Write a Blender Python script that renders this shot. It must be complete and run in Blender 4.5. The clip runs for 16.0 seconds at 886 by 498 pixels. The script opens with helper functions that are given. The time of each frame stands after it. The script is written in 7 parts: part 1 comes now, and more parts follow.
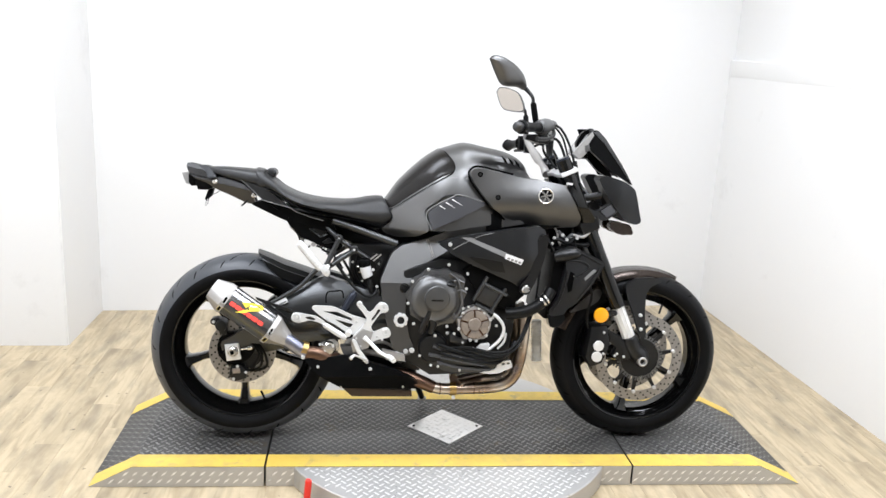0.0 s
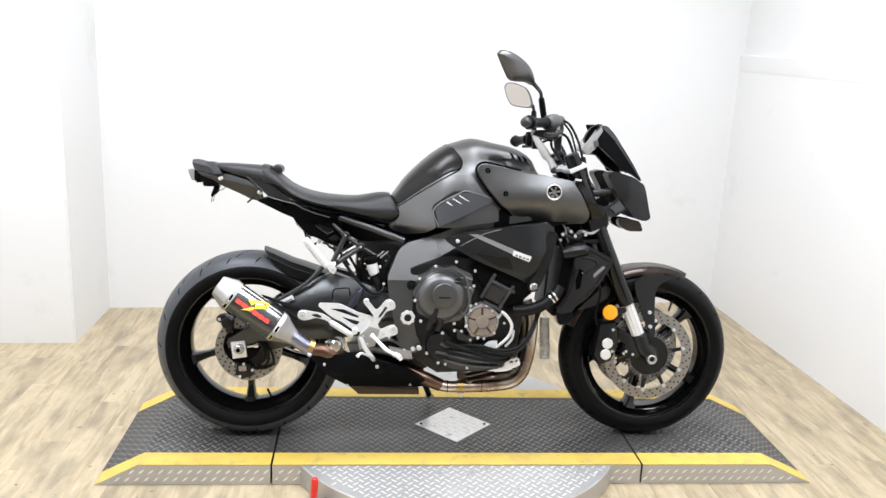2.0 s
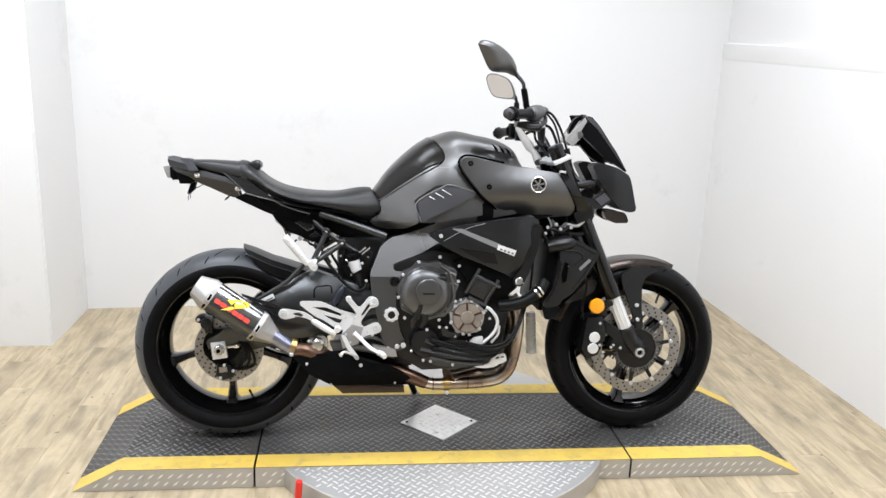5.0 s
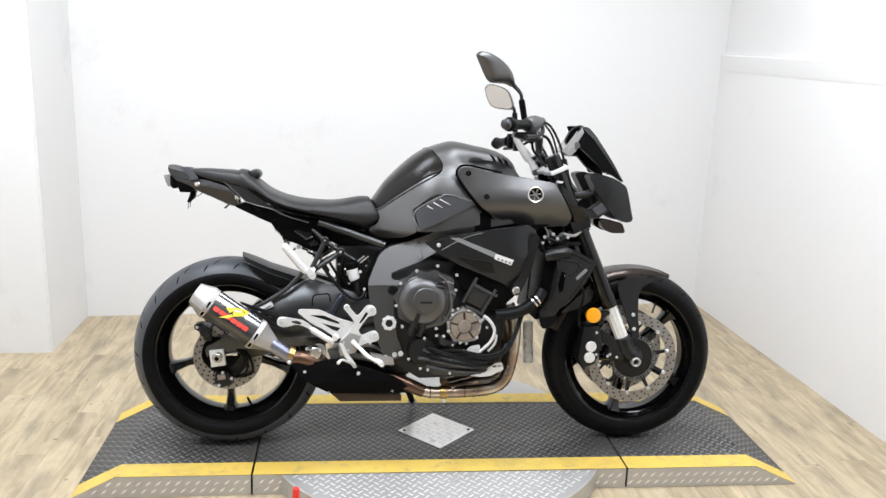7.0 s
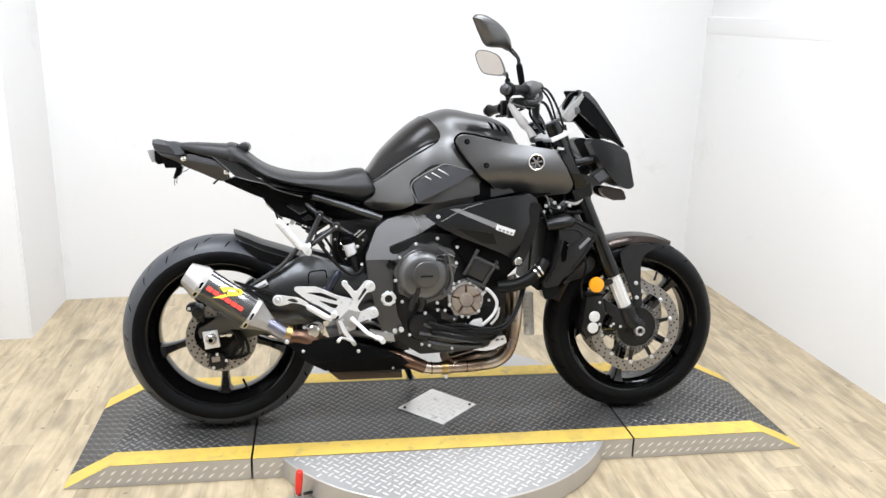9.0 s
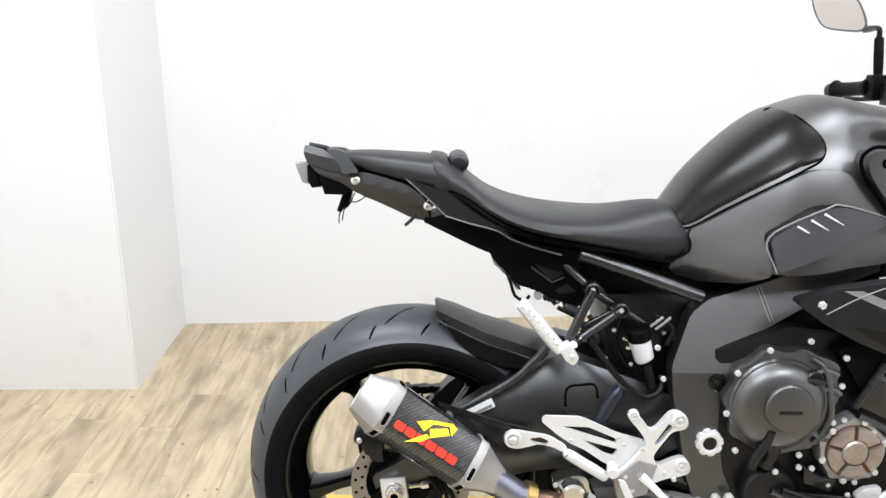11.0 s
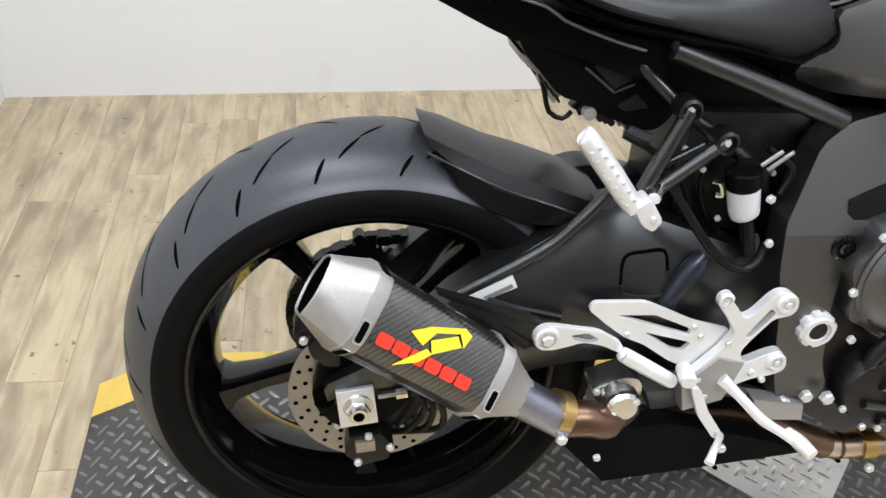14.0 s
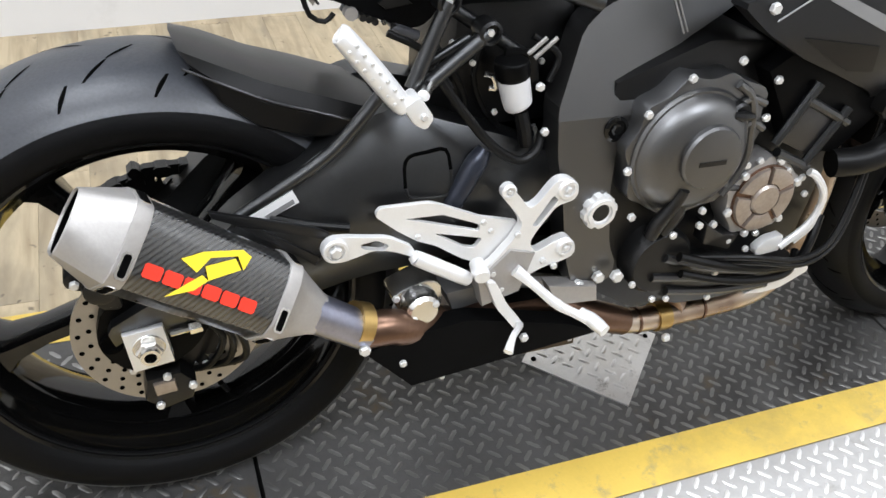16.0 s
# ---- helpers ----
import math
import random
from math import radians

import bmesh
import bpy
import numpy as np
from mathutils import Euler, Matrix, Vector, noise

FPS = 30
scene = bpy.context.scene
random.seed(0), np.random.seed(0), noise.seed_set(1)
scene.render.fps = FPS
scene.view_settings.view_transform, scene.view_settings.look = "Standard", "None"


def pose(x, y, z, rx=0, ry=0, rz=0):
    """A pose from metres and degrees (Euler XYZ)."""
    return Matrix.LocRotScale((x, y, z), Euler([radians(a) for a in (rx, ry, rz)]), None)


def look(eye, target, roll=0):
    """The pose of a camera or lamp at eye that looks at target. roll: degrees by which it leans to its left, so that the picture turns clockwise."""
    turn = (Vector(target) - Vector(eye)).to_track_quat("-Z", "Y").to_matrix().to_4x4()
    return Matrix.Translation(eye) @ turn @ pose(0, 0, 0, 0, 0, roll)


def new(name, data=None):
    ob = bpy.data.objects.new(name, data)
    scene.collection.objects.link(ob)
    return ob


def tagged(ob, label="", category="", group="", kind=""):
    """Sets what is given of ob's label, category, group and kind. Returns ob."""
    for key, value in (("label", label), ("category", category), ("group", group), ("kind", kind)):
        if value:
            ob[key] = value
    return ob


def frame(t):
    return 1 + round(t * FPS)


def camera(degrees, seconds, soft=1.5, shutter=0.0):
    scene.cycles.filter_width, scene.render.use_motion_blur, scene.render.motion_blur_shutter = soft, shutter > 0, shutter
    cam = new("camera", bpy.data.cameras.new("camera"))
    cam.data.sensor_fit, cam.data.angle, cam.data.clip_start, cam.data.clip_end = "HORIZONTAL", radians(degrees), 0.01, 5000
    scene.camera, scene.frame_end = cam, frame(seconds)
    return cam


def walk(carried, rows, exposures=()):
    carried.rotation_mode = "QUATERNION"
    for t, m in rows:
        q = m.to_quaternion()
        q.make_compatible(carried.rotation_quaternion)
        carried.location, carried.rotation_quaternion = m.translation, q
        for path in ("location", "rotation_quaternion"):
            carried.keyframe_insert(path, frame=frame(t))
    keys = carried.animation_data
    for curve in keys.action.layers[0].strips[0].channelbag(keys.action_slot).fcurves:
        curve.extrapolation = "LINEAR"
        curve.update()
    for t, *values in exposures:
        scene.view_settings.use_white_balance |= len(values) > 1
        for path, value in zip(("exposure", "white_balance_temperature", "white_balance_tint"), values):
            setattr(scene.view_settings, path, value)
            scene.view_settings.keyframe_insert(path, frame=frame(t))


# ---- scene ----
cam = camera(56.0, 16.0)
PATH = [
    (0, (-0.311, -2.763, 1.435), (-0.1, -0.835, 0.949), 3.0),
    (0.5, (-0.309, -2.762, 1.43), (-0.099, -0.832, 0.951), 3.0),
    (1, (-0.305, -2.758, 1.43), (-0.103, -0.826, 0.953), 2.6),
    (1.5, (-0.309, -2.748, 1.427), (-0.108, -0.818, 0.942), 2.9),
    (2, (-0.306, -2.741, 1.429), (-0.114, -0.813, 0.935), 2.8),
    (2.5, (-0.307, -2.738, 1.422), (-0.112, -0.81, 0.924), 2.7),
    (3, (-0.3, -2.73, 1.42), (-0.108, -0.805, 0.911), 2.1),
    (3.5, (-0.306, -2.715, 1.417), (-0.113, -0.796, 0.884), 1.7),
    (4, (-0.314, -2.701, 1.428), (-0.099, -0.776, 0.93), 2.0),
    (4.5, (-0.302, -2.689, 1.423), (-0.075, -0.769, 0.911), 2.1),
    (7, (-0.289, -2.709, 1.427), (-0.062, -0.783, 0.94), 2.4),
    (7.5, (-0.297, -2.716, 1.422), (-0.068, -0.793, 0.925), 2.3),
    (8, (-0.295, -2.711, 1.425), (-0.064, -0.789, 0.924), 2.2),
    (8.5, (-0.297, -2.687, 1.421), (-0.068, -0.77, 0.897), 2.2),
    (9, (-0.37, -2.618, 1.402), (-0.073, -0.718, 0.853), 1.5),
    (9.5, (-0.409, -2.405, 1.384), (-0.203, -0.516, 0.762), -0.5),
    (10, (-0.399, -2.065, 1.391), (-0.545, -0.175, 0.756), 0.0),
    (10.2, (-0.435, -1.928, 1.374), (-0.577, -0.037, 0.739), -0.1),
    (12.3, (-0.773, -0.88, 1.306), (-0.468, 0.962, 0.589), 3.8),
    (12.5, (-0.779, -0.86, 1.32), (-0.462, 0.98, 0.603), 3.8),
    (13, (-0.777, -0.85, 1.289), (-0.496, 0.951, 0.467), 3.8),
    (13.5, (-0.766, -0.843, 1.231), (-0.456, 0.876, 0.256), 5.3),
    (14, (-0.765, -0.825, 1.163), (-0.434, 0.752, -0.021), 6.6),
    (14.5, (-0.764, -0.834, 1.127), (-0.429, 0.648, -0.173), 7.3),
    (15, (-0.775, -0.849, 1.111), (-0.439, 0.589, -0.237), 7.9),
    (15.5, (-0.759, -0.841, 1.121), (-0.242, 0.562, -0.208), 11.3),
    (16, (-0.689, -0.838, 1.137), (-0.024, 0.552, -0.138), 8.4),
]
EXPOSURES = [(0, -0.06), (2, -0.07), (3, -0.12), (4, -0.2), (4.5, -0.22), (7, -0.24), (8, -0.12), (9, -0.1), (10, -0.12), (12.5, -0.1), (13, -0.12), (13.5, -0.24), (14, -0.36), (15, -0.41), (15.5, -0.37), (16, -0.28)]
walk(cam, [(t, look(eye, target, roll)) for t, eye, target, roll in PATH], EXPOSURES)

# ---- light ----
world = bpy.data.worlds.new("world")
scene.world = world
world.use_nodes = True
world.node_tree.nodes["Background"].inputs["Color"].default_value = (0.9, 0.95, 1.0, 1)
world.node_tree.nodes["Background"].inputs["Strength"].default_value = 0.05
CEILING = 2.75
LAMPS = [(-1.2, 0.15, 42), (0.75, 0.15, 42), (-1.2, -1.5, 62), (0.75, -1.5, 62)]
for lx, ly, watts in LAMPS:
    lamp = bpy.data.lights.new("ceiling_lamp", "AREA")
    lamp.shape, lamp.size, lamp.size_y, lamp.energy = "RECTANGLE", 1.25, 0.55, watts
    lamp.color = (0.862, 0.908, 0.995)
    new("ceiling_lamp", lamp).matrix_world = pose(lx, ly, CEILING - 0.06)

# ---- materials ----


def material(name, colour, rough=0.5, metal=0.0, vary=0.15, scale=20.0, bump=0.0, bump_scale=200.0, coat=0.0, rough_vary=0.1, spec=0.5, per_object=0.0, stretch=(1, 1, 1)):
    """A surface with two scales of change in colour and gloss, and a fine relief."""
    m = bpy.data.materials.new(name)
    m.use_nodes = True
    nt = m.node_tree
    b = nt.nodes["Principled BSDF"]
    link = nt.links.new
    coord = nt.nodes.new("ShaderNodeTexCoord")
    mapping = nt.nodes.new("ShaderNodeMapping")
    mapping.inputs["Scale"].default_value = stretch
    link(coord.outputs["Object"], mapping.inputs["Vector"])
    big = nt.nodes.new("ShaderNodeTexNoise")
    big.inputs["Scale"].default_value, big.inputs["Detail"].default_value = scale, 6
    fine = nt.nodes.new("ShaderNodeTexNoise")
    fine.inputs["Scale"].default_value, fine.inputs["Detail"].default_value = bump_scale, 3
    link(mapping.outputs[0], big.inputs["Vector"])
    link(mapping.outputs[0], fine.inputs["Vector"])
    mix = nt.nodes.new("ShaderNodeMix")
    mix.data_type = "RGBA"
    c = Vector(colour)
    mix.inputs["A"].default_value = (*(c * (1 - vary)), 1)
    mix.inputs["B"].default_value = (*(c * (1 + vary)), 1)
    add = nt.nodes.new("ShaderNodeMath")
    add.operation = "MULTIPLY_ADD"
    add.inputs[1].default_value = 0.35
    link(fine.outputs["Fac"], add.inputs[0])
    ramp = nt.nodes.new("ShaderNodeMath")
    ramp.operation = "MULTIPLY"
    ramp.inputs[1].default_value = 0.65
    link(big.outputs["Fac"], ramp.inputs[0])
    link(ramp.outputs[0], add.inputs[2])
    link(add.outputs[0], mix.inputs["Factor"])
    out = mix.outputs["Result"]
    if per_object:
        info = nt.nodes.new("ShaderNodeObjectInfo")
        hsv = nt.nodes.new("ShaderNodeHueSaturation")
        mr = nt.nodes.new("ShaderNodeMapRange")
        mr.inputs["To Min"].default_value, mr.inputs["To Max"].default_value = 1 - per_object, 1 + per_object
        link(info.outputs["Random"], mr.inputs["Value"])
        link(mr.outputs[0], hsv.inputs["Value"])
        link(out, hsv.inputs["Color"])
        out = hsv.outputs["Color"]
    link(out, b.inputs["Base Color"])
    rr = nt.nodes.new("ShaderNodeMapRange")
    rr.inputs["To Min"].default_value, rr.inputs["To Max"].default_value = max(rough - rough_vary, 0.03), min(rough + rough_vary, 1)
    link(big.outputs["Fac"], rr.inputs["Value"])
    link(rr.outputs[0], b.inputs["Roughness"])
    b.inputs["Metallic"].default_value = metal
    b.inputs["Specular IOR Level"].default_value = spec
    b.inputs["Coat Weight"].default_value = coat
    b.inputs["Coat Roughness"].default_value = 0.08
    if bump:
        bp = nt.nodes.new("ShaderNodeBump")
        bp.inputs["Strength"].default_value, bp.inputs["Distance"].default_value = bump, 0.002
        link(fine.outputs["Fac"], bp.inputs["Height"])
        link(bp.outputs[0], b.inputs["Normal"])
    return m


WALL = material("white_wall_paint", (0.77, 0.765, 0.755), 0.6, vary=0.02, scale=1.4, bump=0.06, bump_scale=90)
WALL_GREY = material("grey_wall_paint", (0.3, 0.3, 0.297), 0.7, vary=0.03, scale=2)
CEIL = material("ceiling_paint", (0.78, 0.78, 0.76), 0.8, vary=0.02, scale=3)
SATIN = material("satin_dark_paint", (0.009, 0.009, 0.0092), 0.34, 0.0, vary=0.15, scale=6, bump=0.02, bump_scale=900, spec=0.16)
SATIN_GREY = material("satin_grey_paint", (0.08, 0.08, 0.082), 0.34, 0.95, vary=0.15, scale=6, bump=0.04, bump_scale=700)
TANK_DARK = material("dark_brown_satin_paint", (0.006, 0.0048, 0.0042), 0.24, vary=0.2, scale=6, bump=0.02, bump_scale=700, spec=0.3)
PLASTIC = material("black_plastic", (0.0022, 0.0022, 0.0023), 0.4, vary=0.25, scale=15, bump=0.08, bump_scale=700, spec=0.07)
ENGINE = material("black_engine_enamel", (0.036, 0.036, 0.0365), 0.34, 0.85, vary=0.25, scale=18, bump=0.06, bump_scale=500, spec=0.2)
HUGGER = material("satin_black_mudguard", (0.004, 0.004, 0.0042), 0.3, vary=0.2, scale=12, bump=0.05, bump_scale=600, spec=0.2)
GLOSS = material("gloss_black_paint", (0.0025, 0.0025, 0.0025), 0.07, vary=0.15, scale=10, rough_vary=0.03, spec=0.45)
COVER = material("satin_grey_tank_paint", (0.145, 0.1445, 0.144), 0.38, 0.95, vary=0.12, scale=6, bump=0.02, bump_scale=900, spec=0.3)
WING = material("satin_black_wing_paint", (0.038, 0.039, 0.041), 0.38, 0.8, vary=0.15, scale=6, bump=0.04, bump_scale=700, spec=0.25)
CLUTCH = material("grey_engine_cover_enamel", (0.14, 0.1405, 0.1415), 0.4, 0.95, vary=0.15, scale=14, bump=0.05, bump_scale=500)
SHROUD = material("grey_black_shroud_plastic", (0.012, 0.012, 0.0125), 0.38, vary=0.2, scale=14, bump=0.08, bump_scale=600, spec=0.35)
SUMP = material("tarnished_sump_plate", (0.07, 0.05, 0.036), 0.42, 0.6, vary=0.4, scale=14)
FRAME = material("grey_frame_paint", (0.14, 0.1398, 0.1395), 0.38, 1.0, vary=0.12, scale=6, bump=0.03, bump_scale=900)
SWING = material("satin_swingarm_paint", (0.075, 0.077, 0.079), 0.34, 0.95, vary=0.2, scale=8)
RUBBER = material("dusty_tyre_rubber", (0.045, 0.0485, 0.056), 0.38, vary=0.75, scale=5, bump=0.12, bump_scale=300, spec=0.5)
RUBBER_CLEAN = material("clean_tyre_rubber", (0.005, 0.005, 0.0053), 0.42, vary=0.3, scale=9, bump=0.1, bump_scale=300, spec=0.12)
SIDEWALL = material("tyre_sidewall_rubber", (0.0045, 0.0045, 0.0048), 0.55, vary=0.5, scale=12, bump=0.08, bump_scale=250, spec=0.08)
VOID = material("groove_black", (0.0012, 0.0012, 0.0012), 0.8, vary=0.1, spec=0.03)
VINYL = material("seat_vinyl", (0.012, 0.012, 0.0125), 0.4, vary=0.2, scale=8, bump=0.15, bump_scale=900, spec=0.42)
HOSE = material("hose_rubber", (0.004, 0.004, 0.004), 0.42, vary=0.2, scale=30, spec=0.2)
ALU = material("brushed_aluminium", (0.8, 0.8, 0.795), 0.38, 0.45, vary=0.1, scale=30, bump=0.05, bump_scale=400)
CHROME = material("bright_steel", (0.75, 0.74, 0.72), 0.22, 1.0, vary=0.1, scale=30)
DISC = material("brake_disc_steel", (0.33, 0.315, 0.3), 0.32, 0.85, vary=0.15, scale=30)
BRONZE = material("bronze_grey_cover", (0.37, 0.32, 0.28), 0.34, 0.7, vary=0.6, scale=30)
CASTING = material("cast_aluminium", (0.4, 0.385, 0.37), 0.48, 0.7, vary=0.2, scale=40, bump=0.1, bump_scale=300)
AMBER = material("amber_lens", (0.9, 0.36, 0.01), 0.2, vary=0.05, coat=0.5)
RED = material("red_plastic", (0.75, 0.03, 0.02), 0.35, vary=0.08)
RED_INK = material("red_print", (0.85, 0.035, 0.015), 0.4, vary=0.05)
YELLOW_INK = material("yellow_print", (0.85, 0.66, 0.03), 0.4, vary=0.05)
WHITE_INK = material("white_print", (0.75, 0.75, 0.75), 0.4, vary=0.05)
GREY_INK = material("grey_print", (0.2, 0.2, 0.2), 0.4, vary=0.05)
WHITE_PLASTIC = material("translucent_white_plastic", (0.6, 0.6, 0.61), 0.35, vary=0.08)
CORRUGATED = material("bright_corrugated_pipe", (0.88, 0.88, 0.87), 0.4, vary=0.04)
BLUE_STEEL = material("blue_shock_body", (0.035, 0.04, 0.055), 0.3, 0.6, vary=0.2)
PLATE = material("dark_tread_plate", (0.082, 0.08, 0.077), 0.5, 0.25, vary=0.5, scale=5, bump=0.15, bump_scale=120, rough_vary=0.12, spec=0.35)
PLATE_BAR_DULL = material("dirty_tread_bar", (0.2, 0.196, 0.187), 0.34, 0.65, vary=0.5, scale=9)
# lighter than the sheet they stand on, so that the pattern shows
SKIRT_BAR = material("bright_worn_bar", (0.85, 0.84, 0.82), 0.3, 0.5, vary=0.1, scale=20)
# highlights on the raised bars are put into this lighter colour
PLATE_BAR = material("worn_tread_bar", (0.24, 0.236, 0.228), 0.32, 0.75, vary=0.3, scale=6)
ALU_PLATE = material("aluminium_tread_plate", (0.5, 0.49, 0.475), 0.4, 0.55, vary=0.16, scale=7, bump=0.06, bump_scale=150)
BRIGHT_PLATE = material("scratched_bright_plate", (0.78, 0.77, 0.75), 0.33, 0.85, vary=0.2, scale=9, bump=0.08, bump_scale=150)
YELLOW = material("yellow_safety_paint", (0.7, 0.49, 0.095), 0.5, vary=0.16, scale=14, bump=0.1, bump_scale=200)
SMOKE = material("smoked_screen", (0.004, 0.004, 0.0045), 0.12, vary=0.1, spec=0.3)
SILVER_TAPE = material("grey_lamp_housing", (0.3, 0.295, 0.285), 0.25, 0.0, vary=0.15)
BROWN_GLOSS = material("brown_black_gloss_paint", (0.05, 0.04, 0.035), 0.24, 0.85, vary=0.15, scale=8, rough_vary=0.04, spec=0.3)
BOLT = material("zinc_plated_bolt", (0.66, 0.66, 0.65), 0.3, 0.45, vary=0.15, scale=60)
INTAKE = material("blue_grey_intake_plastic", (0.06, 0.061, 0.067), 0.3, vary=0.12, scale=8, spec=0.4)
GREY_METAL = material("dull_grey_metal", (0.13, 0.13, 0.13), 0.42, 0.6, vary=0.2, scale=40)
BLUED = material("blued_pipe_steel", (0.3, 0.31, 0.39), 0.32, 0.95, vary=0.4, scale=22)
BROWN_PIPE = material("browned_pipe_steel", (0.16, 0.095, 0.065), 0.34, 0.9, vary=0.45, scale=12)
GOLD = material("straw_gold_band", (0.5, 0.34, 0.13), 0.34, 0.95, vary=0.25, scale=30)
# a beige reflection is put into the glass's own colour
MIRROR = material("mirror_glass", (0.46, 0.42, 0.38), 0.03, 1.0, vary=0.01, rough_vary=0.0)


def carbon():
    m = material("carbon_fibre", (0.03, 0.03, 0.03), 0.3, 0.0, coat=1.0, spec=0.3)
    nt = m.node_tree
    b = nt.nodes["Principled BSDF"]
    b.inputs["Coat IOR"].default_value = 1.9
    tc = nt.nodes.new("ShaderNodeTexCoord")
    mp = nt.nodes.new("ShaderNodeMapping")
    mp.inputs["Rotation"].default_value = (0, radians(80), 0)
    wave = nt.nodes.new("ShaderNodeTexWave")
    wave.bands_direction = "DIAGONAL"
    wave.inputs["Scale"].default_value, wave.inputs["Distortion"].default_value = 75, 1.2
    ramp = nt.nodes.new("ShaderNodeMix")
    ramp.data_type = "RGBA"
    ramp.inputs["A"].default_value, ramp.inputs["B"].default_value = (0.002, 0.002, 0.002, 1), (0.035, 0.035, 0.034, 1)
    nt.links.new(tc.outputs["Object"], mp.inputs["Vector"])
    nt.links.new(mp.outputs[0], wave.inputs["Vector"])
    nt.links.new(wave.outputs["Fac"], ramp.inputs["Factor"])
    nt.links.new(ramp.outputs["Result"], b.inputs["Base Color"])
    return m


def heated_steel():
    """Pipe steel with straw, brown and blue tints in drifting patches."""
    m = material("heat_tinted_steel", (0.5, 0.45, 0.4), 0.3, 1.0)
    nt = m.node_tree
    b = nt.nodes["Principled BSDF"]
    tc = nt.nodes.new("ShaderNodeTexCoord")
    n = nt.nodes.new("ShaderNodeTexNoise")
    n.inputs["Scale"].default_value, n.inputs["Detail"].default_value = 9, 3
    ramp = nt.nodes.new("ShaderNodeValToRGB")
    stops = [(0.25, (0.2, 0.2, 0.25)), (0.38, (0.36, 0.27, 0.21)), (0.5, (0.52, 0.42, 0.33)), (0.62, (0.6, 0.54, 0.47)), (0.8, (0.56, 0.54, 0.52))]
    while len(ramp.color_ramp.elements) < len(stops):
        ramp.color_ramp.elements.new(0.5)
    for e, (p, c) in zip(ramp.color_ramp.elements, stops):
        e.position, e.color = p, (*c, 1)
    nt.links.new(tc.outputs["Object"], n.inputs["Vector"])
    nt.links.new(n.outputs["Fac"], ramp.inputs["Fac"])
    nt.links.new(ramp.outputs["Color"], b.inputs["Base Color"])
    return m


def plank_wood():
    """Pale oak laminate: streaked grain along y, grey-brown smudges, a tone of its own for each plank."""
    m = bpy.data.materials.new("oak_plank")
    m.use_nodes = True
    nt = m.node_tree
    b = nt.nodes["Principled BSDF"]
    link = nt.links.new
    tc = nt.nodes.new("ShaderNodeTexCoord")
    info = nt.nodes.new("ShaderNodeObjectInfo")
    off = nt.nodes.new("ShaderNodeVectorMath")
    off.operation = "MULTIPLY_ADD"
    comb = nt.nodes.new("ShaderNodeCombineXYZ")
    for k in range(3):
        link(info.outputs["Random"], comb.inputs[k])
    off.inputs[1].default_value = (37, 53, 11)
    link(comb.outputs[0], off.inputs[0])
    link(tc.outputs["Object"], off.inputs[2])
    mp = nt.nodes.new("ShaderNodeMapping")
    mp.inputs["Scale"].default_value = (1, 0.12, 1)
    link(off.outputs[0], mp.inputs["Vector"])
    grain = nt.nodes.new("ShaderNodeTexNoise")
    grain.inputs["Scale"].default_value, grain.inputs["Detail"].default_value, grain.inputs["Distortion"].default_value = 34, 6, 0.8
    link(mp.outputs[0], grain.inputs["Vector"])
    mp2 = nt.nodes.new("ShaderNodeMapping")
    mp2.inputs["Scale"].default_value = (1, 0.3, 1)
    link(off.outputs[0], mp2.inputs["Vector"])
    smudge = nt.nodes.new("ShaderNodeTexNoise")
    smudge.inputs["Scale"].default_value, smudge.inputs["Detail"].default_value = 16, 6
    link(mp2.outputs[0], smudge.inputs["Vector"])
    ramp = nt.nodes.new("ShaderNodeValToRGB")
    ramp.color_ramp.elements[0].position, ramp.color_ramp.elements[0].color = 0.3, (0.345, 0.271, 0.168, 1)
    ramp.color_ramp.elements[1].position, ramp.color_ramp.elements[1].color = 0.6, (0.52, 0.426, 0.282, 1)
    link(grain.outputs["Fac"], ramp.inputs["Fac"])
    grey = nt.nodes.new("ShaderNodeMix")
    grey.data_type = "RGBA"
    grey.inputs["B"].default_value = (0.2, 0.168, 0.118, 1)
    mr = nt.nodes.new("ShaderNodeMapRange")
    mr.inputs["From Min"].default_value, mr.inputs["From Max"].default_value = 0.48, 0.72
    mr.inputs["To Max"].default_value = 0.7
    link(smudge.outputs["Fac"], mr.inputs["Value"])
    link(mr.outputs[0], grey.inputs["Factor"])
    link(ramp.outputs["Color"], grey.inputs["A"])
    knots = nt.nodes.new("ShaderNodeTexNoise")
    knots.inputs["Scale"].default_value, knots.inputs["Detail"].default_value = 38, 2
    link(off.outputs[0], knots.inputs["Vector"])
    kr = nt.nodes.new("ShaderNodeMapRange")
    kr.inputs["From Min"].default_value, kr.inputs["From Max"].default_value = 0.7, 0.76
    kr.inputs["To Max"].default_value = 0.75
    link(knots.outputs["Fac"], kr.inputs["Value"])
    spot = nt.nodes.new("ShaderNodeMix")
    spot.data_type = "RGBA"
    spot.inputs["B"].default_value = (0.07, 0.055, 0.04, 1)
    link(kr.outputs[0], spot.inputs["Factor"])
    link(grey.outputs["Result"], spot.inputs["A"])
    hsv = nt.nodes.new("ShaderNodeHueSaturation")
    vr = nt.nodes.new("ShaderNodeMapRange")
    vr.inputs["To Min"].default_value, vr.inputs["To Max"].default_value = 0.93, 1.07
    link(info.outputs["Random"], vr.inputs["Value"])
    link(vr.outputs[0], hsv.inputs["Value"])
    link(spot.outputs["Result"], hsv.inputs["Color"])
    link(hsv.outputs["Color"], b.inputs["Base Color"])
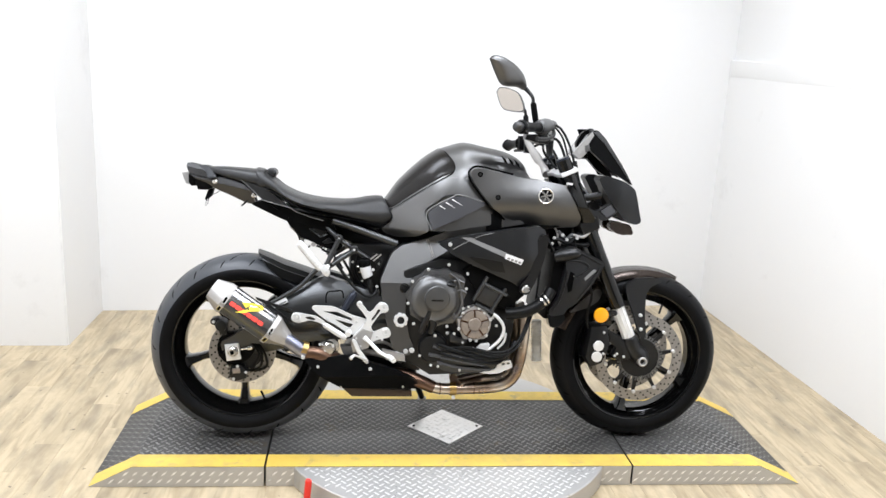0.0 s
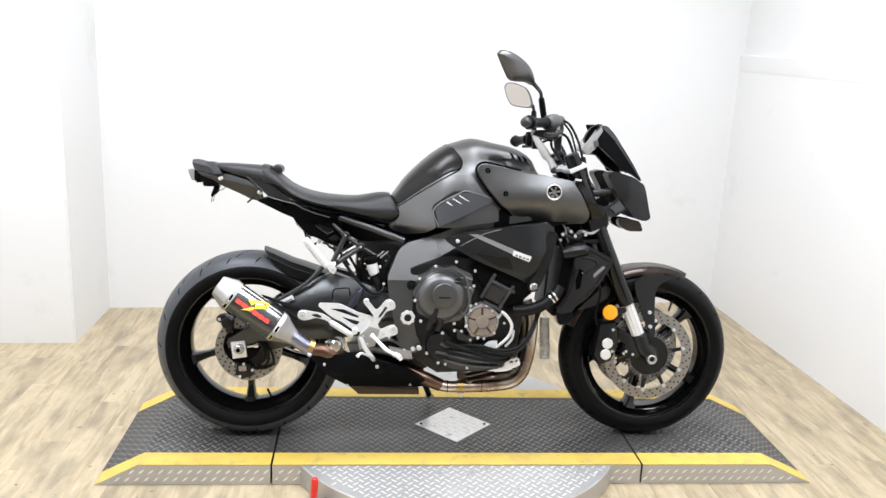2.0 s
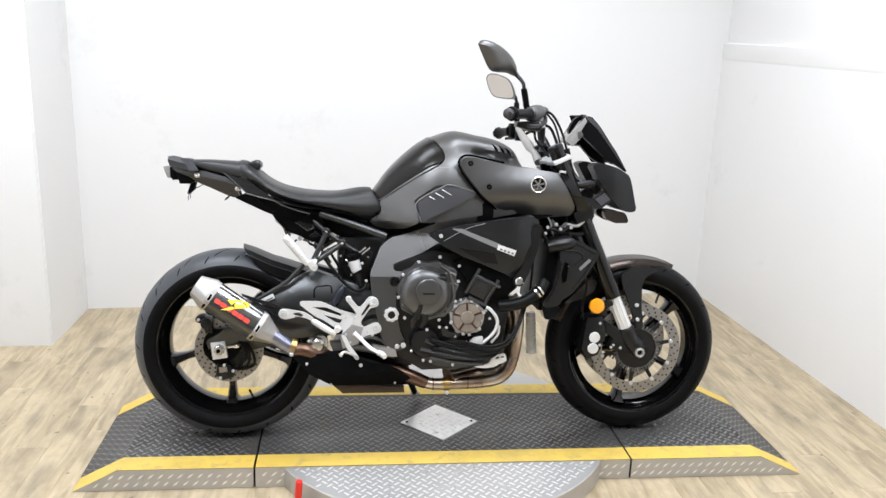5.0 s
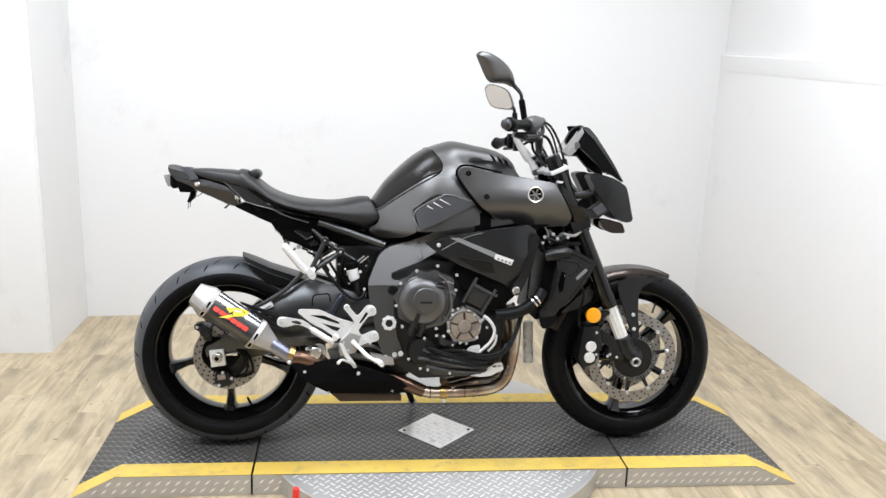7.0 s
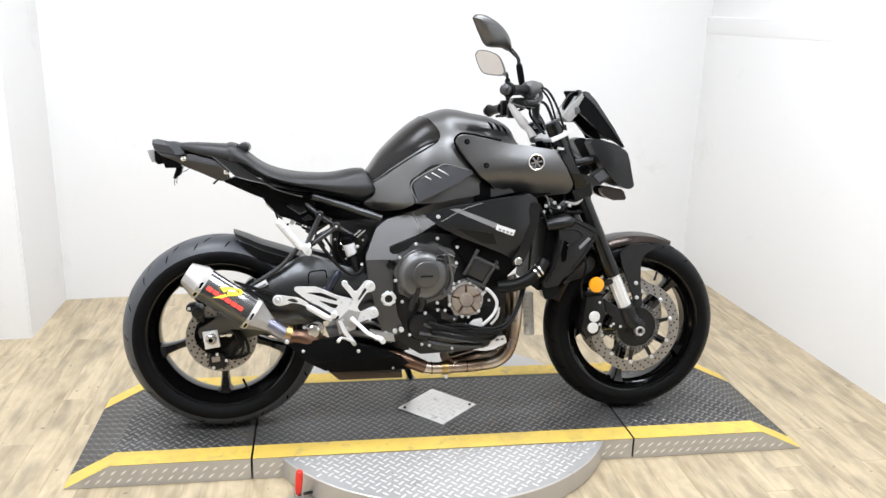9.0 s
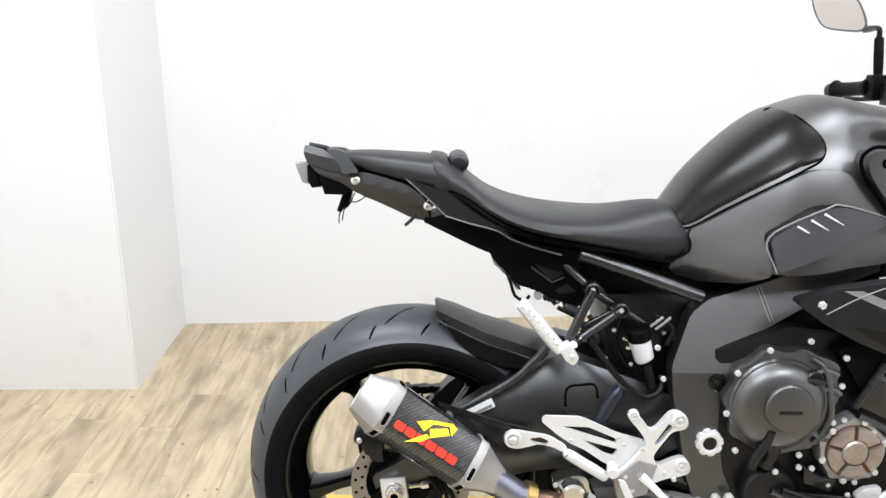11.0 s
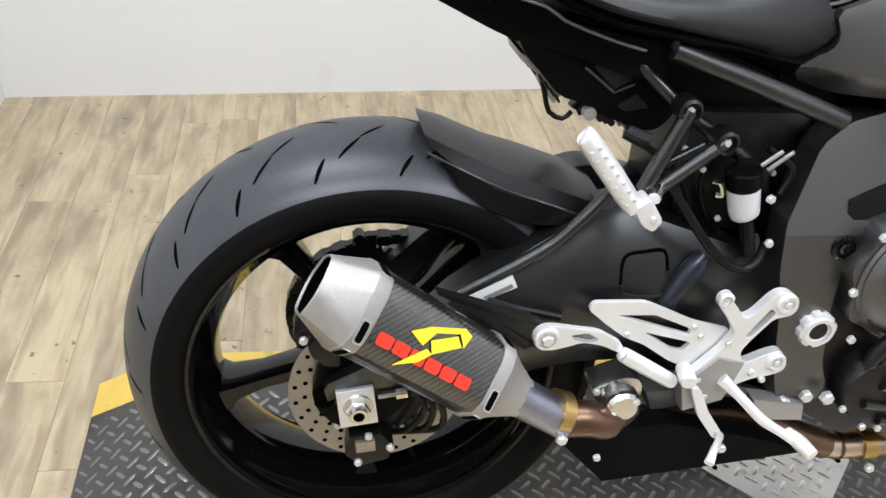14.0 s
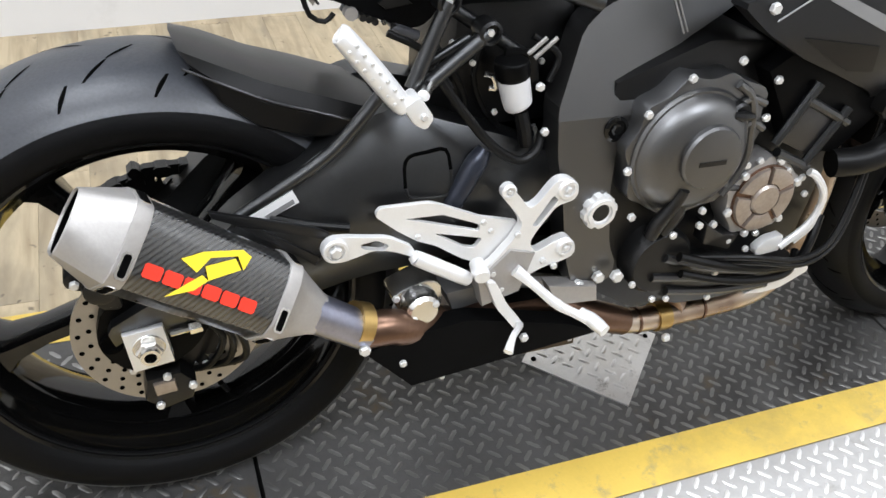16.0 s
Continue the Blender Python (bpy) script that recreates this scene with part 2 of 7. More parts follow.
    b.inputs["Roughness"].default_value = 0.42
    bp = nt.nodes.new("ShaderNodeBump")
    bp.inputs["Strength"].default_value, bp.inputs["Distance"].default_value = 0.08, 0.002
    link(grain.outputs["Fac"], bp.inputs["Height"])
    link(bp.outputs[0], b.inputs["Normal"])
    return m


def stained(m, colour, scale, lo, hi):
    """Dirt patches of another colour, over what the material has."""
    nt = m.node_tree
    b = nt.nodes["Principled BSDF"]
    old = b.inputs["Base Color"].links[0].from_socket
    tc = nt.nodes.new("ShaderNodeTexCoord")
    n = nt.nodes.new("ShaderNodeTexNoise")
    n.inputs["Scale"].default_value, n.inputs["Detail"].default_value, n.inputs["Roughness"].default_value = scale, 8, 0.7
    mr = nt.nodes.new("ShaderNodeMapRange")
    mr.inputs["From Min"].default_value, mr.inputs["From Max"].default_value = lo, hi
    mix = nt.nodes.new("ShaderNodeMix")
    mix.data_type = "RGBA"
    mix.inputs["B"].default_value = (*colour, 1)
    nt.links.new(tc.outputs["Object"], n.inputs["Vector"])
    nt.links.new(n.outputs["Fac"], mr.inputs["Value"])
    nt.links.new(mr.outputs[0], mix.inputs["Factor"])
    nt.links.new(old, mix.inputs["A"])
    nt.links.new(mix.outputs["Result"], b.inputs["Base Color"])


stained(PLATE, (0.03, 0.028, 0.026), 3.0, 0.5, 0.7)
stained(PLATE, (0.12, 0.085, 0.04), 7, 0.6, 0.76)
stained(PLATE, (0.16, 0.155, 0.15), 40, 0.66, 0.74)
stained(PLATE, (0.2, 0.125, 0.05), 60, 0.69, 0.75)
stained(WALL, (0.66, 0.65, 0.635), 2.3, 0.6, 0.8)
stained(YELLOW, (0.3, 0.25, 0.14), 24, 0.55, 0.74)
stained(YELLOW, (0.5, 0.36, 0.09), 5, 0.5, 0.7)
stained(BRIGHT_PLATE, (0.28, 0.27, 0.25), 22, 0.58, 0.7)
stained(ALU_PLATE, (0.3, 0.28, 0.25), 18, 0.6, 0.8)
CARBON, HEATED, OAK = carbon(), heated_steel(), plank_wood()
stained(OAK, (0.13, 0.095, 0.06), 26, 0.66, 0.76)
stained(OAK, (0.3, 0.235, 0.15), 2.2, 0.5, 0.72)

# ---- building tools ----


def holder_of(parent):
    """The parent itself, or what holds it where it is a sub-part already."""
    while parent and parent.parent and parent.parent.parent:
        parent = parent.parent
    return parent


def finish(name, bm, mat, parent=None, label="", angle=35, flip_check=True):
    """Links a bmesh as one mesh object, under a thing or part where one is given."""
    if flip_check:
        bmesh.ops.recalc_face_normals(bm, faces=bm.faces)
    me = bpy.data.meshes.new(name)
    bm.to_mesh(me)
    bm.free()
    for m in mat if isinstance(mat, (list, tuple)) else [mat]:
        me.materials.append(m)
    me.polygons.foreach_set("use_smooth", [True] * len(me.polygons))
    me.set_sharp_from_angle(angle=radians(angle))
    ob = new(name, me)
    ob.parent = holder_of(parent)
    if label:
        tagged(ob, label)
    return ob


def shared(name, mesh, parent, m):
    """One more object on a mesh that is there already."""
    ob = new(name, mesh)
    ob.parent = holder_of(parent)
    ob.matrix_basis = m
    return ob


def mirrored(ob):
    """The same part on the other side of the machine."""
    me = ob.data.copy()
    me.transform(Matrix.Diagonal((1, -1, 1, 1)))
    me.flip_normals()
    other = new(ob.name.split(".")[0], me)
    other.parent = ob.parent
    if "label" in ob:
        other["label"] = ob["label"]
    return other


def box(bm, x0, x1, y0, y1, z0, z1, bevel=0.0):
    r = bmesh.ops.create_cube(bm, size=1, matrix=Matrix.LocRotScale(((x0 + x1) / 2, (y0 + y1) / 2, (z0 + z1) / 2), None, (x1 - x0, y1 - y0, z1 - z0)))
    if bevel:
        bmesh.ops.bevel(bm, geom=list({e for v in r["verts"] for e in v.link_edges}), offset=bevel, segments=2, affect="EDGES", profile=0.6)
    return bm


def prism(bm, outline, y0, y1, bevel=0.0):
    """A plate with the outline (x, z), from y0 to y1."""
    a = [bm.verts.new((x, y0, z)) for x, z in outline]
    b = [bm.verts.new((x, y1, z)) for x, z in outline]
    faces = [bm.faces.new(a), bm.faces.new(b[::-1])]
    n = len(a)
    for i in range(n):
        faces.append(bm.faces.new((a[i], b[i], b[(i + 1) % n], a[(i + 1) % n])))
    bmesh.ops.recalc_face_normals(bm, faces=faces)
    if bevel:
        edges = {e for f in faces[:2] for e in f.edges}
        bmesh.ops.bevel(bm, geom=list(edges), offset=bevel, segments=2, affect="EDGES", profile=0.6)
    return bm


def panel(bm, outline, depth, thick=0.02, cell=0.02, edge=0.004):
    """A curved panel: the outline (x, z), laid on the surface y = depth(x, z) of the machine's right side, with a rounded rim."""
    n, soft = len(outline), []
    for i in range(n):
        p, q, r = Vector(outline[i - 1]), Vector(outline[i]), Vector(outline[(i + 1) % n])
        cut = min(0.007, 0.3 * (p - q).length, 0.3 * (r - q).length)
        soft += [q + (p - q).normalized() * cut, q + (r - q).normalized() * cut]
    vs = [bm.verts.new((v.x, 0, v.y)) for v in (soft if edge > 0.002 else [Vector(p) for p in outline])]
    f = bm.faces.new(vs)
    bmesh.ops.inset_region(bm, faces=[f], thickness=edge, use_even_offset=True, use_boundary=True)
    bmesh.ops.triangulate(bm, faces=[g for g in bm.faces if len(g.verts) > 4])
    for axis in (0, 2):
        lo, hi = min(v.co[axis] for v in bm.verts), max(v.co[axis] for v in bm.verts)
        k = math.ceil(lo / cell)
        while k * cell < hi:
            co, no = [0, 0, 0], [0, 0, 0]
            co[axis], no[axis] = k * cell, 1
            bmesh.ops.bisect_plane(bm, geom=bm.verts[:] + bm.edges[:] + bm.faces[:], dist=1e-5, plane_co=co, plane_no=no)
            k += 1
    rim = {v for e in bm.edges if e.is_boundary for v in e.verts}
    for v in bm.verts:
        v.co.y = depth(v.co.x, v.co.z) + (edge * 0.8 if v in rim else 0)
    ex = bmesh.ops.extrude_edge_only(bm, edges=[e for e in bm.edges if e.is_boundary])
    back = [v for v in ex["geom"] if isinstance(v, bmesh.types.BMVert)]
    for v in back:
        v.co.y += thick
    bmesh.ops.contextual_create(bm, geom=[e for e in bm.edges if e.is_boundary])
    return bm


def loft(bm, rings):
    """A skin over rings of equal length, closed at both ends."""
    rows = [[bm.verts.new(p) for p in ring] for ring in rings]
    n = len(rows[0])
    for a, b in zip(rows, rows[1:]):
        for i in range(n):
            bm.faces.new((a[i], a[(i + 1) % n], b[(i + 1) % n], b[i]))
    bm.faces.new(rows[0][::-1])
    bm.faces.new(rows[-1])
    return bm


def smooth_rows(rows, per=4):
    """Catmull-Rom points through rows of numbers."""
    pts = [np.array(r, float) for r in rows]
    pts = [2 * pts[0] - pts[1]] + pts + [2 * pts[-1] - pts[-2]]
    out = []
    for a, b, c, d in zip(pts, pts[1:], pts[2:], pts[3:]):
        for i in range(per):
            t = i / per
            out.append(0.5 * (2 * b + (c - a) * t + (2 * a - 5 * b + 4 * c - d) * t * t + (3 * b - 3 * c + d - a) * t ** 3))
    return out + [pts[-2]]


def tube(bm, path, radius, n=12, per=5, flat=1.0):
    """A round bar along a smooth path; radius is a number, or one for each point."""
    radii = [radius] * len(path) if isinstance(radius, (int, float)) else radius
    rows = smooth_rows([(*p, r) for p, r in zip(path, radii)], per) if len(path) > 2 else [np.array((*p, r), float) for p, r in zip(path, radii)]
    pts, rs = [Vector(r[:3]) for r in rows], [r[3] for r in rows]
    ahead = (pts[1] - pts[0]).normalized()
    side = ahead.orthogonal().normalized()
    rings = []
    for i, p in enumerate(pts):
        d = (pts[min(i + 1, len(pts) - 1)] - pts[max(i - 1, 0)]).normalized()
        side = (side - d * side.dot(d)).normalized()
        up = d.cross(side)
        rings.append([p + (side * math.cos(2 * math.pi * k / n) + up * math.sin(2 * math.pi * k / n) * flat) * rs[i] for k in range(n)])
    return loft(bm, rings)


def lathe(bm, profile, x, z, n=64, closed=True):
    """A ring or disc about the y axis through (x, z), from (radius, y) pairs."""
    rows = []
    for k in range(n):
        a = 2 * math.pi * k / n
        rows.append([bm.verts.new((x + r * math.cos(a), y, z + r * math.sin(a))) for r, y in profile])
    m = len(profile)
    for k in range(n):
        a, b = rows[k], rows[(k + 1) % n]
        for i in range(m if closed else m - 1):
            q = (a[i], a[(i + 1) % m], b[(i + 1) % m], b[i])
            bm.faces.new(q)
    bmesh.ops.remove_doubles(bm, verts=bm.verts, dist=1e-6)
    return bm


def disc(bm, x, z, r, y0, y1, n=40, chamfer=0.002):
    """A solid round boss from y0 (inner) to y1 (outer, smaller y)."""
    s = -1 if y1 < y0 else 1
    rings = []
    for rad, y in ((r, y0), (r, y1 - s * chamfer), (r - chamfer, y1)):
        rings.append([(x + rad * math.cos(2 * math.pi * k / n), y, z + rad * math.sin(2 * math.pi * k / n)) for k in range(n)])
    return loft(bm, rings)


def B():
    return bmesh.new()


def cutplate(bm, outline, holes, y0, y1, bevel=0.0012):
    """A flat machined plate with the outline (x, z), windows cut through it, and lightly broken edges."""
    edges = []
    for loop in [outline, *holes]:
        vs = [bm.verts.new((x, y0, z)) for x, z in loop]
        edges += [bm.edges.new((a, b)) for a, b in zip(vs, vs[1:] + vs[:1])]
    made = bmesh.ops.triangle_fill(bm, edges=edges, use_beauty=True, use_dissolve=False, normal=(0, -1, 0))
    faces = [f for f in made["geom"] if isinstance(f, bmesh.types.BMFace)]
    ex = bmesh.ops.extrude_face_region(bm, geom=faces)
    for v in ex["geom"]:
        if isinstance(v, bmesh.types.BMVert):
            v.co.y = y1
    bmesh.ops.recalc_face_normals(bm, faces=bm.faces)
    if bevel:
        sharp = [e for e in bm.edges if len(e.link_faces) == 2 and e.calc_face_angle(0) > 1.2 and abs(e.verts[0].co.y - e.verts[1].co.y) < 1e-6]
        bmesh.ops.bevel(bm, geom=sharp, offset=bevel, segments=1, affect="EDGES", clamp_overlap=True)
    return bm


def rounded(points, cut=0.004):
    """The same outline with its corners cut off twice."""
    for _ in range(2):
        out = []
        n = len(points)
        for i in range(n):
            p, q, t = Vector(points[i - 1]), Vector(points[i]), Vector(points[(i + 1) % n])
            out += [tuple(q + (p - q).normalized() * min(cut, 0.3 * (p - q).length)), tuple(q + (t - q).normalized() * min(cut, 0.3 * (t - q).length))]
        points, cut = out, cut * 0.4
    return points

# ---- room ----


def wall(name, a, b, height, thick=0.12, z0=0.0, side=1, mat=WALL):
    """A wall with thickness behind the line a to b of the plan."""
    a, b = Vector(a), Vector(b)
    d = (b - a).normalized()
    n = Vector((-d.y, d.x)) * thick * side
    bm = B()
    low = [bm.verts.new((*p, z0)) for p in (a, b, b + n, a + n)]
    f = bm.faces.new(low)
    up = bmesh.ops.extrude_face_region(bm, geom=[f])
    for v in up["geom"]:
        if isinstance(v, bmesh.types.BMVert):
            v.co.z = height
    return tagged(finish(name, bm, mat, angle=20), kind="structure")


# plan corners: back left, pillar front, left wall, right wall
CB, PB, PL = (-1.589, 1.453), (-1.594, 0.952), (-2.123, 0.932)
LE, RE, CR = (-2.54, -4.6), (1.895, -4.6), (1.715, 1.74)
LEDGE_LOW, LEDGE_TOP = 1.32, 1.41
tagged(wall("wall_back", (-1.75, 1.439), (2.1, 1.773), CEILING), "white painted back wall of a showroom bay", "wall")
tagged(wall("wall_right", CR, RE, LEDGE_LOW, 0.3), "white painted half-height side wall under a ledge", "wall")
tagged(wall("wall_right_upper", (CR[0] + 0.02, CR[1]), (RE[0] + 0.02, RE[1]), CEILING, z0=LEDGE_TOP), "white painted wall set back above a ledge", "wall")
tagged(wall("wall_left", LE, PL, CEILING), "white painted side wall", "wall")
# unseen wall behind the camera; its grey sets how bright reflections are
tagged(wall("wall_front", (RE[0] + 0.3, RE[1]), LE, CEILING, mat=WALL_GREY), "unseen plain grey wall closing the room, its tone set for reflections", "wall")
bm = B()
low = [bm.verts.new((*p, 0)) for p in (PB, (CB[0] + 0.0005, CB[1] + 0.003), (-1.7, 1.445), (-2.3, 1.392), (-2.3, 0.9253))]
up = bmesh.ops.extrude_face_region(bm, geom=[bm.faces.new(low)])
for v in up["geom"]:
    if isinstance(v, bmesh.types.BMVert):
        v.co.z = CEILING
bmesh.ops.bevel(bm, geom=[e for e in bm.edges if abs((e.verts[0].co - e.verts[1].co).normalized().z) > 0.9 and (e.verts[0].co.xy - Vector(PB)).length < 0.01], offset=0.006, segments=2, affect="EDGES")
tagged(finish("wall_pillar", bm, WALL, angle=30), "white painted projecting pillar in the room corner", "wall", kind="structure")

# cap board of the half-height wall
bm = B()
d = (Vector(RE) - Vector(CR)).normalized()
inward = Vector((d.y, -d.x))
p = Vector(CR)
sec = [(-0.29, LEDGE_LOW), (0.0005, LEDGE_LOW), (0.0035, LEDGE_LOW + 0.012), (0.004, LEDGE_TOP - 0.006), (-0.002, LEDGE_TOP), (-0.29, LEDGE_TOP)]
loft(bm, [[(*(o + inward * u), z) for u, z in sec] for o in (p + d * 0.002, Vector(RE))])
tagged(finish("trim_ledge", bm, WALL, angle=25), "white painted cap board along a half-height wall", "trim", kind="structure")

# ceiling and its lamps
bm = B()
box(bm, -2.8, 2.6, -4.9, 2.1, CEILING, CEILING + 0.1)
tagged(finish("ceiling", bm, CEIL), "plain white ceiling", "ceiling", kind="structure")
for lx, ly, watts in LAMPS:
    holder = tagged(new("ceiling_light"), "white ceiling light box with open frame", "ceiling light", "ceiling lights")
    holder.matrix_world = pose(lx, ly, CEILING)
    bm = B()
    for s in (-1, 1):
        box(bm, -0.66, 0.66, s * 0.3 - 0.02, s * 0.3 + 0.02, -0.075, -0.001, 0.004)
        box(bm, s * 0.645 - 0.018, s * 0.645 + 0.018, -0.28, 0.28, -0.072, -0.001, 0.004)
    finish("frame", bm, CEIL, holder)

# ground slab under the boards, and the boards
bm = B()
box(bm, -2.7, 2.5, -4.8, 1.95, -0.12, -0.006)
floor = tagged(finish("floor", bm, VOID), "pale oak laminate plank floor", "floor", kind="structure")
rng = random.Random(5)
W, L = 0.104, 0.92
plank_mesh = {}


def plank_data(length):
    if length not in plank_mesh:
        bm = B()
        box(bm, -W / 2 + 0.0002, W / 2 - 0.0002, 0, length - 0.001, -0.006, 0)
        bmesh.ops.bevel(bm, geom=[e for e in bm.edges if e.verts[0].co.z > -0.001 and e.verts[1].co.z > -0.001], offset=0.0004, segments=1, affect="EDGES")
        bmesh.ops.recalc_face_normals(bm, faces=bm.faces)
        me = bpy.data.meshes.new("plank")
        bm.to_mesh(me)
        bm.free()
        me.materials.append(OAK)
        plank_mesh[length] = me
    return plank_mesh[length]


PLANKS = []
cols = int(4.9 / W)
for i in range(cols):
    y = -4.7 + rng.random() * L
    x = -2.55 + W * (i + 0.5)
    while y < 1.8:
        if y + L > -1.9:
            PLANKS.append((x, y, L if y + L < 1.83 else round(1.85 - y, 2)))
        y += L
# boards behind the camera's standing place are joined
bm = B()
for i in range(cols):
    x = -2.55 + W * (i + 0.5)
    y = -4.7
    while y < -1.9:
        box(bm, x - W / 2 + 0.0002, x + W / 2 - 0.0002, y, y + L - 0.001, -0.006, -0.0005)
        y += L
tagged(finish("plank_field", bm, OAK, floor), kind="stuff")
for x, y, length in PLANKS:
    shared("plank", plank_data(length), floor, pose(x, y, 0))

# ---- turntable platform ----
PX0, PX1, BEND0, BEND1, SEAM0, SEAM1 = -1.135, 1.248, -0.997, 1.095, -0.581, 0.644
PY0, PY1, PH, STRIPE = -0.285, 0.318, 0.07, 0.079
platform = tagged(new("display_platform"), "dark steel tread plate motorcycle turntable ramp with yellow edges", "platform")


def top_z(x):
    if x < BEND0:
        return PH * (x - PX0) / (BEND0 - PX0)
    if x > BEND1:
        return PH * (PX1 - x) / (PX1 - BEND1)
    return PH


def bars(rects, keep, lift=0.0, pitch=0.034, size=(0.013, 0.0034, 0.0014)):
    """Raised bars of tread plate, leaning to either hand in turn, on the places that keep(x, y) picks."""
    verts, faces = [], []
    x0, x1, y0, y1 = rects
    nx, ny = int((x1 - x0) / pitch * 2), int((y1 - y0) / pitch * 2)
    half, wide, high = size
    for i in range(nx + 1):
        for j in range(ny + 1):
            x, y = x0 + i * pitch / 2, y0 + j * pitch / 2
            if (i + j) % 2 or not keep(x, y):
                continue
            a = radians(45 if i % 2 else -45) + random.uniform(-0.05, 0.05)
            c, s = math.cos(a), math.sin(a)
            base = len(verts)
            for u, v, h in ((-half, 0, 0), (-half * 0.6, -wide, 0), (half * 0.6, -wide, 0), (half, 0, 0), (half * 0.6, wide, 0), (-half * 0.6, wide, 0), (-half * 0.55, 0, high), (half * 0.55, 0, high)):
                px, py = x + u * c - v * s, y + u * s + v * c
                verts.append((px, py, top_z(px) + h + lift))
            for f in ((0, 1, 6), (1, 2, 7, 6), (2, 3, 7), (3, 4, 7), (4, 5, 6, 7), (5, 0, 6)):
                faces.append([base + k for k in f])
    return verts, faces


def from_lists(name, verts, faces, mat, parent, kind="", label="", smooth=True):
    me = bpy.data.meshes.new(name)
    me.from_pydata(verts, [], faces)
    me.materials.append(mat)
    if smooth:
        me.polygons.foreach_set("use_smooth", [True] * len(me.polygons))
    ob = new(name, me)
    ob.parent = holder_of(parent)
    return tagged(ob, label, kind=kind)


def deck(name, xs, label):
    """One tread plate section: a folded sheet with skirts, painted edges and raised bars."""
    x0, x1 = xs[0], xs[-1]
    bm = B()
    sec = [(PY0, 0.0), (PY0, 1.0), (PY1, 1.0), (PY1, 0.0)]
    loft(bm, [[(x, y, max(top_z(x) * k, 0.0005 + 0.0005 * k)) for y, k in sec] for x in xs])
    plate = finish(name, bm, PLATE, platform, label, angle=20)
    for y0, y1 in ((PY0 - 0.001, PY0 + STRIPE), (PY1 - STRIPE, PY1 + 0.001)):
        bm = B()
        loft(bm, [[(x, y0, top_z(x) + 0.0004), (x, y0, top_z(x) + 0.0012), (x, y1, top_z(x) + 0.0012), (x, y1, top_z(x) + 0.0004)] for x in xs])
        finish("painted_stripe", bm, YELLOW, plate, "worn yellow safety paint", angle=20)
        v, f = bars((x0 + 0.01, x1 - 0.01, y0 + 0.008, y1 - 0.008), lambda x, y: True, 0.0008, size=(0.012, 0.003, 0.0008))
        from_lists("tread_relief", v, f, YELLOW, plate, "stuff")
    v, f = bars((x0 + 0.012, x1 - 0.012, PY0 + STRIPE + 0.01, PY1 - STRIPE - 0.01), lambda x, y: True, size=(0.0135, 0.0036, 0.0013 if len(xs) < 3 else 0.0024))
    from_lists("tread_relief", v, f, PLATE_BAR_DULL if len(xs) < 3 else PLATE_BAR, plate, "stuff")
    # bright skirts with raised bars
    for y, out in ((PY0, -1), (PY1, 1)):
        bm = B()
        outline = [(x, max(top_z(x) - 0.001, 0.001)) for x in xs] + [(x1, 0.0008), (x0, 0.0008)]
        prism(bm, outline, y + out * 0.0005, y + out * 0.0018)
        skirt = finish("skirt", bm, ALU_PLATE, plate, "bright aluminium tread plate skirt", angle=20)
        verts, faces = [], []
        n = int((x1 - x0) / 0.03)
        for i in range(n + 1):
            for j in range(2):
                x, z = x0 + 0.012 + i * 0.03 + 0.015 * j, 0.02 + 0.026 * j
                if x > x1 - 0.012 or z + 0.012 > top_z(x):
                    continue
                a = radians(40)
                c, s = math.cos(a), math.sin(a)
                base = len(verts)
                for u, v, h in ((-0.014, 0, 0), (0, -0.0036, 0), (0.014, 0, 0), (0, 0.0036, 0), (0, 0, 0.002)):
                    verts.append((x + u * c - v * s, y + out * (0.0018 + h), z + u * s + v * c))
                for f in ((0, 1, 4), (1, 2, 4), (2, 3, 4), (3, 0, 4)):
                    faces.append([base + k for k in f])
        from_lists("tread_relief", verts, faces, SKIRT_BAR, plate, "stuff")
    return plate


deck("end_plate", [PX0, BEND0, SEAM0 - 0.0033], "ramped end section of dark tread plate")
deck("centre_plate", [SEAM0 + 0.0033, SEAM1 - 0.0033], "worn middle section of dark tread plate")
deck("end_plate", [SEAM1 + 0.0033, BEND1, PX1], "ramped end section of dark tread plate")

# bright diamond cover in the middle
bm = B()
cx, cy = 0.034, 0.003
DH = 0.138
dia = [(cx - DH, cy), (cx, cy - DH), (cx + DH, cy), (cx, cy + DH)]
vs = [bm.verts.new((x, y, PH + 0.0008)) for x, y in dia]
r = bmesh.ops.extrude_face_region(bm, geom=[bm.faces.new(vs)])
for v in r["geom"]:
    if isinstance(v, bmesh.types.BMVert):
        v.co.z = PH + 0.004
cover = finish("diamond_cover", bm, BRIGHT_PLATE, platform, "scratched bright aluminium diamond cover plate", angle=20)
v, f = bars((cx - 0.13, cx + 0.13, cy - 0.13, cy + 0.13), lambda x, y: abs(x - cx) + abs(y - cy) < 0.88 * DH, 0.004, size=(0.013, 0.0034, 0.002))
from_lists("tread_relief", v, f, BRIGHT_PLATE, cover, "stuff")
for sx in (-1, 1):
    bm = B()
    bmesh.ops.create_cone(bm, cap_ends=True, segments=10, radius1=0.005, radius2=0.0035, depth=0.003, matrix=Matrix.Translation((cx + sx * 0.115, cy, PH + 0.0055)))
    finish("screw", bm, VOID, cover)

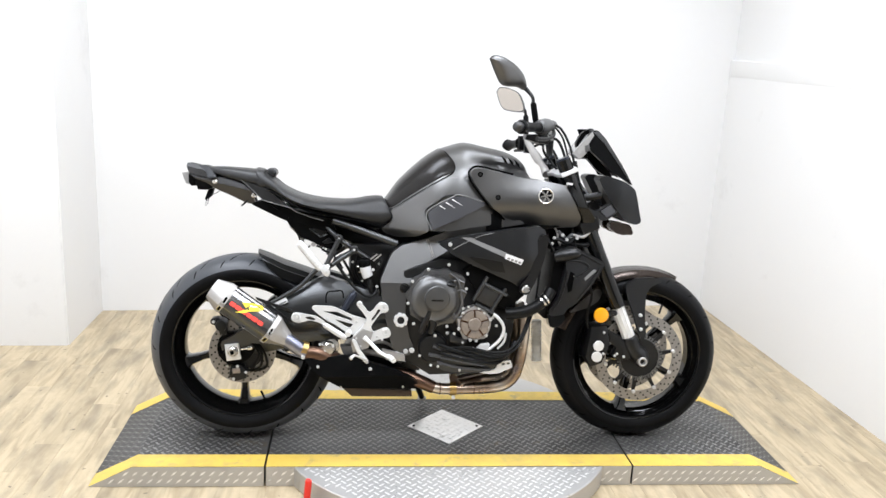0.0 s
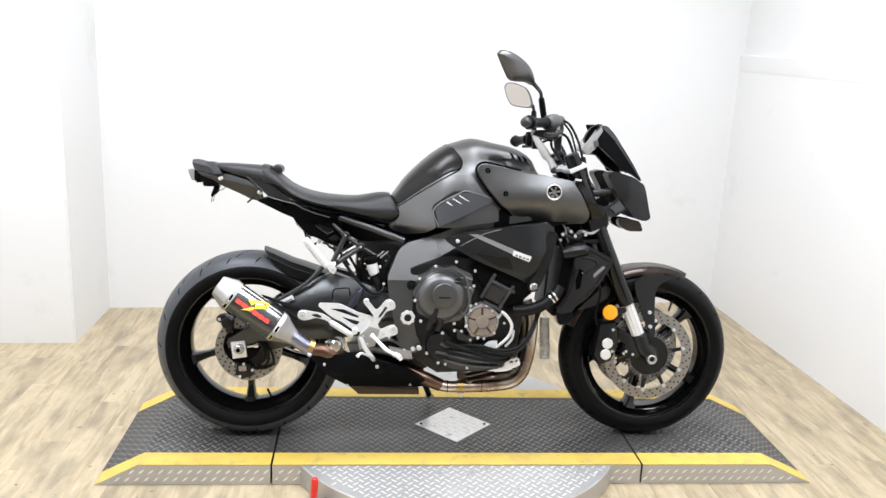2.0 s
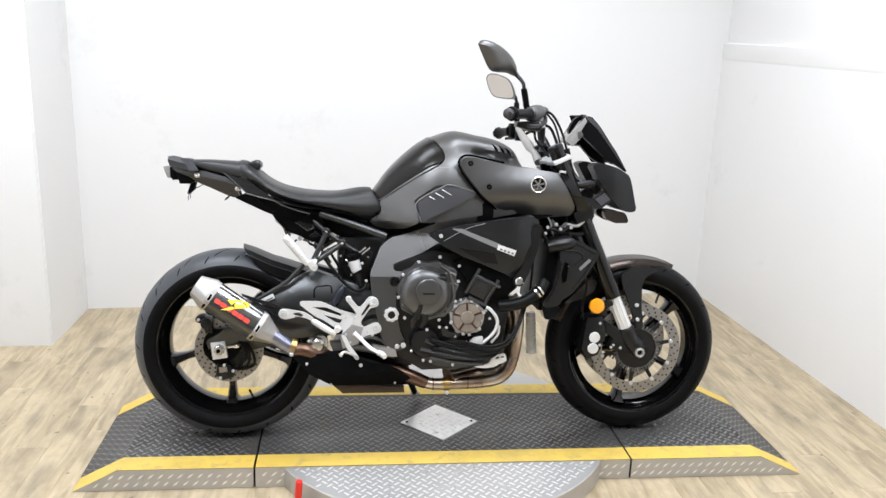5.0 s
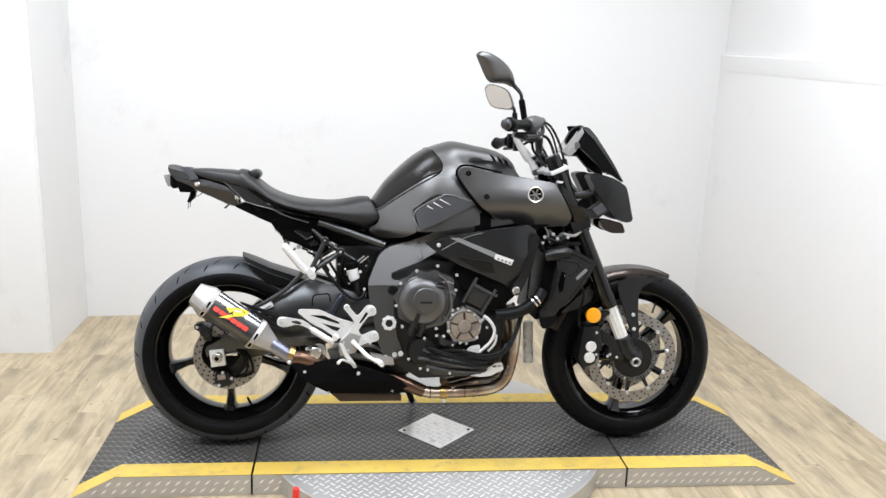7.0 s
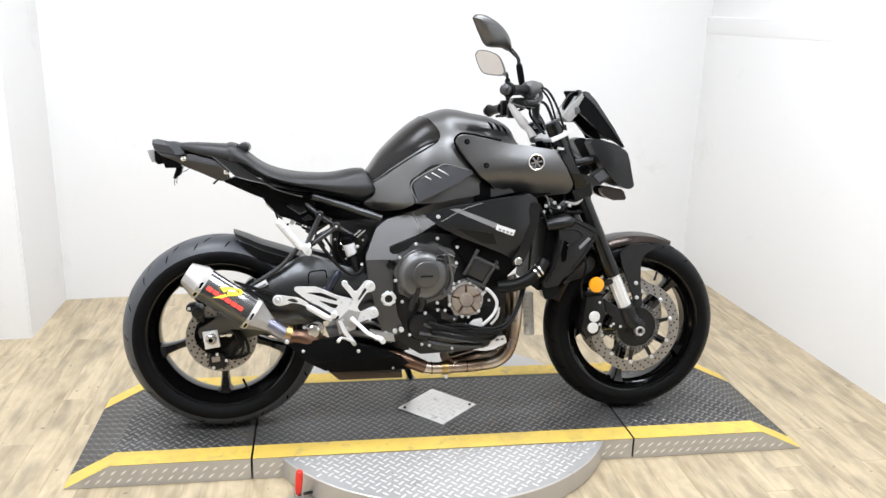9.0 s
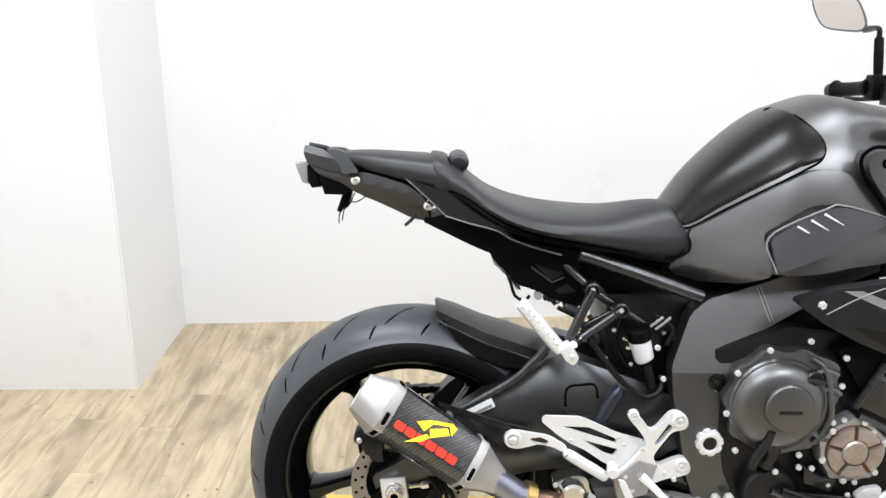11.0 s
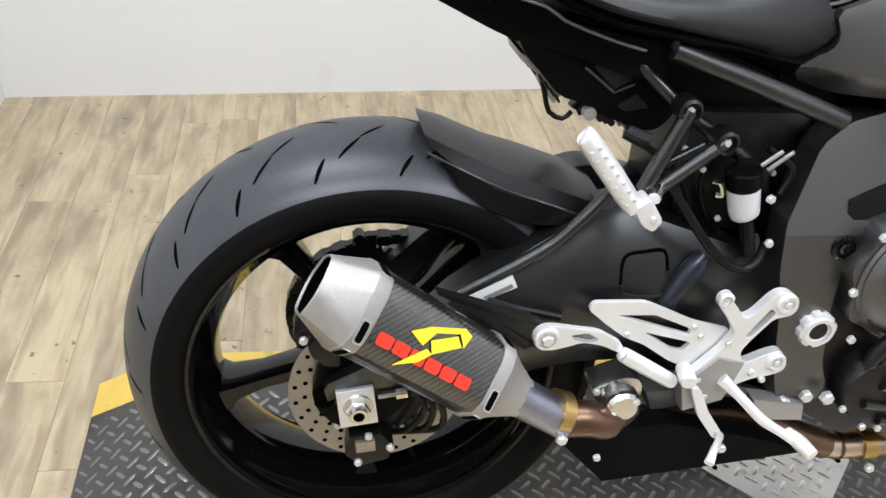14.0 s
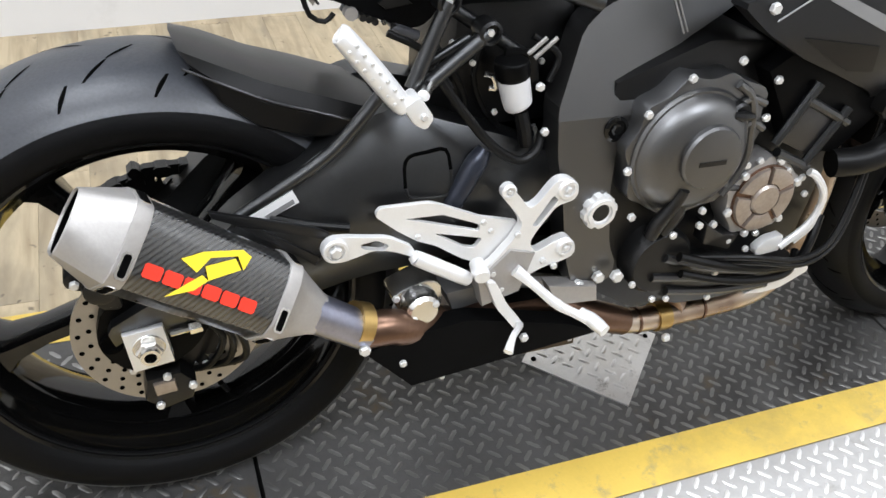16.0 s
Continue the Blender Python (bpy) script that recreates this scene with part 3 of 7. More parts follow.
# the round turntable that carries the platform
RT = 0.59
turntable = tagged(new("turntable"), "round bright aluminium tread plate turntable under the platform", "turntable")
bm = B()
n = 96
cxt, cyt = 0.026, 0.003
rings = []
for r, z in ((RT - 0.002, 0.001), (RT, 0.003), (RT, PH - 0.004), (RT - 0.003, PH - 0.001)):
    rings.append([(cxt + r * math.cos(2 * math.pi * k / n), cyt + r * math.sin(2 * math.pi * k / n), z) for k in range(n)])
loft(bm, rings)
finish("disc", bm, ALU_PLATE, turntable, angle=25)
v, f = bars((cxt - RT, cxt + RT, cyt - RT, cyt + RT), lambda x, y: (x - cxt) ** 2 + (y - cyt) ** 2 < (RT - 0.02) ** 2 and y < PY0 - 0.012, -0.001)
from_lists("tread_relief", v, f, SKIRT_BAR, turntable, "stuff")

# locking lever with a red grip beside the turntable
lever = tagged(new("locking_lever"), "steel toggle clamp with a red grip on the floor", "clamp")
bm = B()
box(bm, -0.475, -0.405, -0.437, -0.405, 0.001, 0.006, 0.001)
box(bm, -0.452, -0.446, -0.43, -0.41, 0.006, 0.035, 0.001)
box(bm, -0.43, -0.424, -0.43, -0.41, 0.006, 0.035, 0.001)
finish("bracket", bm, CASTING, lever)
bm = B()
tube(bm, [(-0.44, -0.42, 0.02), (-0.4, -0.405, 0.018), (-0.36, -0.385, 0.022)], 0.005, 8)
finish("rod", bm, ENGINE, lever)
bm = B()
tube(bm, [(-0.44, -0.42, 0.024), (-0.438, -0.42, 0.04), (-0.434, -0.42, 0.092), (-0.433, -0.42, 0.1)], [0.007, 0.0105, 0.0105, 0.006], 14)
finish("grip", bm, RED, lever, "red plastic grip")

# ---- motorcycle ----
bike = tagged(new("motorcycle"), "matte black naked sport motorcycle leaning on its side stand", "motorcycle")
bike.matrix_world = pose(0.0002, -0.0465, PH + 0.0052, -6.98, 0.11, 0.52)
RW, FW = (-0.676, 0.311), (0.7, 0.3)

bm = B()
loft(bm, [[(r * math.cos(k * math.pi / 3), y, r * math.sin(k * math.pi / 3)) for k in range(6)] for r, y in ((0.0054, 0), (0.0054, -0.004), (0.0042, -0.0055))])
bmesh.ops.recalc_face_normals(bm, faces=bm.faces)
bolt_mesh = bpy.data.meshes.new("bolt")
bm.to_mesh(bolt_mesh)
bm.free()
bolt_mesh.materials.append(BOLT)


def bolt(parent, x, y, z, size=1.0, name="bolt"):
    return shared(name, bolt_mesh, parent, pose(x, y, z, 0, random.uniform(0, 60), 0) @ Matrix.Diagonal((size, size, size, 1)))


def flat(y, tilt_x=0.0, tilt_z=0.0, x0=0.0, z0=0.0, bulge=0.0, sx=0.1, sz=0.1):
    """A gently curved surface on the right side, for panel()."""
    return lambda x, z: y + tilt_x * (x - x0) + tilt_z * (z - z0) - bulge * math.exp(-((x - x0) / sx) ** 2 - ((z - z0) / sz) ** 2)


def both(name, outline, depth, mat, thick=0.02, cell=0.02, edge=0.004, parent=bike, label="", angle=40):
    bm = B()
    panel(bm, outline, depth, thick, cell, edge)
    ob = finish(name, bm, mat, parent, label, angle)
    mirrored(ob)
    return ob


# wheels
def wheel(name, centre, radius, half, rim_half, spoke_at, grooves, tread, label):
    cx, cz = centre
    w = new(name)
    w.parent = bike
    tagged(w, label)
    s = radius - 0.238
    prof = [(0.235, 0.86), (0.24, 0.92), (0.238 + 0.16 * s, 0.975), (0.238 + 0.3 * s, 0.99), (0.238 + 0.45 * s, 0.94), (0.238 + 0.64 * s, 0.81), (0.238 + 0.82 * s, 0.6), (0.238 + 0.95 * s, 0.32), (radius, 0.0)]
    prof = [(r, -half * k) for r, k in prof] + [(r, half * k) for r, k in prof[-2::-1]]
    pts = [tuple(p) for p in smooth_rows(prof, 3)]
    bm = B()
    lathe(bm, pts + [(0.228, 0.8 * half), (0.228, -0.8 * half)], cx, cz, 96)
    bm.normal_update()
    for f in bm.faces:
        c = f.calc_center_median()
        f.material_index = 1 if math.hypot(c.x - cx, c.z - cz) < 0.238 + 0.44 * s else 0
    tyre = finish("tyre", bm, [tread, SIDEWALL], w, "black rubber sport tyre with dusty tread")

    def surface(k, a, lift):
        """A point of the tread: k runs from -1 to 1 across it."""
        ys = k * half
        best = min(pts, key=lambda p: abs(p[1] - ys) if p[0] > 0.238 + 0.42 * s else 9)
        i = pts.index(best)
        lo, hi = pts[max(i - 1, 0)], pts[min(i + 1, len(pts) - 1)]
        f = (ys - lo[1]) / (hi[1] - lo[1]) if abs(hi[1] - lo[1]) > 1e-6 else 0
        r = lo[0] + (hi[0] - lo[0]) * min(max(f, 0), 1) + lift
        return (cx + r * math.cos(a), ys, cz + r * math.sin(a))

    verts, faces = [], []
    for g in range(grooves):
        for side in (-1, 1):
            for k0, k1, sweep, off in ((0.34, 0.62, 0.085, 0.0), (0.6, 0.84, 0.05, 0.42), (0.08, 0.32, 0.09, 0.72)):
                a0 = 2 * math.pi * (g + off + (0.5 if side > 0 else 0)) / grooves
                base = len(verts)
                n = 6
                for i in range(n + 1):
                    t = i / n
                    wide = 0.0052 * math.sin(math.pi * min(max(t, 0.08), 0.92)) ** 0.5
                    for e in (-1, 1):
                        verts.append(surface(side * (k0 + (k1 - k0) * t), a0 + sweep * t + e * wide / radius * 0.6, 0.0006))
                for i in range(n):
                    faces.append((base + 2 * i, base + 2 * i + 1, base + 2 * i + 3, base + 2 * i + 2))
    from_lists("tread_pattern", verts, faces, VOID, tyre, "stuff")
    # rim
    bm = B()
    rh = rim_half
    lathe(bm, [(0.238, -rh), (0.2345, -rh - 0.004), (0.23, -rh - 0.002), (0.227, -rh + 0.01), (0.222, -rh + 0.015), (0.219, -rh + 0.022), (0.206, -rh + 0.035), (0.2, -0.02), (0.2, 0.02), (0.206, rh - 0.035), (0.219, rh - 0.022), (0.222, rh - 0.015), (0.227, rh - 0.01), (0.23, rh + 0.002), (0.2345, rh + 0.004), (0.238, rh)], cx, cz, 96)
    rim = finish("rim", bm, GLOSS, w, "gloss black cast alloy rim", angle=50)
    bm = B()
    lathe(bm, [(0.018, -0.045), (0.045, -0.045), (0.052, -0.03), (0.052, 0.03), (0.045, 0.045), (0.018, 0.045)], cx, cz, 40)
    finish("hub", bm, GLOSS, rim)
    for k in range(5):
        a = radians(spoke_at + 72 * k)
        c, s2 = math.cos(a), math.sin(a)
        bm = B()
        rings = []
        for r, wd, dp in ((0.04, 0.024, 0.034), (0.08, 0.0135, 0.026), (0.15, 0.0115, 0.024), (0.19, 0.016, 0.03), (0.208, 0.03, 0.04)):
            ring = []
            for u, v in ((-1, -0.6), (-0.6, -1), (0.6, -1), (1, -0.6), (1, 0.6), (0.6, 1), (-0.6, 1), (-1, 0.6)):
                ring.append((cx + r * c - u * wd * s2, v * dp, cz + r * s2 + u * wd * c))
            rings.append(ring)
        loft(bm, rings)
        finish("spoke", bm, GLOSS, rim, angle=40)
    bm = B()
    a = radians(spoke_at + 20)
    tube(bm, [(cx + 0.205 * math.cos(a), -0.02, cz + 0.205 * math.sin(a)), (cx + 0.17 * math.cos(a), -0.035, cz + 0.17 * math.sin(a))], 0.004, 8)
    finish("valve", bm, HOSE, rim)
    return w


rear = wheel("rear_wheel", RW, 0.316, 0.096, 0.078, 269.5, 19, RUBBER, "rear wheel with wide tyre and black five-spoke rim")
for ob in rear.children_recursive:
    for v in ob.data.vertices:
        v.co.y += 0.02
front = wheel("front_wheel", FW, 0.304, 0.062, 0.05, 43, 18, RUBBER_CLEAN, "front wheel with black five-spoke rim and twin brake discs")


def brake_disc(parent, centre, r0, r1, y, holes, carrier):
    cx, cz = centre
    bm = B()
    s = 0.0025
    n = 120
    prof = [(r0, y - s), (r1, y - s), (r1, y + s), (r0, y + s)]
    lathe(bm, prof, cx, cz, n)
    d = finish("brake_disc", bm, DISC, parent, "drilled steel brake disc")
    verts, faces = [], []
    for h in range(holes):
        for j in range(3):
            a = 2 * math.pi * (h + j * 0.33) / holes
            r = r0 + (r1 - r0) * (0.2 + 0.3 * j)
            hx, hz = cx + r * math.cos(a), cz + r * math.sin(a)
            for side in (-1, 1):
                base = len(verts)
                for k in range(8):
                    verts.append((hx + 0.0032 * math.cos(k * math.pi / 4), y + side * (s + 0.0003), hz + 0.0032 * math.sin(k * math.pi / 4)))
                faces.append([base + k for k in range(8)])
    from_lists("disc_drilling", verts, faces, VOID, d, "stuff", smooth=False)
    thin = 0.42 if carrier > 6 else 1.0
    base = 0.064 if carrier > 6 else 0.06
    bm = B()
    out = []
    for k in range(carrier):
        a = 2 * math.pi * k / carrier + 0.2
        for r, da in ((base + 0.006, -0.36), (base + 0.01, -0.26), ((base + r0) / 2, -0.17), (r0 - 0.008, -0.12), (r0 + 0.004, -0.09), (r0 + 0.004, 0.09), (r0 - 0.008, 0.12), ((base + r0) / 2, 0.17), (base + 0.01, 0.26), (base + 0.006, 0.36)):
            out.append((cx + r * math.cos(a + da * thin), cz + r * math.sin(a + da * thin)))
    prism(bm, out, y - 0.0035, y + 0.0035)
    finish("carrier", bm, ENGINE, d, "black disc carrier")
    for k in range(carrier):
        a = 2 * math.pi * k / carrier + 0.2
        bolt(d, cx + (r0 + 0.002) * math.cos(a), y - 0.004, cz + (r0 + 0.002) * math.sin(a), 0.9 if carrier < 6 else 1.35, "rivet")
    if carrier > 6:
        bm = B()
        for k in range(40):
            a, b = 2 * math.pi * k / 40, 2 * math.pi * (k + 0.55) / 40
            prism(bm, [(cx + r * math.cos(t), cz + r * math.sin(t)) for r, t in ((0.072, a), (0.083, a), (0.083, b), (0.072, b))], y - 0.008, y - 0.0065)
        lathe(bm, [(0.069, y - 0.0085), (0.0725, y - 0.0085), (0.0725, y - 0.006), (0.069, y - 0.006)], cx, cz, 48)
        finish("sensor_ring", bm, GREY_METAL, d, "toothed grey speed sensor ring", angle=20)
    return d


brake_disc(rear, RW, 0.07, 0.11, -0.078, 26, 5)
brake_disc(front, FW, 0.122, 0.157, -0.072, 30, 10)
brake_disc(front, FW, 0.122, 0.157, 0.072, 30, 10)

# sprocket and chain on the far side
bm = B()
n = 45
out = []
for k in range(n * 4):
    r = (0.107, 0.107, 0.099, 0.099)[k % 4]
    a = 2 * math.pi * k / (n * 4)
    out.append((RW[0] + r * math.cos(a), RW[1] + r * math.sin(a)))
prism(bm, out, 0.098, 0.104)
finish("sprocket", bm, ENGINE, rear, "black rear sprocket", angle=20)
verts, faces = [], []
chain_path = []
for k in range(26):
    a = math.pi / 2 + math.pi * k / 25
    chain_path.append((RW[0] + 0.106 * math.cos(a), RW[1] + 0.106 * math.sin(a)))
chain_path = [(-0.2 - 0.0157 * k, 0.44 - 0.0004 * k) for k in range(32)] + chain_path + [(-0.7 + 0.0157 * k, 0.214 + 0.0057 * k) for k in range(32)]
for i, (x, z) in enumerate(chain_path):
    x2, z2 = chain_path[min(i + 1, len(chain_path) - 1)]
    a = math.atan2(z2 - z, x2 - x) if i + 1 < len(chain_path) else 0
    c, s = math.cos(a), math.sin(a)
    y0, y1 = (0.09, 0.112) if i % 2 else (0.094, 0.108)
    base = len(verts)
    for y in (y0, y1):
        for u, v in ((-0.011, -0.005), (-0.006, -0.0075), (0.006, -0.0075), (0.011, -0.005), (0.011, 0.005), (0.006, 0.0075), (-0.006, 0.0075), (-0.011, 0.005)):
            verts.append((x + u * c - v * s, y, z + u * s + v * c))
    faces.append([base + k for k in range(8)])
    faces.append([base + 15 - k for k in range(8)])
    for k in range(8):
        faces.append((base + k, base + (k + 1) % 8, base + 8 + (k + 1) % 8, base + 8 + k))
from_lists("drive_chain", verts, faces, ENGINE, bike, "stuff", "greased black drive chain", smooth=False)

# swingarm
arm_line = [(-0.60, 0.462), (-0.505, 0.524), (-0.435, 0.562), (-0.404, 0.57), (-0.345, 0.552), (-0.27, 0.53), (-0.2, 0.5), (-0.18, 0.42), (-0.24, 0.37), (-0.36, 0.355), (-0.46, 0.345), (-0.56, 0.315), (-0.66, 0.295), (-0.735, 0.298), (-0.745, 0.345), (-0.70, 0.372), (-0.655, 0.40)]


def arm_skin(x, z):
    """The arm's side, rounded over towards its top and bottom edges."""
    mid = 0.455 + 0.25 * min(0.0, x + 0.42)
    return -0.126 + 3.4 * (z - mid) ** 2 + 0.03 * abs(x + 0.38)


swing = both("swingarm", arm_line, arm_skin, SWING, 0.04, edge=0.009, label="satin black swingarm")
ring = [(-0.402, 0.486), (-0.402, 0.509), (-0.395, 0.52), (-0.374, 0.523), (-0.35, 0.523), (-0.345, 0.501), (-0.344, 0.476), (-0.36, 0.47), (-0.395, 0.474), (-0.402, 0.486)]
for sgn in (1, -1):
    bm = B()
    tube(bm, [(x, sgn * (arm_skin(x, z) + 0.0006), z) for x, z in ring[5:]], 0.0022, 8, 3)
    finish("recess_edge", bm, SWING, swing)
    # black tube puts the pocket's shade along its rear and top edges
    bm = B()
    tube(bm, [(x, sgn * (arm_skin(x, z) + 0.0012), z) for x, z in ring[:6]], 0.0026, 8, 3)
    finish("recess_groove", bm, VOID, swing)
bm = B()
tube(bm, [(-0.60, -0.115, 0.468), (-0.5, -0.115, 0.53), (-0.46, -0.112, 0.567), (-0.43, -0.108, 0.60)], 0.0075, 12)
finish("brace", bm, SWING, swing)
bm = B()
box(bm, -0.31, -0.19, -0.1, 0.1, 0.4, 0.5, 0.02)
finish("cross_tube", bm, ENGINE, swing)
bm = B()
prism(bm, [(-0.587, 0.473), (-0.533, 0.501), (-0.526, 0.486), (-0.576, 0.462)], -0.1225, -0.119)
sticker = finish("label_sticker", bm, WHITE_INK, swing, "small white printed label")
bm = B()
prism(bm, [(-0.565, 0.474), (-0.533, 0.491), (-0.531, 0.486), (-0.56, 0.469)], -0.1232, -0.1224)
finish("print_bar", bm, GREY_INK, sticker)

# rear axle, adjuster block, caliper
bm = B()
prism(bm, [(-0.73, 0.338), (-0.685, 0.344), (-0.677, 0.29), (-0.723, 0.283)], -0.118, -0.092, 0.002)
block = finish("axle_block", bm, ALU, bike, "bright aluminium axle block")
bm = B()
disc(bm, -0.703, 0.317, 0.0185, -0.117, -0.12, 24, 0.001)
disc(bm, -0.703, 0.317, 0.0155, -0.119, -0.13, 6)
lathe(bm, [(0.007, -0.115), (0.0115, -0.115), (0.011, -0.138), (0.007, -0.138)], -0.703, 0.317, 24)
nut = finish("axle_nut", bm, CHROME, block)
bm = B()
disc(bm, -0.703, 0.317, 0.008, -0.12, -0.134, 20)
finish("hollow_axle", bm, VOID, nut)
bm = B()
tube(bm, [(-0.678, -0.105, 0.322), (-0.648, -0.105, 0.326)], 0.0045, 8)
tube(bm, [(-0.656, -0.105, 0.325), (-0.642, -0.105, 0.327)], 0.008, 6)
finish("adjuster", bm, CHROME, block)
bm = B()
panel(bm, [(-0.758, 0.325), (-0.748, 0.362), (-0.715, 0.378), (-0.675, 0.372), (-0.635, 0.35), (-0.628, 0.325), (-0.65, 0.29), (-0.69, 0.262), (-0.73, 0.272), (-0.752, 0.298)], flat(-0.098), 0.02)
cal = finish("rear_caliper_bracket", bm, PLASTIC, bike, "black rear brake bracket")
bm = B()
prism(bm, [(-0.712, 0.262), (-0.672, 0.266), (-0.655, 0.245), (-0.66, 0.222), (-0.695, 0.212), (-0.716, 0.23)], -0.112, -0.05, 0.006)
body = finish("caliper_body", bm, ENGINE, cal)
bm = B()
prism(bm, [(-0.705, 0.258), (-0.68, 0.26), (-0.678, 0.243), (-0.703, 0.24)], -0.118, -0.111, 0.003)
finish("pad_cover", bm, BRONZE, body, "tarnished caliper pad spring")
bm = B()
lathe(bm, [(0.0, -0.06), (0.019, -0.06), (0.019, -0.108), (0.0175, -0.113), (0.013, -0.115), (0.0, -0.1155)], -0.743, 0.400, 24, closed=False)
finish("caliper_piston", bm, ENGINE, cal, angle=40)
bm = B()
prism(bm, rounded([(-0.777, 0.422), (-0.751, 0.426), (-0.727, 0.404), (-0.723, 0.366), (-0.747, 0.370), (-0.757, 0.396), (-0.779, 0.406)], 0.004), -0.106, -0.06, 0.004)
finish("caliper_cover", bm, ENGINE, cal)
bm = B()
lathe(bm, [(0.0, -0.1), (0.013, -0.1), (0.013, -0.104), (0.009, -0.103), (0.0, -0.099)], -0.742, 0.318, 20, closed=False)
finish("slot_eye", bm, VOID, cal)
for x, z in ((-0.688, 0.265), (-0.7, 0.222), (-0.767, 0.414), (-0.66, 0.245)):
    bolt(cal, x, -0.112, z, 1.0)
for k in range(3):
    bm = B()
    tube(bm, [(-0.65 + 0.012 * k, -0.1, 0.35 - 0.004 * k), (-0.62 + 0.01 * k, -0.112, 0.31), (-0.635 + 0.02 * k, -0.1, 0.262), (-0.66 + 0.012 * k, -0.08, 0.24)], 0.0045, 8)
    finish("brake_hose", bm, HOSE, cal)

# exhaust: can, link pipe, headers, shields
A, E = Vector((-0.741, -0.19, 0.527)), Vector((-0.503, -0.175, 0.357))
axis = (E - A).normalized()
up = Vector((0.0, -0.35, 1)).cross(axis).cross(axis).normalized() * -1
across = axis.cross(up)


face_n = up * math.sin(radians(50)) + across * math.cos(radians(50))
face_t = up * math.cos(radians(50)) - across * math.sin(radians(50))
CAN_SECTION = [(-0.7, 0.81), (0.7, 0.81), (1.0, 0.0), (0.7, -0.81), (-0.7, -0.81), (-1.0, 0.0)]


def can_ring(s, r, shear=0.0, wide=1.0):
    """One six-sided cross-section of the can, its corners slightly rounded."""
    out = []
    for k in range(6):
        p, c, n = (Vector(CAN_SECTION[(k + d) % 6]) for d in (-1, 0, 1))
        for w in (0.0, 0.25, 0.5, 0.75, 1.0):
            q = c.lerp(p, 0.22 * wide).lerp(c, w).lerp(c.lerp(n, 0.22 * wide), w)
            out.append(A + axis * (s + shear * q.y * r) + face_t * q.x * r + face_n * q.y * r)
    return out


can = new("silencer")
can.parent = bike
tagged(can, "carbon fibre silencer with bare metal end caps")
bm = B()
loft(bm, [can_ring(0.03, 0.0525), can_ring(0.205, 0.0515)])
sleeve = finish("sleeve", bm, CARBON, can, "carbon fibre sleeve", angle=20)
bm = B()
rings = [can_ring(0.039, 0.0528), can_ring(0.0385, 0.0537), can_ring(0.0375, 0.054), can_ring(0.022, 0.054), can_ring(0.0215, 0.053), can_ring(0.02, 0.053, wide=1.2), can_ring(-0.02, 0.0375, shear=-0.15, wide=1.9), can_ring(-0.0215, 0.036, shear=-0.15, wide=1.9), can_ring(-0.019, 0.0348, shear=-0.15, wide=1.9)]
loft(bm, rings)
bm.faces.remove(max(bm.faces, key=lambda f: (len(f.verts), -(f.calc_center_median() - A).dot(axis))))
finish("end_cap", bm, CASTING, can, "brushed metal outlet cap", angle=22)
bm = B()
loft(bm, [can_ring(-0.0185, 0.0347, shear=-0.15, wide=1.9), can_ring(0.04, 0.032), can_ring(0.11, 0.03)])
bm.faces.remove(max(bm.faces, key=lambda f: (len(f.verts), -(f.calc_center_median() - A).dot(axis))))
finish("outlet", bm, VOID, can)
bm = B()
loft(bm, [can_ring(0.1955, 0.0525), can_ring(0.196, 0.0537), can_ring(0.197, 0.054), can_ring(0.211, 0.054), can_ring(0.213, 0.052, wide=1.2), can_ring(0.235, 0.0405, wide=1.7), can_ring(0.262, 0.0285, wide=2.1), can_ring(0.268, 0.027, wide=2.1)])
finish("inlet_cap", bm, CASTING, can, "brushed metal inlet cone", angle=22)
# dark strap slots in bright frames at the lower edge of both caps
for s, r in ((0.0302, 0.0541), (0.2042, 0.0541)):
    for k in (0, 1, 2, 4, 5):
        c, n = Vector(CAN_SECTION[k]), Vector(CAN_SECTION[(k + 1) % 6])
        mid = c.lerp(n, 0.5 if k else 0.24)
        t2 = (n - c).normalized()
        nrm2 = Vector((-t2.y, t2.x)) if Vector((-t2.y, t2.x)).dot(mid) > 0 else Vector((t2.y, -t2.x))
        tt, nn = face_t * t2.x + face_n * t2.y, face_t * nrm2.x + face_n * nrm2.y
        c0 = A + axis * s + (face_t * mid.x + face_n * mid.y) * r
        for name, mat, hl, hw, lift in (("slot_frame", CHROME, 0.0058, 0.0135, 0.0007), ("slot", VOID, 0.0036, 0.0112, 0.0012)):
            bm = B()
            rim = [c0 + axis * (hl * i) + tt * (hw * j) + nn * lift for i, j in ((-1, -0.8), (-0.6, -1), (0.6, -1), (1, -0.8), (1, 0.8), (0.6, 1), (-0.6, 1), (-1, 0.8))]
            loft(bm, [rim, [p - nn * 0.003 for p in rim]])
            finish(name, bm, mat, can)


def on_can(s, v, lift):
    """A place on the can's broad face: s along it, v across it (0 lower ridge, 1 upper edge)."""
    return A + axis * s + face_n * (0.81 * 0.0525 + lift) + face_t * (2 * v - 1) * 0.7 * 0.0525


def decal(name, shapes, mat, label, lift):
    """Thin printed shapes on the can, each an outline of (along, across)."""
    bm = B()
    for q in shapes:
        loft(bm, [[on_can(s, v, lift - d) for s, v in q] for d in (0, 0.0006)])
    return finish(name, bm, mat, sleeve, label)


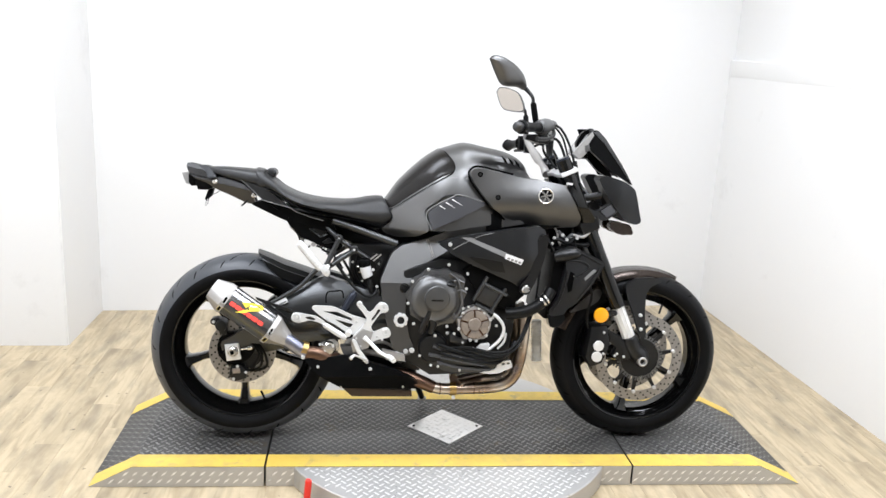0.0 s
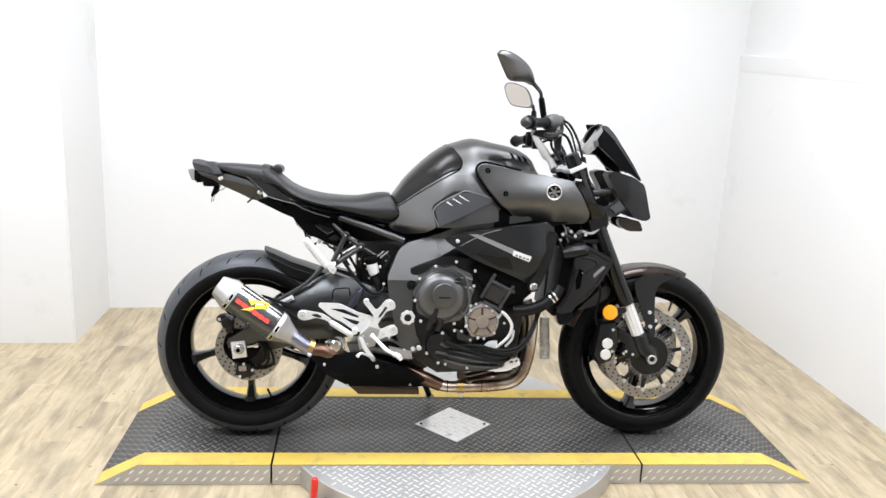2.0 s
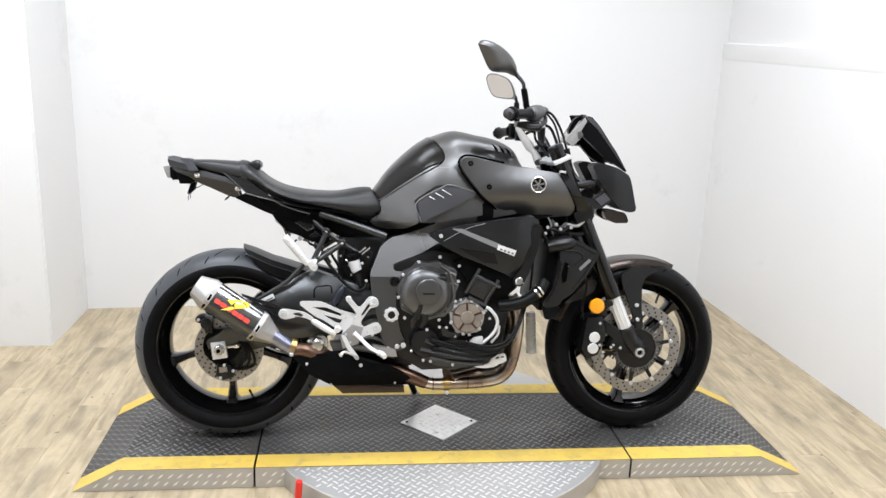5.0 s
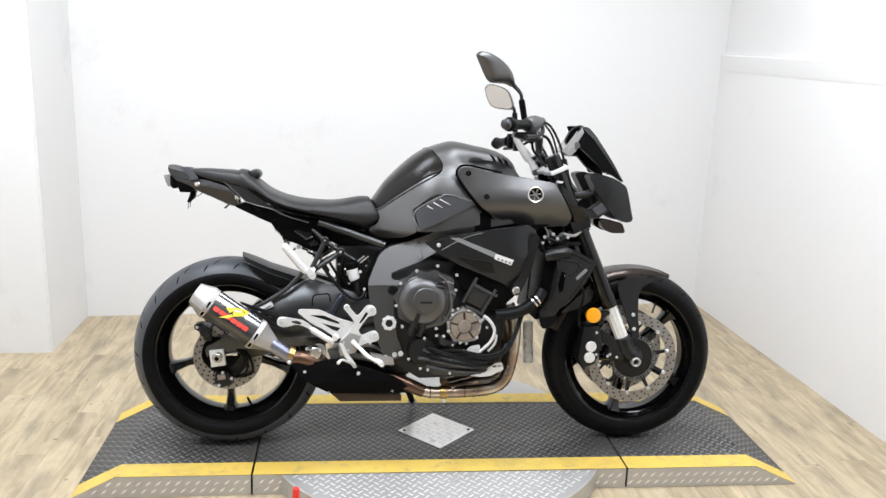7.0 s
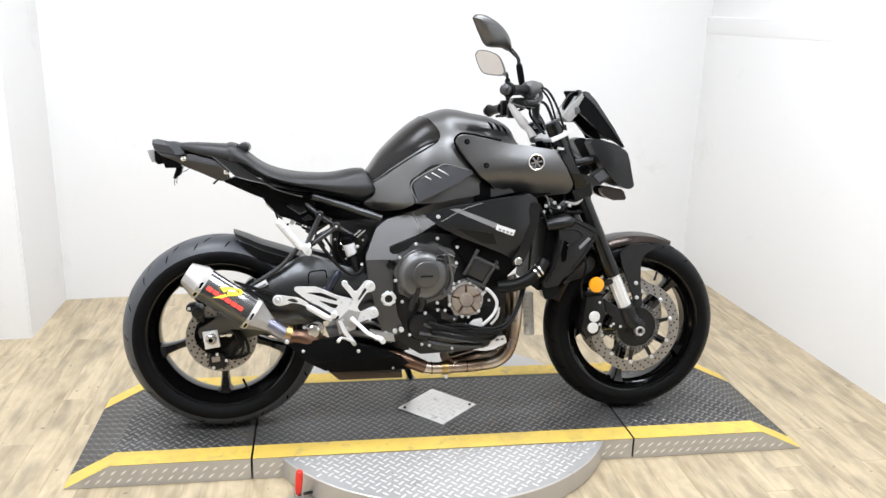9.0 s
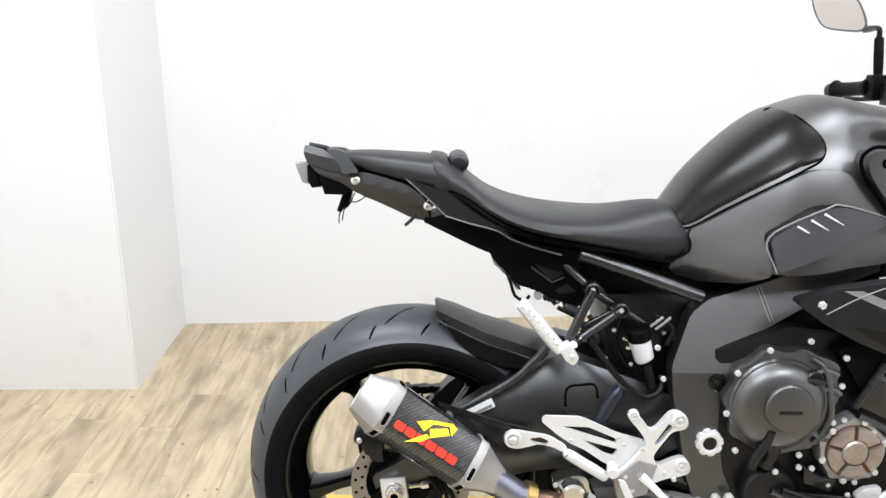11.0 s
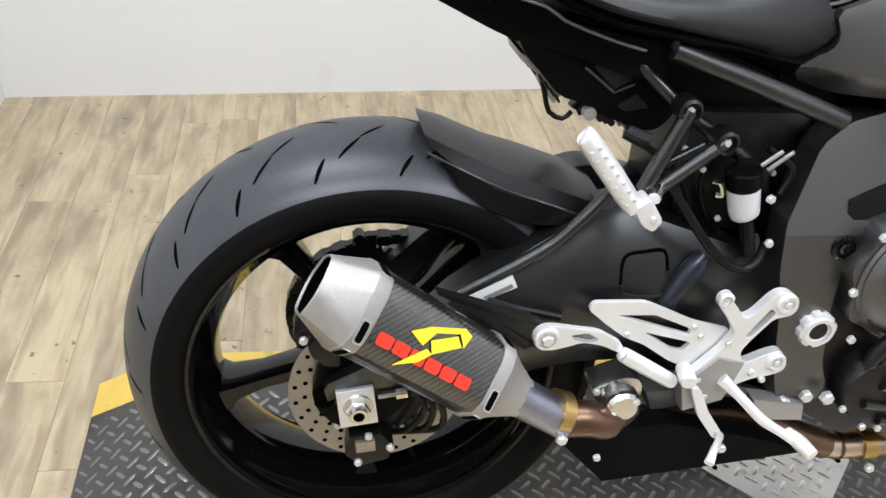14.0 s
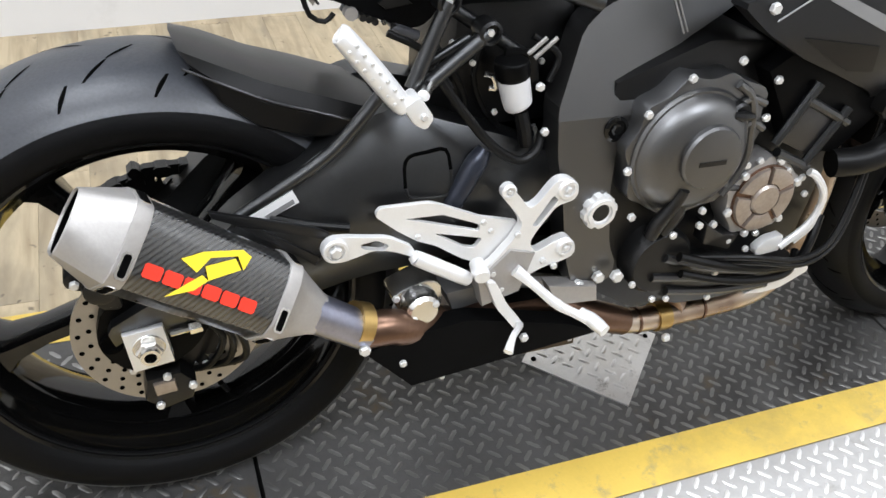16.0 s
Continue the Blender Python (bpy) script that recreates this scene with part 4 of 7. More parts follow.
red = []
for i in range(6):
    s0 = 0.048 + 0.0208 * i
    red.append([(s0, 0.2), (s0 + 0.002, 0.18), (s0 + 0.016, 0.18), (s0 + 0.0185, 0.21), (s0 + 0.0185, 0.35), (s0 + 0.0165, 0.37), (s0 + 0.002, 0.37), (s0, 0.34)])
decal("red_print", red, RED_INK, "row of red printed blocks", 0.0012)
decal("yellow_swoosh", [[(0.0776, 0.560), (0.0967, 0.749), (0.1051, 0.703), (0.0973, 0.460)],
                        [(0.0967, 0.749), (0.1341, 0.959), (0.1314, 0.854), (0.1034, 0.694)],
                        [(0.1314, 0.854), (0.1341, 0.959), (0.1454, 0.909), (0.1425, 0.699)],
                        [(0.1032, 0.575), (0.1298, 0.812), (0.1399, 0.696), (0.1116, 0.413)],
                        [(0.1034, 0.453), (0.1116, 0.413), (0.1009, 0.228), (0.0762, 0.035)]], YELLOW_INK, "yellow printed swoosh", 0.002)

pipes = new("exhaust")
pipes.parent = bike
tagged(pipes, "heat-tinted steel exhaust pipes")
bm = B()
tube(bm, [E - axis * 0.04, E + axis * 0.015, E + axis * 0.05], [0.024, 0.0235, 0.023], 18)
finish("blued_pipe", bm, BLUED, pipes, "blue heat-tinted pipe")
bm = B()
tube(bm, [E + axis * 0.048, (-0.434, -0.172, 0.328), (-0.405, -0.165, 0.315), (-0.36, -0.14, 0.3)], [0.0225, 0.0225, 0.023, 0.022], 18)
finish("browned_pipe", bm, BROWN_PIPE, pipes, "brown heat-tinted pipe")
bm = B()
tube(bm, [(-0.36, -0.14, 0.3), (-0.32, -0.11, 0.272), (-0.26, -0.085, 0.25), (-0.2, -0.08, 0.245), (-0.14, -0.092, 0.238), (-0.077, -0.102, 0.214), (-0.033, -0.1, 0.194)], [0.019, 0.018, 0.018, 0.018, 0.021, 0.023, 0.0215], 16)
finish("collector_pipe", bm, BROWN_PIPE, pipes, "brown heat-tinted collector")
bm = B()
tube(bm, [(-0.036, -0.1, 0.195), (-0.01, -0.1, 0.19), (0.031, -0.1, 0.189), (0.1, -0.1, 0.191), (0.16, -0.1, 0.196), (0.21, -0.1, 0.206), (0.245, -0.1, 0.236), (0.262, -0.1, 0.29), (0.27, -0.1, 0.348), (0.273, -0.095, 0.426), (0.25, -0.085, 0.49)], [0.0195] * 4 + [0.021] * 7, 16)
finish("link_pipe", bm, HEATED, pipes)
for x, z in ((-0.012, 0.19), (0.105, 0.192)):
    bm = B()
    tube(bm, [(x, -0.1, z), (x + 0.004, -0.1, z)], 0.0212, 16)
    finish("weld_ring", bm, BROWN_PIPE, pipes)
for k, y in enumerate((-0.035, 0.035, 0.1)):
    bm = B()
    tube(bm, [(0.05, -0.1 + 0.05 * k, 0.2), (0.15, y * 0.8, 0.2), (0.23, y, 0.222), (0.268, y, 0.3), (0.268, y, 0.38), (0.235, y, 0.48)], 0.022, 12)
    finish("header", bm, HEATED, pipes)
for p, q in (((-0.478, -0.17, 0.342), (-0.462, -0.168, 0.335)), ((0.024, -0.1, 0.189), (0.046, -0.1, 0.1895))):
    bm = B()
    tube(bm, [p, q], 0.0275 if p[0] < -0.3 else 0.0232, 18)
    band = finish("clamp", bm, GOLD, pipes, "straw-gold band clamp")
    bolt(band, (p[0] + q[0]) / 2, p[1] - 0.024, p[2] - 0.022, 1.3)
bm = B()
lathe(bm, [(0.0, -0.12), (0.024, -0.12), (0.024, -0.158), (0.021, -0.163), (0.021, -0.17), (0.017, -0.175), (0.0, -0.176)], -0.389, 0.342, 28, closed=False)
prism(bm, rounded([(-0.425, 0.352), (-0.41, 0.36), (-0.38, 0.372), (-0.36, 0.365), (-0.355, 0.33), (-0.375, 0.316), (-0.405, 0.32)], 0.006), -0.15, -0.11, 0.003)
valve = finish("exhaust_valve", bm, CHROME, pipes, "cast aluminium exhaust valve body", angle=35)
for x, z in ((-0.375, 0.352), (-0.402, 0.334), (-0.372, 0.322), (-0.418, 0.352)):
    bolt(valve, x, -0.172 if x > -0.41 and z > 0.325 else -0.15, z, 0.9)
bm = B()
prism(bm, [(-0.352, 0.345), (-0.3, 0.35), (-0.285, 0.325), (-0.34, 0.315)], -0.15, -0.11, 0.004)
finish("valve_arm", bm, GREY_METAL, valve)

belly = [(-0.468, 0.311), (-0.45, 0.315), (-0.401, 0.318), (-0.33, 0.319), (-0.258, 0.2995), (-0.185, 0.279), (-0.12, 0.252), (-0.09, 0.222), (-0.0725, 0.186), (-0.144, 0.188), (-0.329, 0.197), (-0.351, 0.204), (-0.401, 0.246)]


def belly_skin(x, z):
    """The shield's side: the upper part leans in, the lower part tucks under the pipe."""
    fold = 0.256
    return -0.198 + 0.1 * (x + 0.35) + 0.3 * max(0.0, z - fold) + 1.15 * max(0.0, fold - z)


bm = B()
panel(bm, belly, belly_skin, 0.025, 0.008)
shield = finish("belly_shield", bm, PLASTIC, bike, "black plastic belly shield with slots", angle=20)
for x, z, size in ((-0.422, 0.2893, 0.9), (-0.252, 0.2796, 1.15), (-0.3466, 0.2065, 0.85), (-0.1377, 0.2015, 0.85)):
    bolt(shield, x, belly_skin(x, z) - (0.006 if z < 0.25 else 0.001), z, size)
bm = B()
prism(bm, [(-0.345, 0.188), (-0.105, 0.178), (-0.103, 0.156), (-0.309, 0.156)], -0.088, 0.08, 0.004)
finish("sump_plate", bm, SUMP, bike, "tarnished sump plate")

bm = B()
prism(bm, [(-0.34, 0.3), (-0.3, 0.36), (-0.2, 0.37), (-0.1, 0.35), (-0.08, 0.25), (-0.2, 0.24)], -0.09, 0.09, 0.006)
finish("sump", bm, ENGINE, bike, "black engine underside")
for pts, r in (([(-0.3, -0.1, 0.32), (-0.22, -0.105, 0.31), (-0.14, -0.105, 0.29)], 0.011), ([(-0.26, -0.1, 0.345), (-0.2, -0.11, 0.35), (-0.12, -0.12, 0.3)], 0.006)):
    bm = B()
    tube(bm, pts, r, 10)
    finish("pipe", bm, CASTING, bike, "small bright pipe under the engine")
# engine
bm = B()
prism(bm, [(-0.15, 0.60), (-0.027, 0.645), (0.06, 0.64), (0.13, 0.60), (0.235, 0.52), (0.235, 0.45), (0.215, 0.30), (0.185, 0.255), (-0.05, 0.245), (-0.14, 0.30), (-0.17, 0.42)], -0.135, 0.14, 0.012)
engine = finish("engine", bm, ENGINE, bike, "black enamelled engine block")
# clutch cover: a bolted flange with ears, a dome, and a raised cap
CC = (-0.041, 0.516)
bm = B()
flange = []
for k in range(72):
    a = 2 * math.pi * k / 72
    ear = max(math.exp(-((((a - b + math.pi) % (2 * math.pi)) - math.pi) / 0.16) ** 2) for b in (1.25, 1.87, 2.5, 3.05, 3.75, 4.6, 5.35, 0.62, 0.2))
    r = 0.092 + 0.009 * ear + 0.016 * math.exp(-(((a - 0.75 + math.pi) % (2 * math.pi) - math.pi) / 0.35) ** 2)
    flange.append((CC[0] + r * math.cos(a), CC[1] + r * math.sin(a)))
prism(bm, flange, -0.13, -0.166, 0.003)
cover = finish("clutch_cover", bm, CLUTCH, engine, "round black clutch cover", angle=35)
bm = B()
lathe(bm, [(0.0, -0.16), (0.0845, -0.16), (0.0845, -0.168), (0.082, -0.172), (0.079, -0.172), (0.0765, -0.176), (0.07, -0.185), (0.058, -0.1915), (0.04, -0.195), (0.0, -0.196)], CC[0] - 0.006, CC[1] - 0.002, 64, closed=False)
finish("dome", bm, CLUTCH, cover, angle=28)
bm = B()
lathe(bm, [(0.0, -0.19), (0.0415, -0.19), (0.0415, -0.2), (0.039, -0.2035), (0.035, -0.2045), (0.0, -0.205)], -0.0405, 0.521, 48, closed=False)
cap = finish("cap", bm, CLUTCH, cover, angle=28)
bm = B()
box(bm, -0.06, -0.021, -0.2058, -0.2046, 0.513, 0.519)
finish("raised_mark", bm, ENGINE, cap)
# raised webs on the flange beside the dome
for pts, r in (([(0.0, 0.6), (0.022, 0.585), (0.035, 0.56), (0.04, 0.53)], 0.006), ([(0.04, 0.53), (0.045, 0.5), (0.036, 0.47), (0.02, 0.445)], 0.006), ([(0.012, 0.575), (0.03, 0.578), (0.05, 0.57)], 0.005), ([(0.022, 0.54), (0.04, 0.545), (0.058, 0.535)], 0.005), ([(0.015, 0.47), (0.03, 0.455), (0.045, 0.452)], 0.005)):
    bm = B()
    tube(bm, [(x, -0.1675, z) for x, z in pts], r, 8, 4)
    finish("web", bm, CLUTCH, cover)
bm = B()
disc(bm, 0.004, 0.565, 0.015, -0.166, -0.183, 20, 0.003)
disc(bm, 0.004, 0.565, 0.007, -0.18, -0.189, 6, 0.001)
tube(bm, [(-0.01, -0.185, 0.567), (0.004, -0.188, 0.566), (0.02, -0.185, 0.563)], [0.0045, 0.006, 0.0045], 8)
finish("release_arm", bm, ENGINE, cover)
bm = B()
tube(bm, [(-0.064, -0.195, 0.478), (-0.07, -0.19, 0.455), (-0.084, -0.185, 0.425), (-0.088, -0.182, 0.405)], [0.007, 0.0085, 0.0095, 0.009], 12)
finish("hose_stub", bm, ENGINE, cover)
for x, z in ((-0.003, 0.629), (-0.07, 0.612), (0.06, 0.6), (0.058, 0.55), (0.05, 0.484), (-0.121, 0.571), (-0.134, 0.498), (-0.113, 0.43), (-0.05, 0.412), (-0.002, 0.423), (0.0, 0.4), (0.023, 0.398), (-0.04, 0.391)):
    bolt(engine, x, -0.166, z, 1.05)
GC = (0.09, 0.432)
bm = B()
outline = []
for k in range(60):
    a = 2 * math.pi * k / 60
    outline.append((GC[0] + (0.056 + 0.006 * max(0, math.cos(5 * (a - 0.35))) ** 4) * math.cos(a), GC[1] + (0.056 + 0.006 * max(0, math.cos(5 * (a - 0.35))) ** 4) * math.sin(a)))
prism(bm, outline, -0.13, -0.17, 0.003)
gen = finish("generator_cover", bm, CASTING, engine, "bare bronze-grey round pickup cover", angle=35)
bm = B()
lathe(bm, [(0.0, -0.165), (0.049, -0.165), (0.049, -0.173), (0.0, -0.174)], *GC, 40, closed=False)
finish("gap_ring", bm, BROWN_PIPE, gen)
for k in range(5):
    bm = B()
    out = []
    for r, span in ((0.0235, 0.5), (0.047, 0.56)):
        arc = [2 * math.pi * k / 5 + 1.0 + span * (j / 4 - 1) for j in range(9)]
        out += [(GC[0] + r * math.cos(a), GC[1] + r * math.sin(a)) for a in (arc if r < 0.04 else arc[::-1])]
    prism(bm, out, -0.166, -0.179, 0.0028)
    finish("lobe", bm, BRONZE, gen)
bm = B()
disc(bm, *GC, 0.0225, -0.166, -0.181, 28, 0.003)
finish("hub_cap", bm, BRONZE, gen)
for k in range(6):
    a = 2 * math.pi * k / 6 + 0.3
    bolt(gen, GC[0] + 0.0555 * math.cos(a), -0.17, GC[1] + 0.0555 * math.sin(a), 1.1)
# cylinder bank
bm = B()
prism(bm, [(0.045, 0.61), (0.12, 0.66), (0.24, 0.60), (0.255, 0.53), (0.2, 0.48), (0.12, 0.5)], -0.165, 0.165, 0.008)
bank = finish("cylinder_head", bm, PLASTIC, engine, "black cylinder head cover")
for a, b in (((0.082, 0.513), (0.126, 0.592)), ((0.143, 0.476), (0.189, 0.554)), ((0.11, 0.573), (0.194, 0.532)), ((0.09, 0.5), (0.15, 0.472))):
    bm = B()
    tube(bm, [(a[0], -0.172, a[1]), (b[0], -0.172, b[1])], 0.0065, 8)
    finish("rib", bm, SWING, bank)
bm = B()
prism(bm, [(0.118, 0.568), (0.176, 0.54), (0.147, 0.488), (0.093, 0.514)], -0.17, -0.16, 0.002)
finish("plate", bm, SATIN_GREY, bank)
# bright water fitting and hose guards
bm = B()
tube(bm, [(0.15, -0.18, 0.468), (0.161, -0.183, 0.462), (0.18, -0.185, 0.44), (0.187, -0.185, 0.415), (0.175, -0.185, 0.383), (0.142, -0.18, 0.349)], 0.0055, 10)
tube(bm, [(0.196, -0.175, 0.405), (0.19, -0.178, 0.375), (0.17, -0.175, 0.35)], 0.0045, 10)
finish("bright_pipe", bm, ALU, engine, "bright bent coolant pipe")
bm = B()
prism(bm, rounded([(0.098, 0.354), (0.114, 0.367), (0.142, 0.371), (0.143, 0.344), (0.102, 0.341)], 0.003), -0.182, -0.168, 0.002)
finish("bright_bracket", bm, ALU, engine, "bare cast aluminium bracket")
bm = B()
cutplate(bm, rounded([(0.113, 0.266), (0.166, 0.278), (0.18, 0.305), (0.218, 0.311), (0.226, 0.287), (0.181, 0.265), (0.15, 0.262)], 0.003), [rounded([(0.188, 0.299), (0.2, 0.301), (0.2, 0.294), (0.188, 0.292)], 0.001), rounded([(0.206, 0.302), (0.216, 0.303), (0.216, 0.296), (0.206, 0.295)], 0.001)], -0.172, -0.158, 0.001)
finish("bright_bracket", bm, ALU, engine, "bare cast aluminium bracket", angle=25)
for x, z in ((0.067, 0.49), (0.12, 0.469), (0.164, 0.428), (0.134, 0.422), (0.039, 0.417), (0.052, 0.37), (0.098, 0.375), (0.089, 0.35), (-0.09, 0.323), (-0.051, 0.291), (-0.027, 0.287), (0.027, 0.313), (0.046, 0.275), (0.047, 0.317), (0.15, 0.455)):
    bolt(engine, x, -0.17, z, 0.95)
bolt(engine, -0.116, -0.165, 0.34, 1.7)
bm = B()
lathe(bm, [(0.0, -0.13), (0.05, -0.13), (0.05, -0.16), (0.044, -0.168), (0.0, -0.17)], -0.045, 0.345, 36, closed=False)
pump = finish("water_pump", bm, ENGINE, engine, "black water pump cover", angle=40)
bm = B()
tube(bm, [(-0.06, -0.165, 0.40), (-0.05, -0.17, 0.43), (-0.062, -0.175, 0.46), (-0.07, -0.178, 0.47)], [0.012, 0.014, 0.013, 0.008], 12)
finish("hose_stub", bm, ENGINE, pump)
for pts, r in (([(-0.03, -0.18, 0.362), (0.03, -0.19, 0.345), (0.1, -0.195, 0.33), (0.17, -0.19, 0.322), (0.21, -0.17, 0.335), (0.235, -0.15, 0.37)], 0.007),
               ([(-0.02, -0.18, 0.333), (0.04, -0.19, 0.318), (0.11, -0.195, 0.308), (0.17, -0.185, 0.305), (0.2, -0.16, 0.32)], 0.006),
               ([(0.0, -0.17, 0.35), (0.07, -0.205, 0.36), (0.15, -0.21, 0.345), (0.21, -0.2, 0.355), (0.25, -0.18, 0.4), (0.275, -0.16, 0.46), (0.29, -0.15, 0.51)], 0.0045),
               ([(0.02, -0.17, 0.34), (0.08, -0.205, 0.35), (0.16, -0.21, 0.335), (0.22, -0.2, 0.35), (0.258, -0.18, 0.4), (0.283, -0.16, 0.46), (0.3, -0.15, 0.5)], 0.004)):
    bm = B()
    tube(bm, pts, r, 10)
    finish("hose", bm, HOSE, engine)
bm = B()
tube(bm, [(0.195, -0.17, 0.47), (0.235, -0.18, 0.475), (0.28, -0.182, 0.49), (0.325, -0.175, 0.522), (0.345, -0.165, 0.552)], 0.02, 14)
hose = finish("radiator_hose", bm, HOSE, bike, "thick black coolant hose")
bm = B()
for p, q in (((0.312, -0.1775, 0.512), (0.317, -0.177, 0.5165)), ((0.322, -0.176, 0.52), (0.327, -0.175, 0.5235))):
    tube(bm, [p, q], 0.0218, 16)
finish("clip", bm, CHROME, hose)

# lower engine casting with raised ribs
bm = B()
panel(bm, [(-0.055, 0.37), (0.017, 0.342), (0.088, 0.32), (0.17, 0.311), (0.205, 0.312), (0.198, 0.289), (0.162, 0.271), (0.069, 0.264), (-0.007, 0.269), (-0.05, 0.295), (-0.078, 0.325)], flat(-0.164, x0=0.05, z0=0.31, bulge=0.008, sx=0.08, sz=0.03), 0.035)
casting = finish("sump_casting", bm, SWING, engine, "dark cast engine sump side")
for pts in ([(-0.045, 0.357), (0.017, 0.332), (0.123, 0.306)], [(-0.06, 0.328), (-0.006, 0.318), (0.124, 0.293)], [(-0.03, 0.3), (0.05, 0.285), (0.15, 0.278)]):
    bm = B()
    tube(bm, [(x, -0.17, z) for x, z in pts], 0.0065, 8)
    finish("rib", bm, SATIN_GREY, casting)
bm = B()
prism(bm, [(0.007, 0.404), (0.037, 0.384), (0.067, 0.379), (0.055, 0.356), (0.009, 0.373)], -0.175, -0.15, 0.003)
finish("cast_lug", bm, SATIN_GREY, engine)
# dark filler block between the scoops, added so that the gap stays dark
bm = B()
prism(bm, [(0.12, 0.73), (0.3, 0.745), (0.37, 0.76), (0.38, 0.82), (0.2, 0.84), (0.12, 0.8)], -0.135, 0.135, 0.01)
finish("air_box", bm, PLASTIC, bike, "dark filler block added behind the gap between the scoops")

# frame spar
spar = [(-0.189, 0.656), (-0.157, 0.681), (-0.11, 0.693), (-0.049, 0.713), (0.015, 0.743), (0.101, 0.787), (0.156, 0.81), (0.203, 0.799), (0.25, 0.77), (0.194, 0.758), (0.127, 0.745), (0.06, 0.709), (-0.001, 0.668), (-0.065, 0.629), (-0.115, 0.585), (-0.139, 0.526), (-0.14, 0.46), (-0.125, 0.38), (-0.108, 0.345), (-0.118, 0.319), (-0.168, 0.314), (-0.19, 0.375), (-0.203, 0.44), (-0.22, 0.516), (-0.225, 0.569)]


def spar_skin(x, z):
    z = min(max(z, 0.45), 0.7)
    return -0.141 + (0.36 if z > 0.56 else 0.09) * (z - 0.56) - 0.2 * max(x + 0.05, 0)


frame_part = both("frame_spar", spar, spar_skin, FRAME, 0.035, 0.014, 0.006, label="dark grey aluminium frame spar", angle=7.5)
for p, q in (((-0.073, 0.702), (-0.052, 0.645)), ((-0.068, 0.704), (-0.047, 0.647))):
    bm = B()
    tube(bm, [(p[0], spar_skin(*p) - 0.0005, p[1]), (q[0], spar_skin(*q) - 0.0005, q[1])], 0.0012, 6)
    finish("weld_line", bm, CASTING, frame_part)
bm = B()
out = []
for k in range(48):
    r = 0.024 if k % 6 < 4 else 0.0212
    out.append((-0.155 + r * math.cos(2 * math.pi * k / 48), 0.4385 + r * math.sin(2 * math.pi * k / 48)))
prism(bm, out, -0.14, -0.161, 0.0012)
lathe(bm, [(0.0135, -0.155), (0.0195, -0.155), (0.019, -0.165), (0.0145, -0.165)], -0.155, 0.4385, 32)
finish("pivot_ring", bm, ALU, frame_part, "bright swingarm pivot nut", angle=40)
bm = B()
yb = spar_skin(-0.145, 0.544)
lathe(bm, [(0.0, yb + 0.01), (0.0165, yb + 0.01), (0.0165, yb - 0.002), (0.0125, yb - 0.004), (0.011, yb - 0.001), (0.0, yb - 0.001)], -0.145, 0.544, 24, closed=False)
disc(bm, -0.145, 0.544, 0.0075, yb, yb - 0.005, 6)
finish("mount_bolt", bm, GLOSS, frame_part)
bm = B()
disc(bm, -0.155, 0.4385, 0.0135, -0.15, -0.1625, 24, 0.003)
finish("pivot_bolt", bm, ENGINE, frame_part)
for x, z in ((-0.135, 0.333), (-0.165, 0.325)):
    bolt(frame_part, x, -0.152, z, 1.6)

# ---- motorcycle: seat, tank, tail ----
def seat_ring(x, top, bottom, half, lean=0.0):
    """A seat section with a sharp lower edge and a rounded crown."""
    right = [(-0.9, 0.0), (-0.97, 0.1), (-1.0, 0.28), (-0.98, 0.48), (-0.91, 0.68), (-0.78, 0.84), (-0.56, 0.94), (-0.28, 0.985)]
    pts = right + [(0, 1.0)] + [(-u, v) for u, v in reversed(right)]
    return [(x + lean * ((1 - v) / 0.72 if v > 0.28 else 0.4 + 0.6 * v / 0.28), half * u, bottom + (top - bottom) * v) for u, v in pts]


bm = B()
rider = [(-0.219, 0.83, 0.757, 0.058, 0.032), (-0.225, 0.838, 0.748, 0.072, 0.036), (-0.26, 0.838, 0.747, 0.086, 0.03), (-0.33, 0.825, 0.768, 0.112, 0.012), (-0.4, 0.824, 0.785, 0.134, 0.0), (-0.46, 0.83, 0.797, 0.14, 0.0), (-0.51, 0.843, 0.812, 0.134, 0.0), (-0.55, 0.863, 0.832, 0.12, 0.0), (-0.58, 0.887, 0.85, 0.105, 0.0), (-0.612, 0.908, 0.862, 0.092, 0.0)]
loft(bm, [seat_ring(*r) for r in smooth_rows(rider, 4)])
seat = finish("rider_seat", bm, VINYL, bike, "black vinyl rider seat", angle=50)
bm = B()
loft(bm, [seat_ring(x, b + 0.012, b - 0.014, h * 0.88, l) for x, t, b, h, l in smooth_rows(rider, 2)])
finish("seat_base", bm, PLASTIC, seat, "black plastic seat base", angle=50)
bm = B()
pill = [(-0.806, 0.914, 0.908, 0.022), (-0.797, 0.919, 0.902, 0.034), (-0.75, 0.921, 0.89, 0.056), (-0.69, 0.919, 0.876, 0.07), (-0.64, 0.916, 0.867, 0.081), (-0.614, 0.91, 0.861, 0.088)]
loft(bm, [seat_ring(*r) for r in smooth_rows(pill, 4)])
pillion = finish("pillion_seat", bm, VINYL, bike, "black vinyl pillion seat", angle=50)
bm = B()
rings = []
for x, top, bottom, half in ((-0.643, 0.919, 0.866, 0.083), (-0.638, 0.9215, 0.86, 0.0855), (-0.621, 0.9185, 0.856, 0.0885), (-0.615, 0.915, 0.857, 0.0875)):
    rings.append(seat_ring(x, top, bottom, half, 0.012))
loft(bm, rings)
finish("strap", bm, VINYL, pillion, "black grab strap across the seat", angle=50)
bm = B()
rings = []
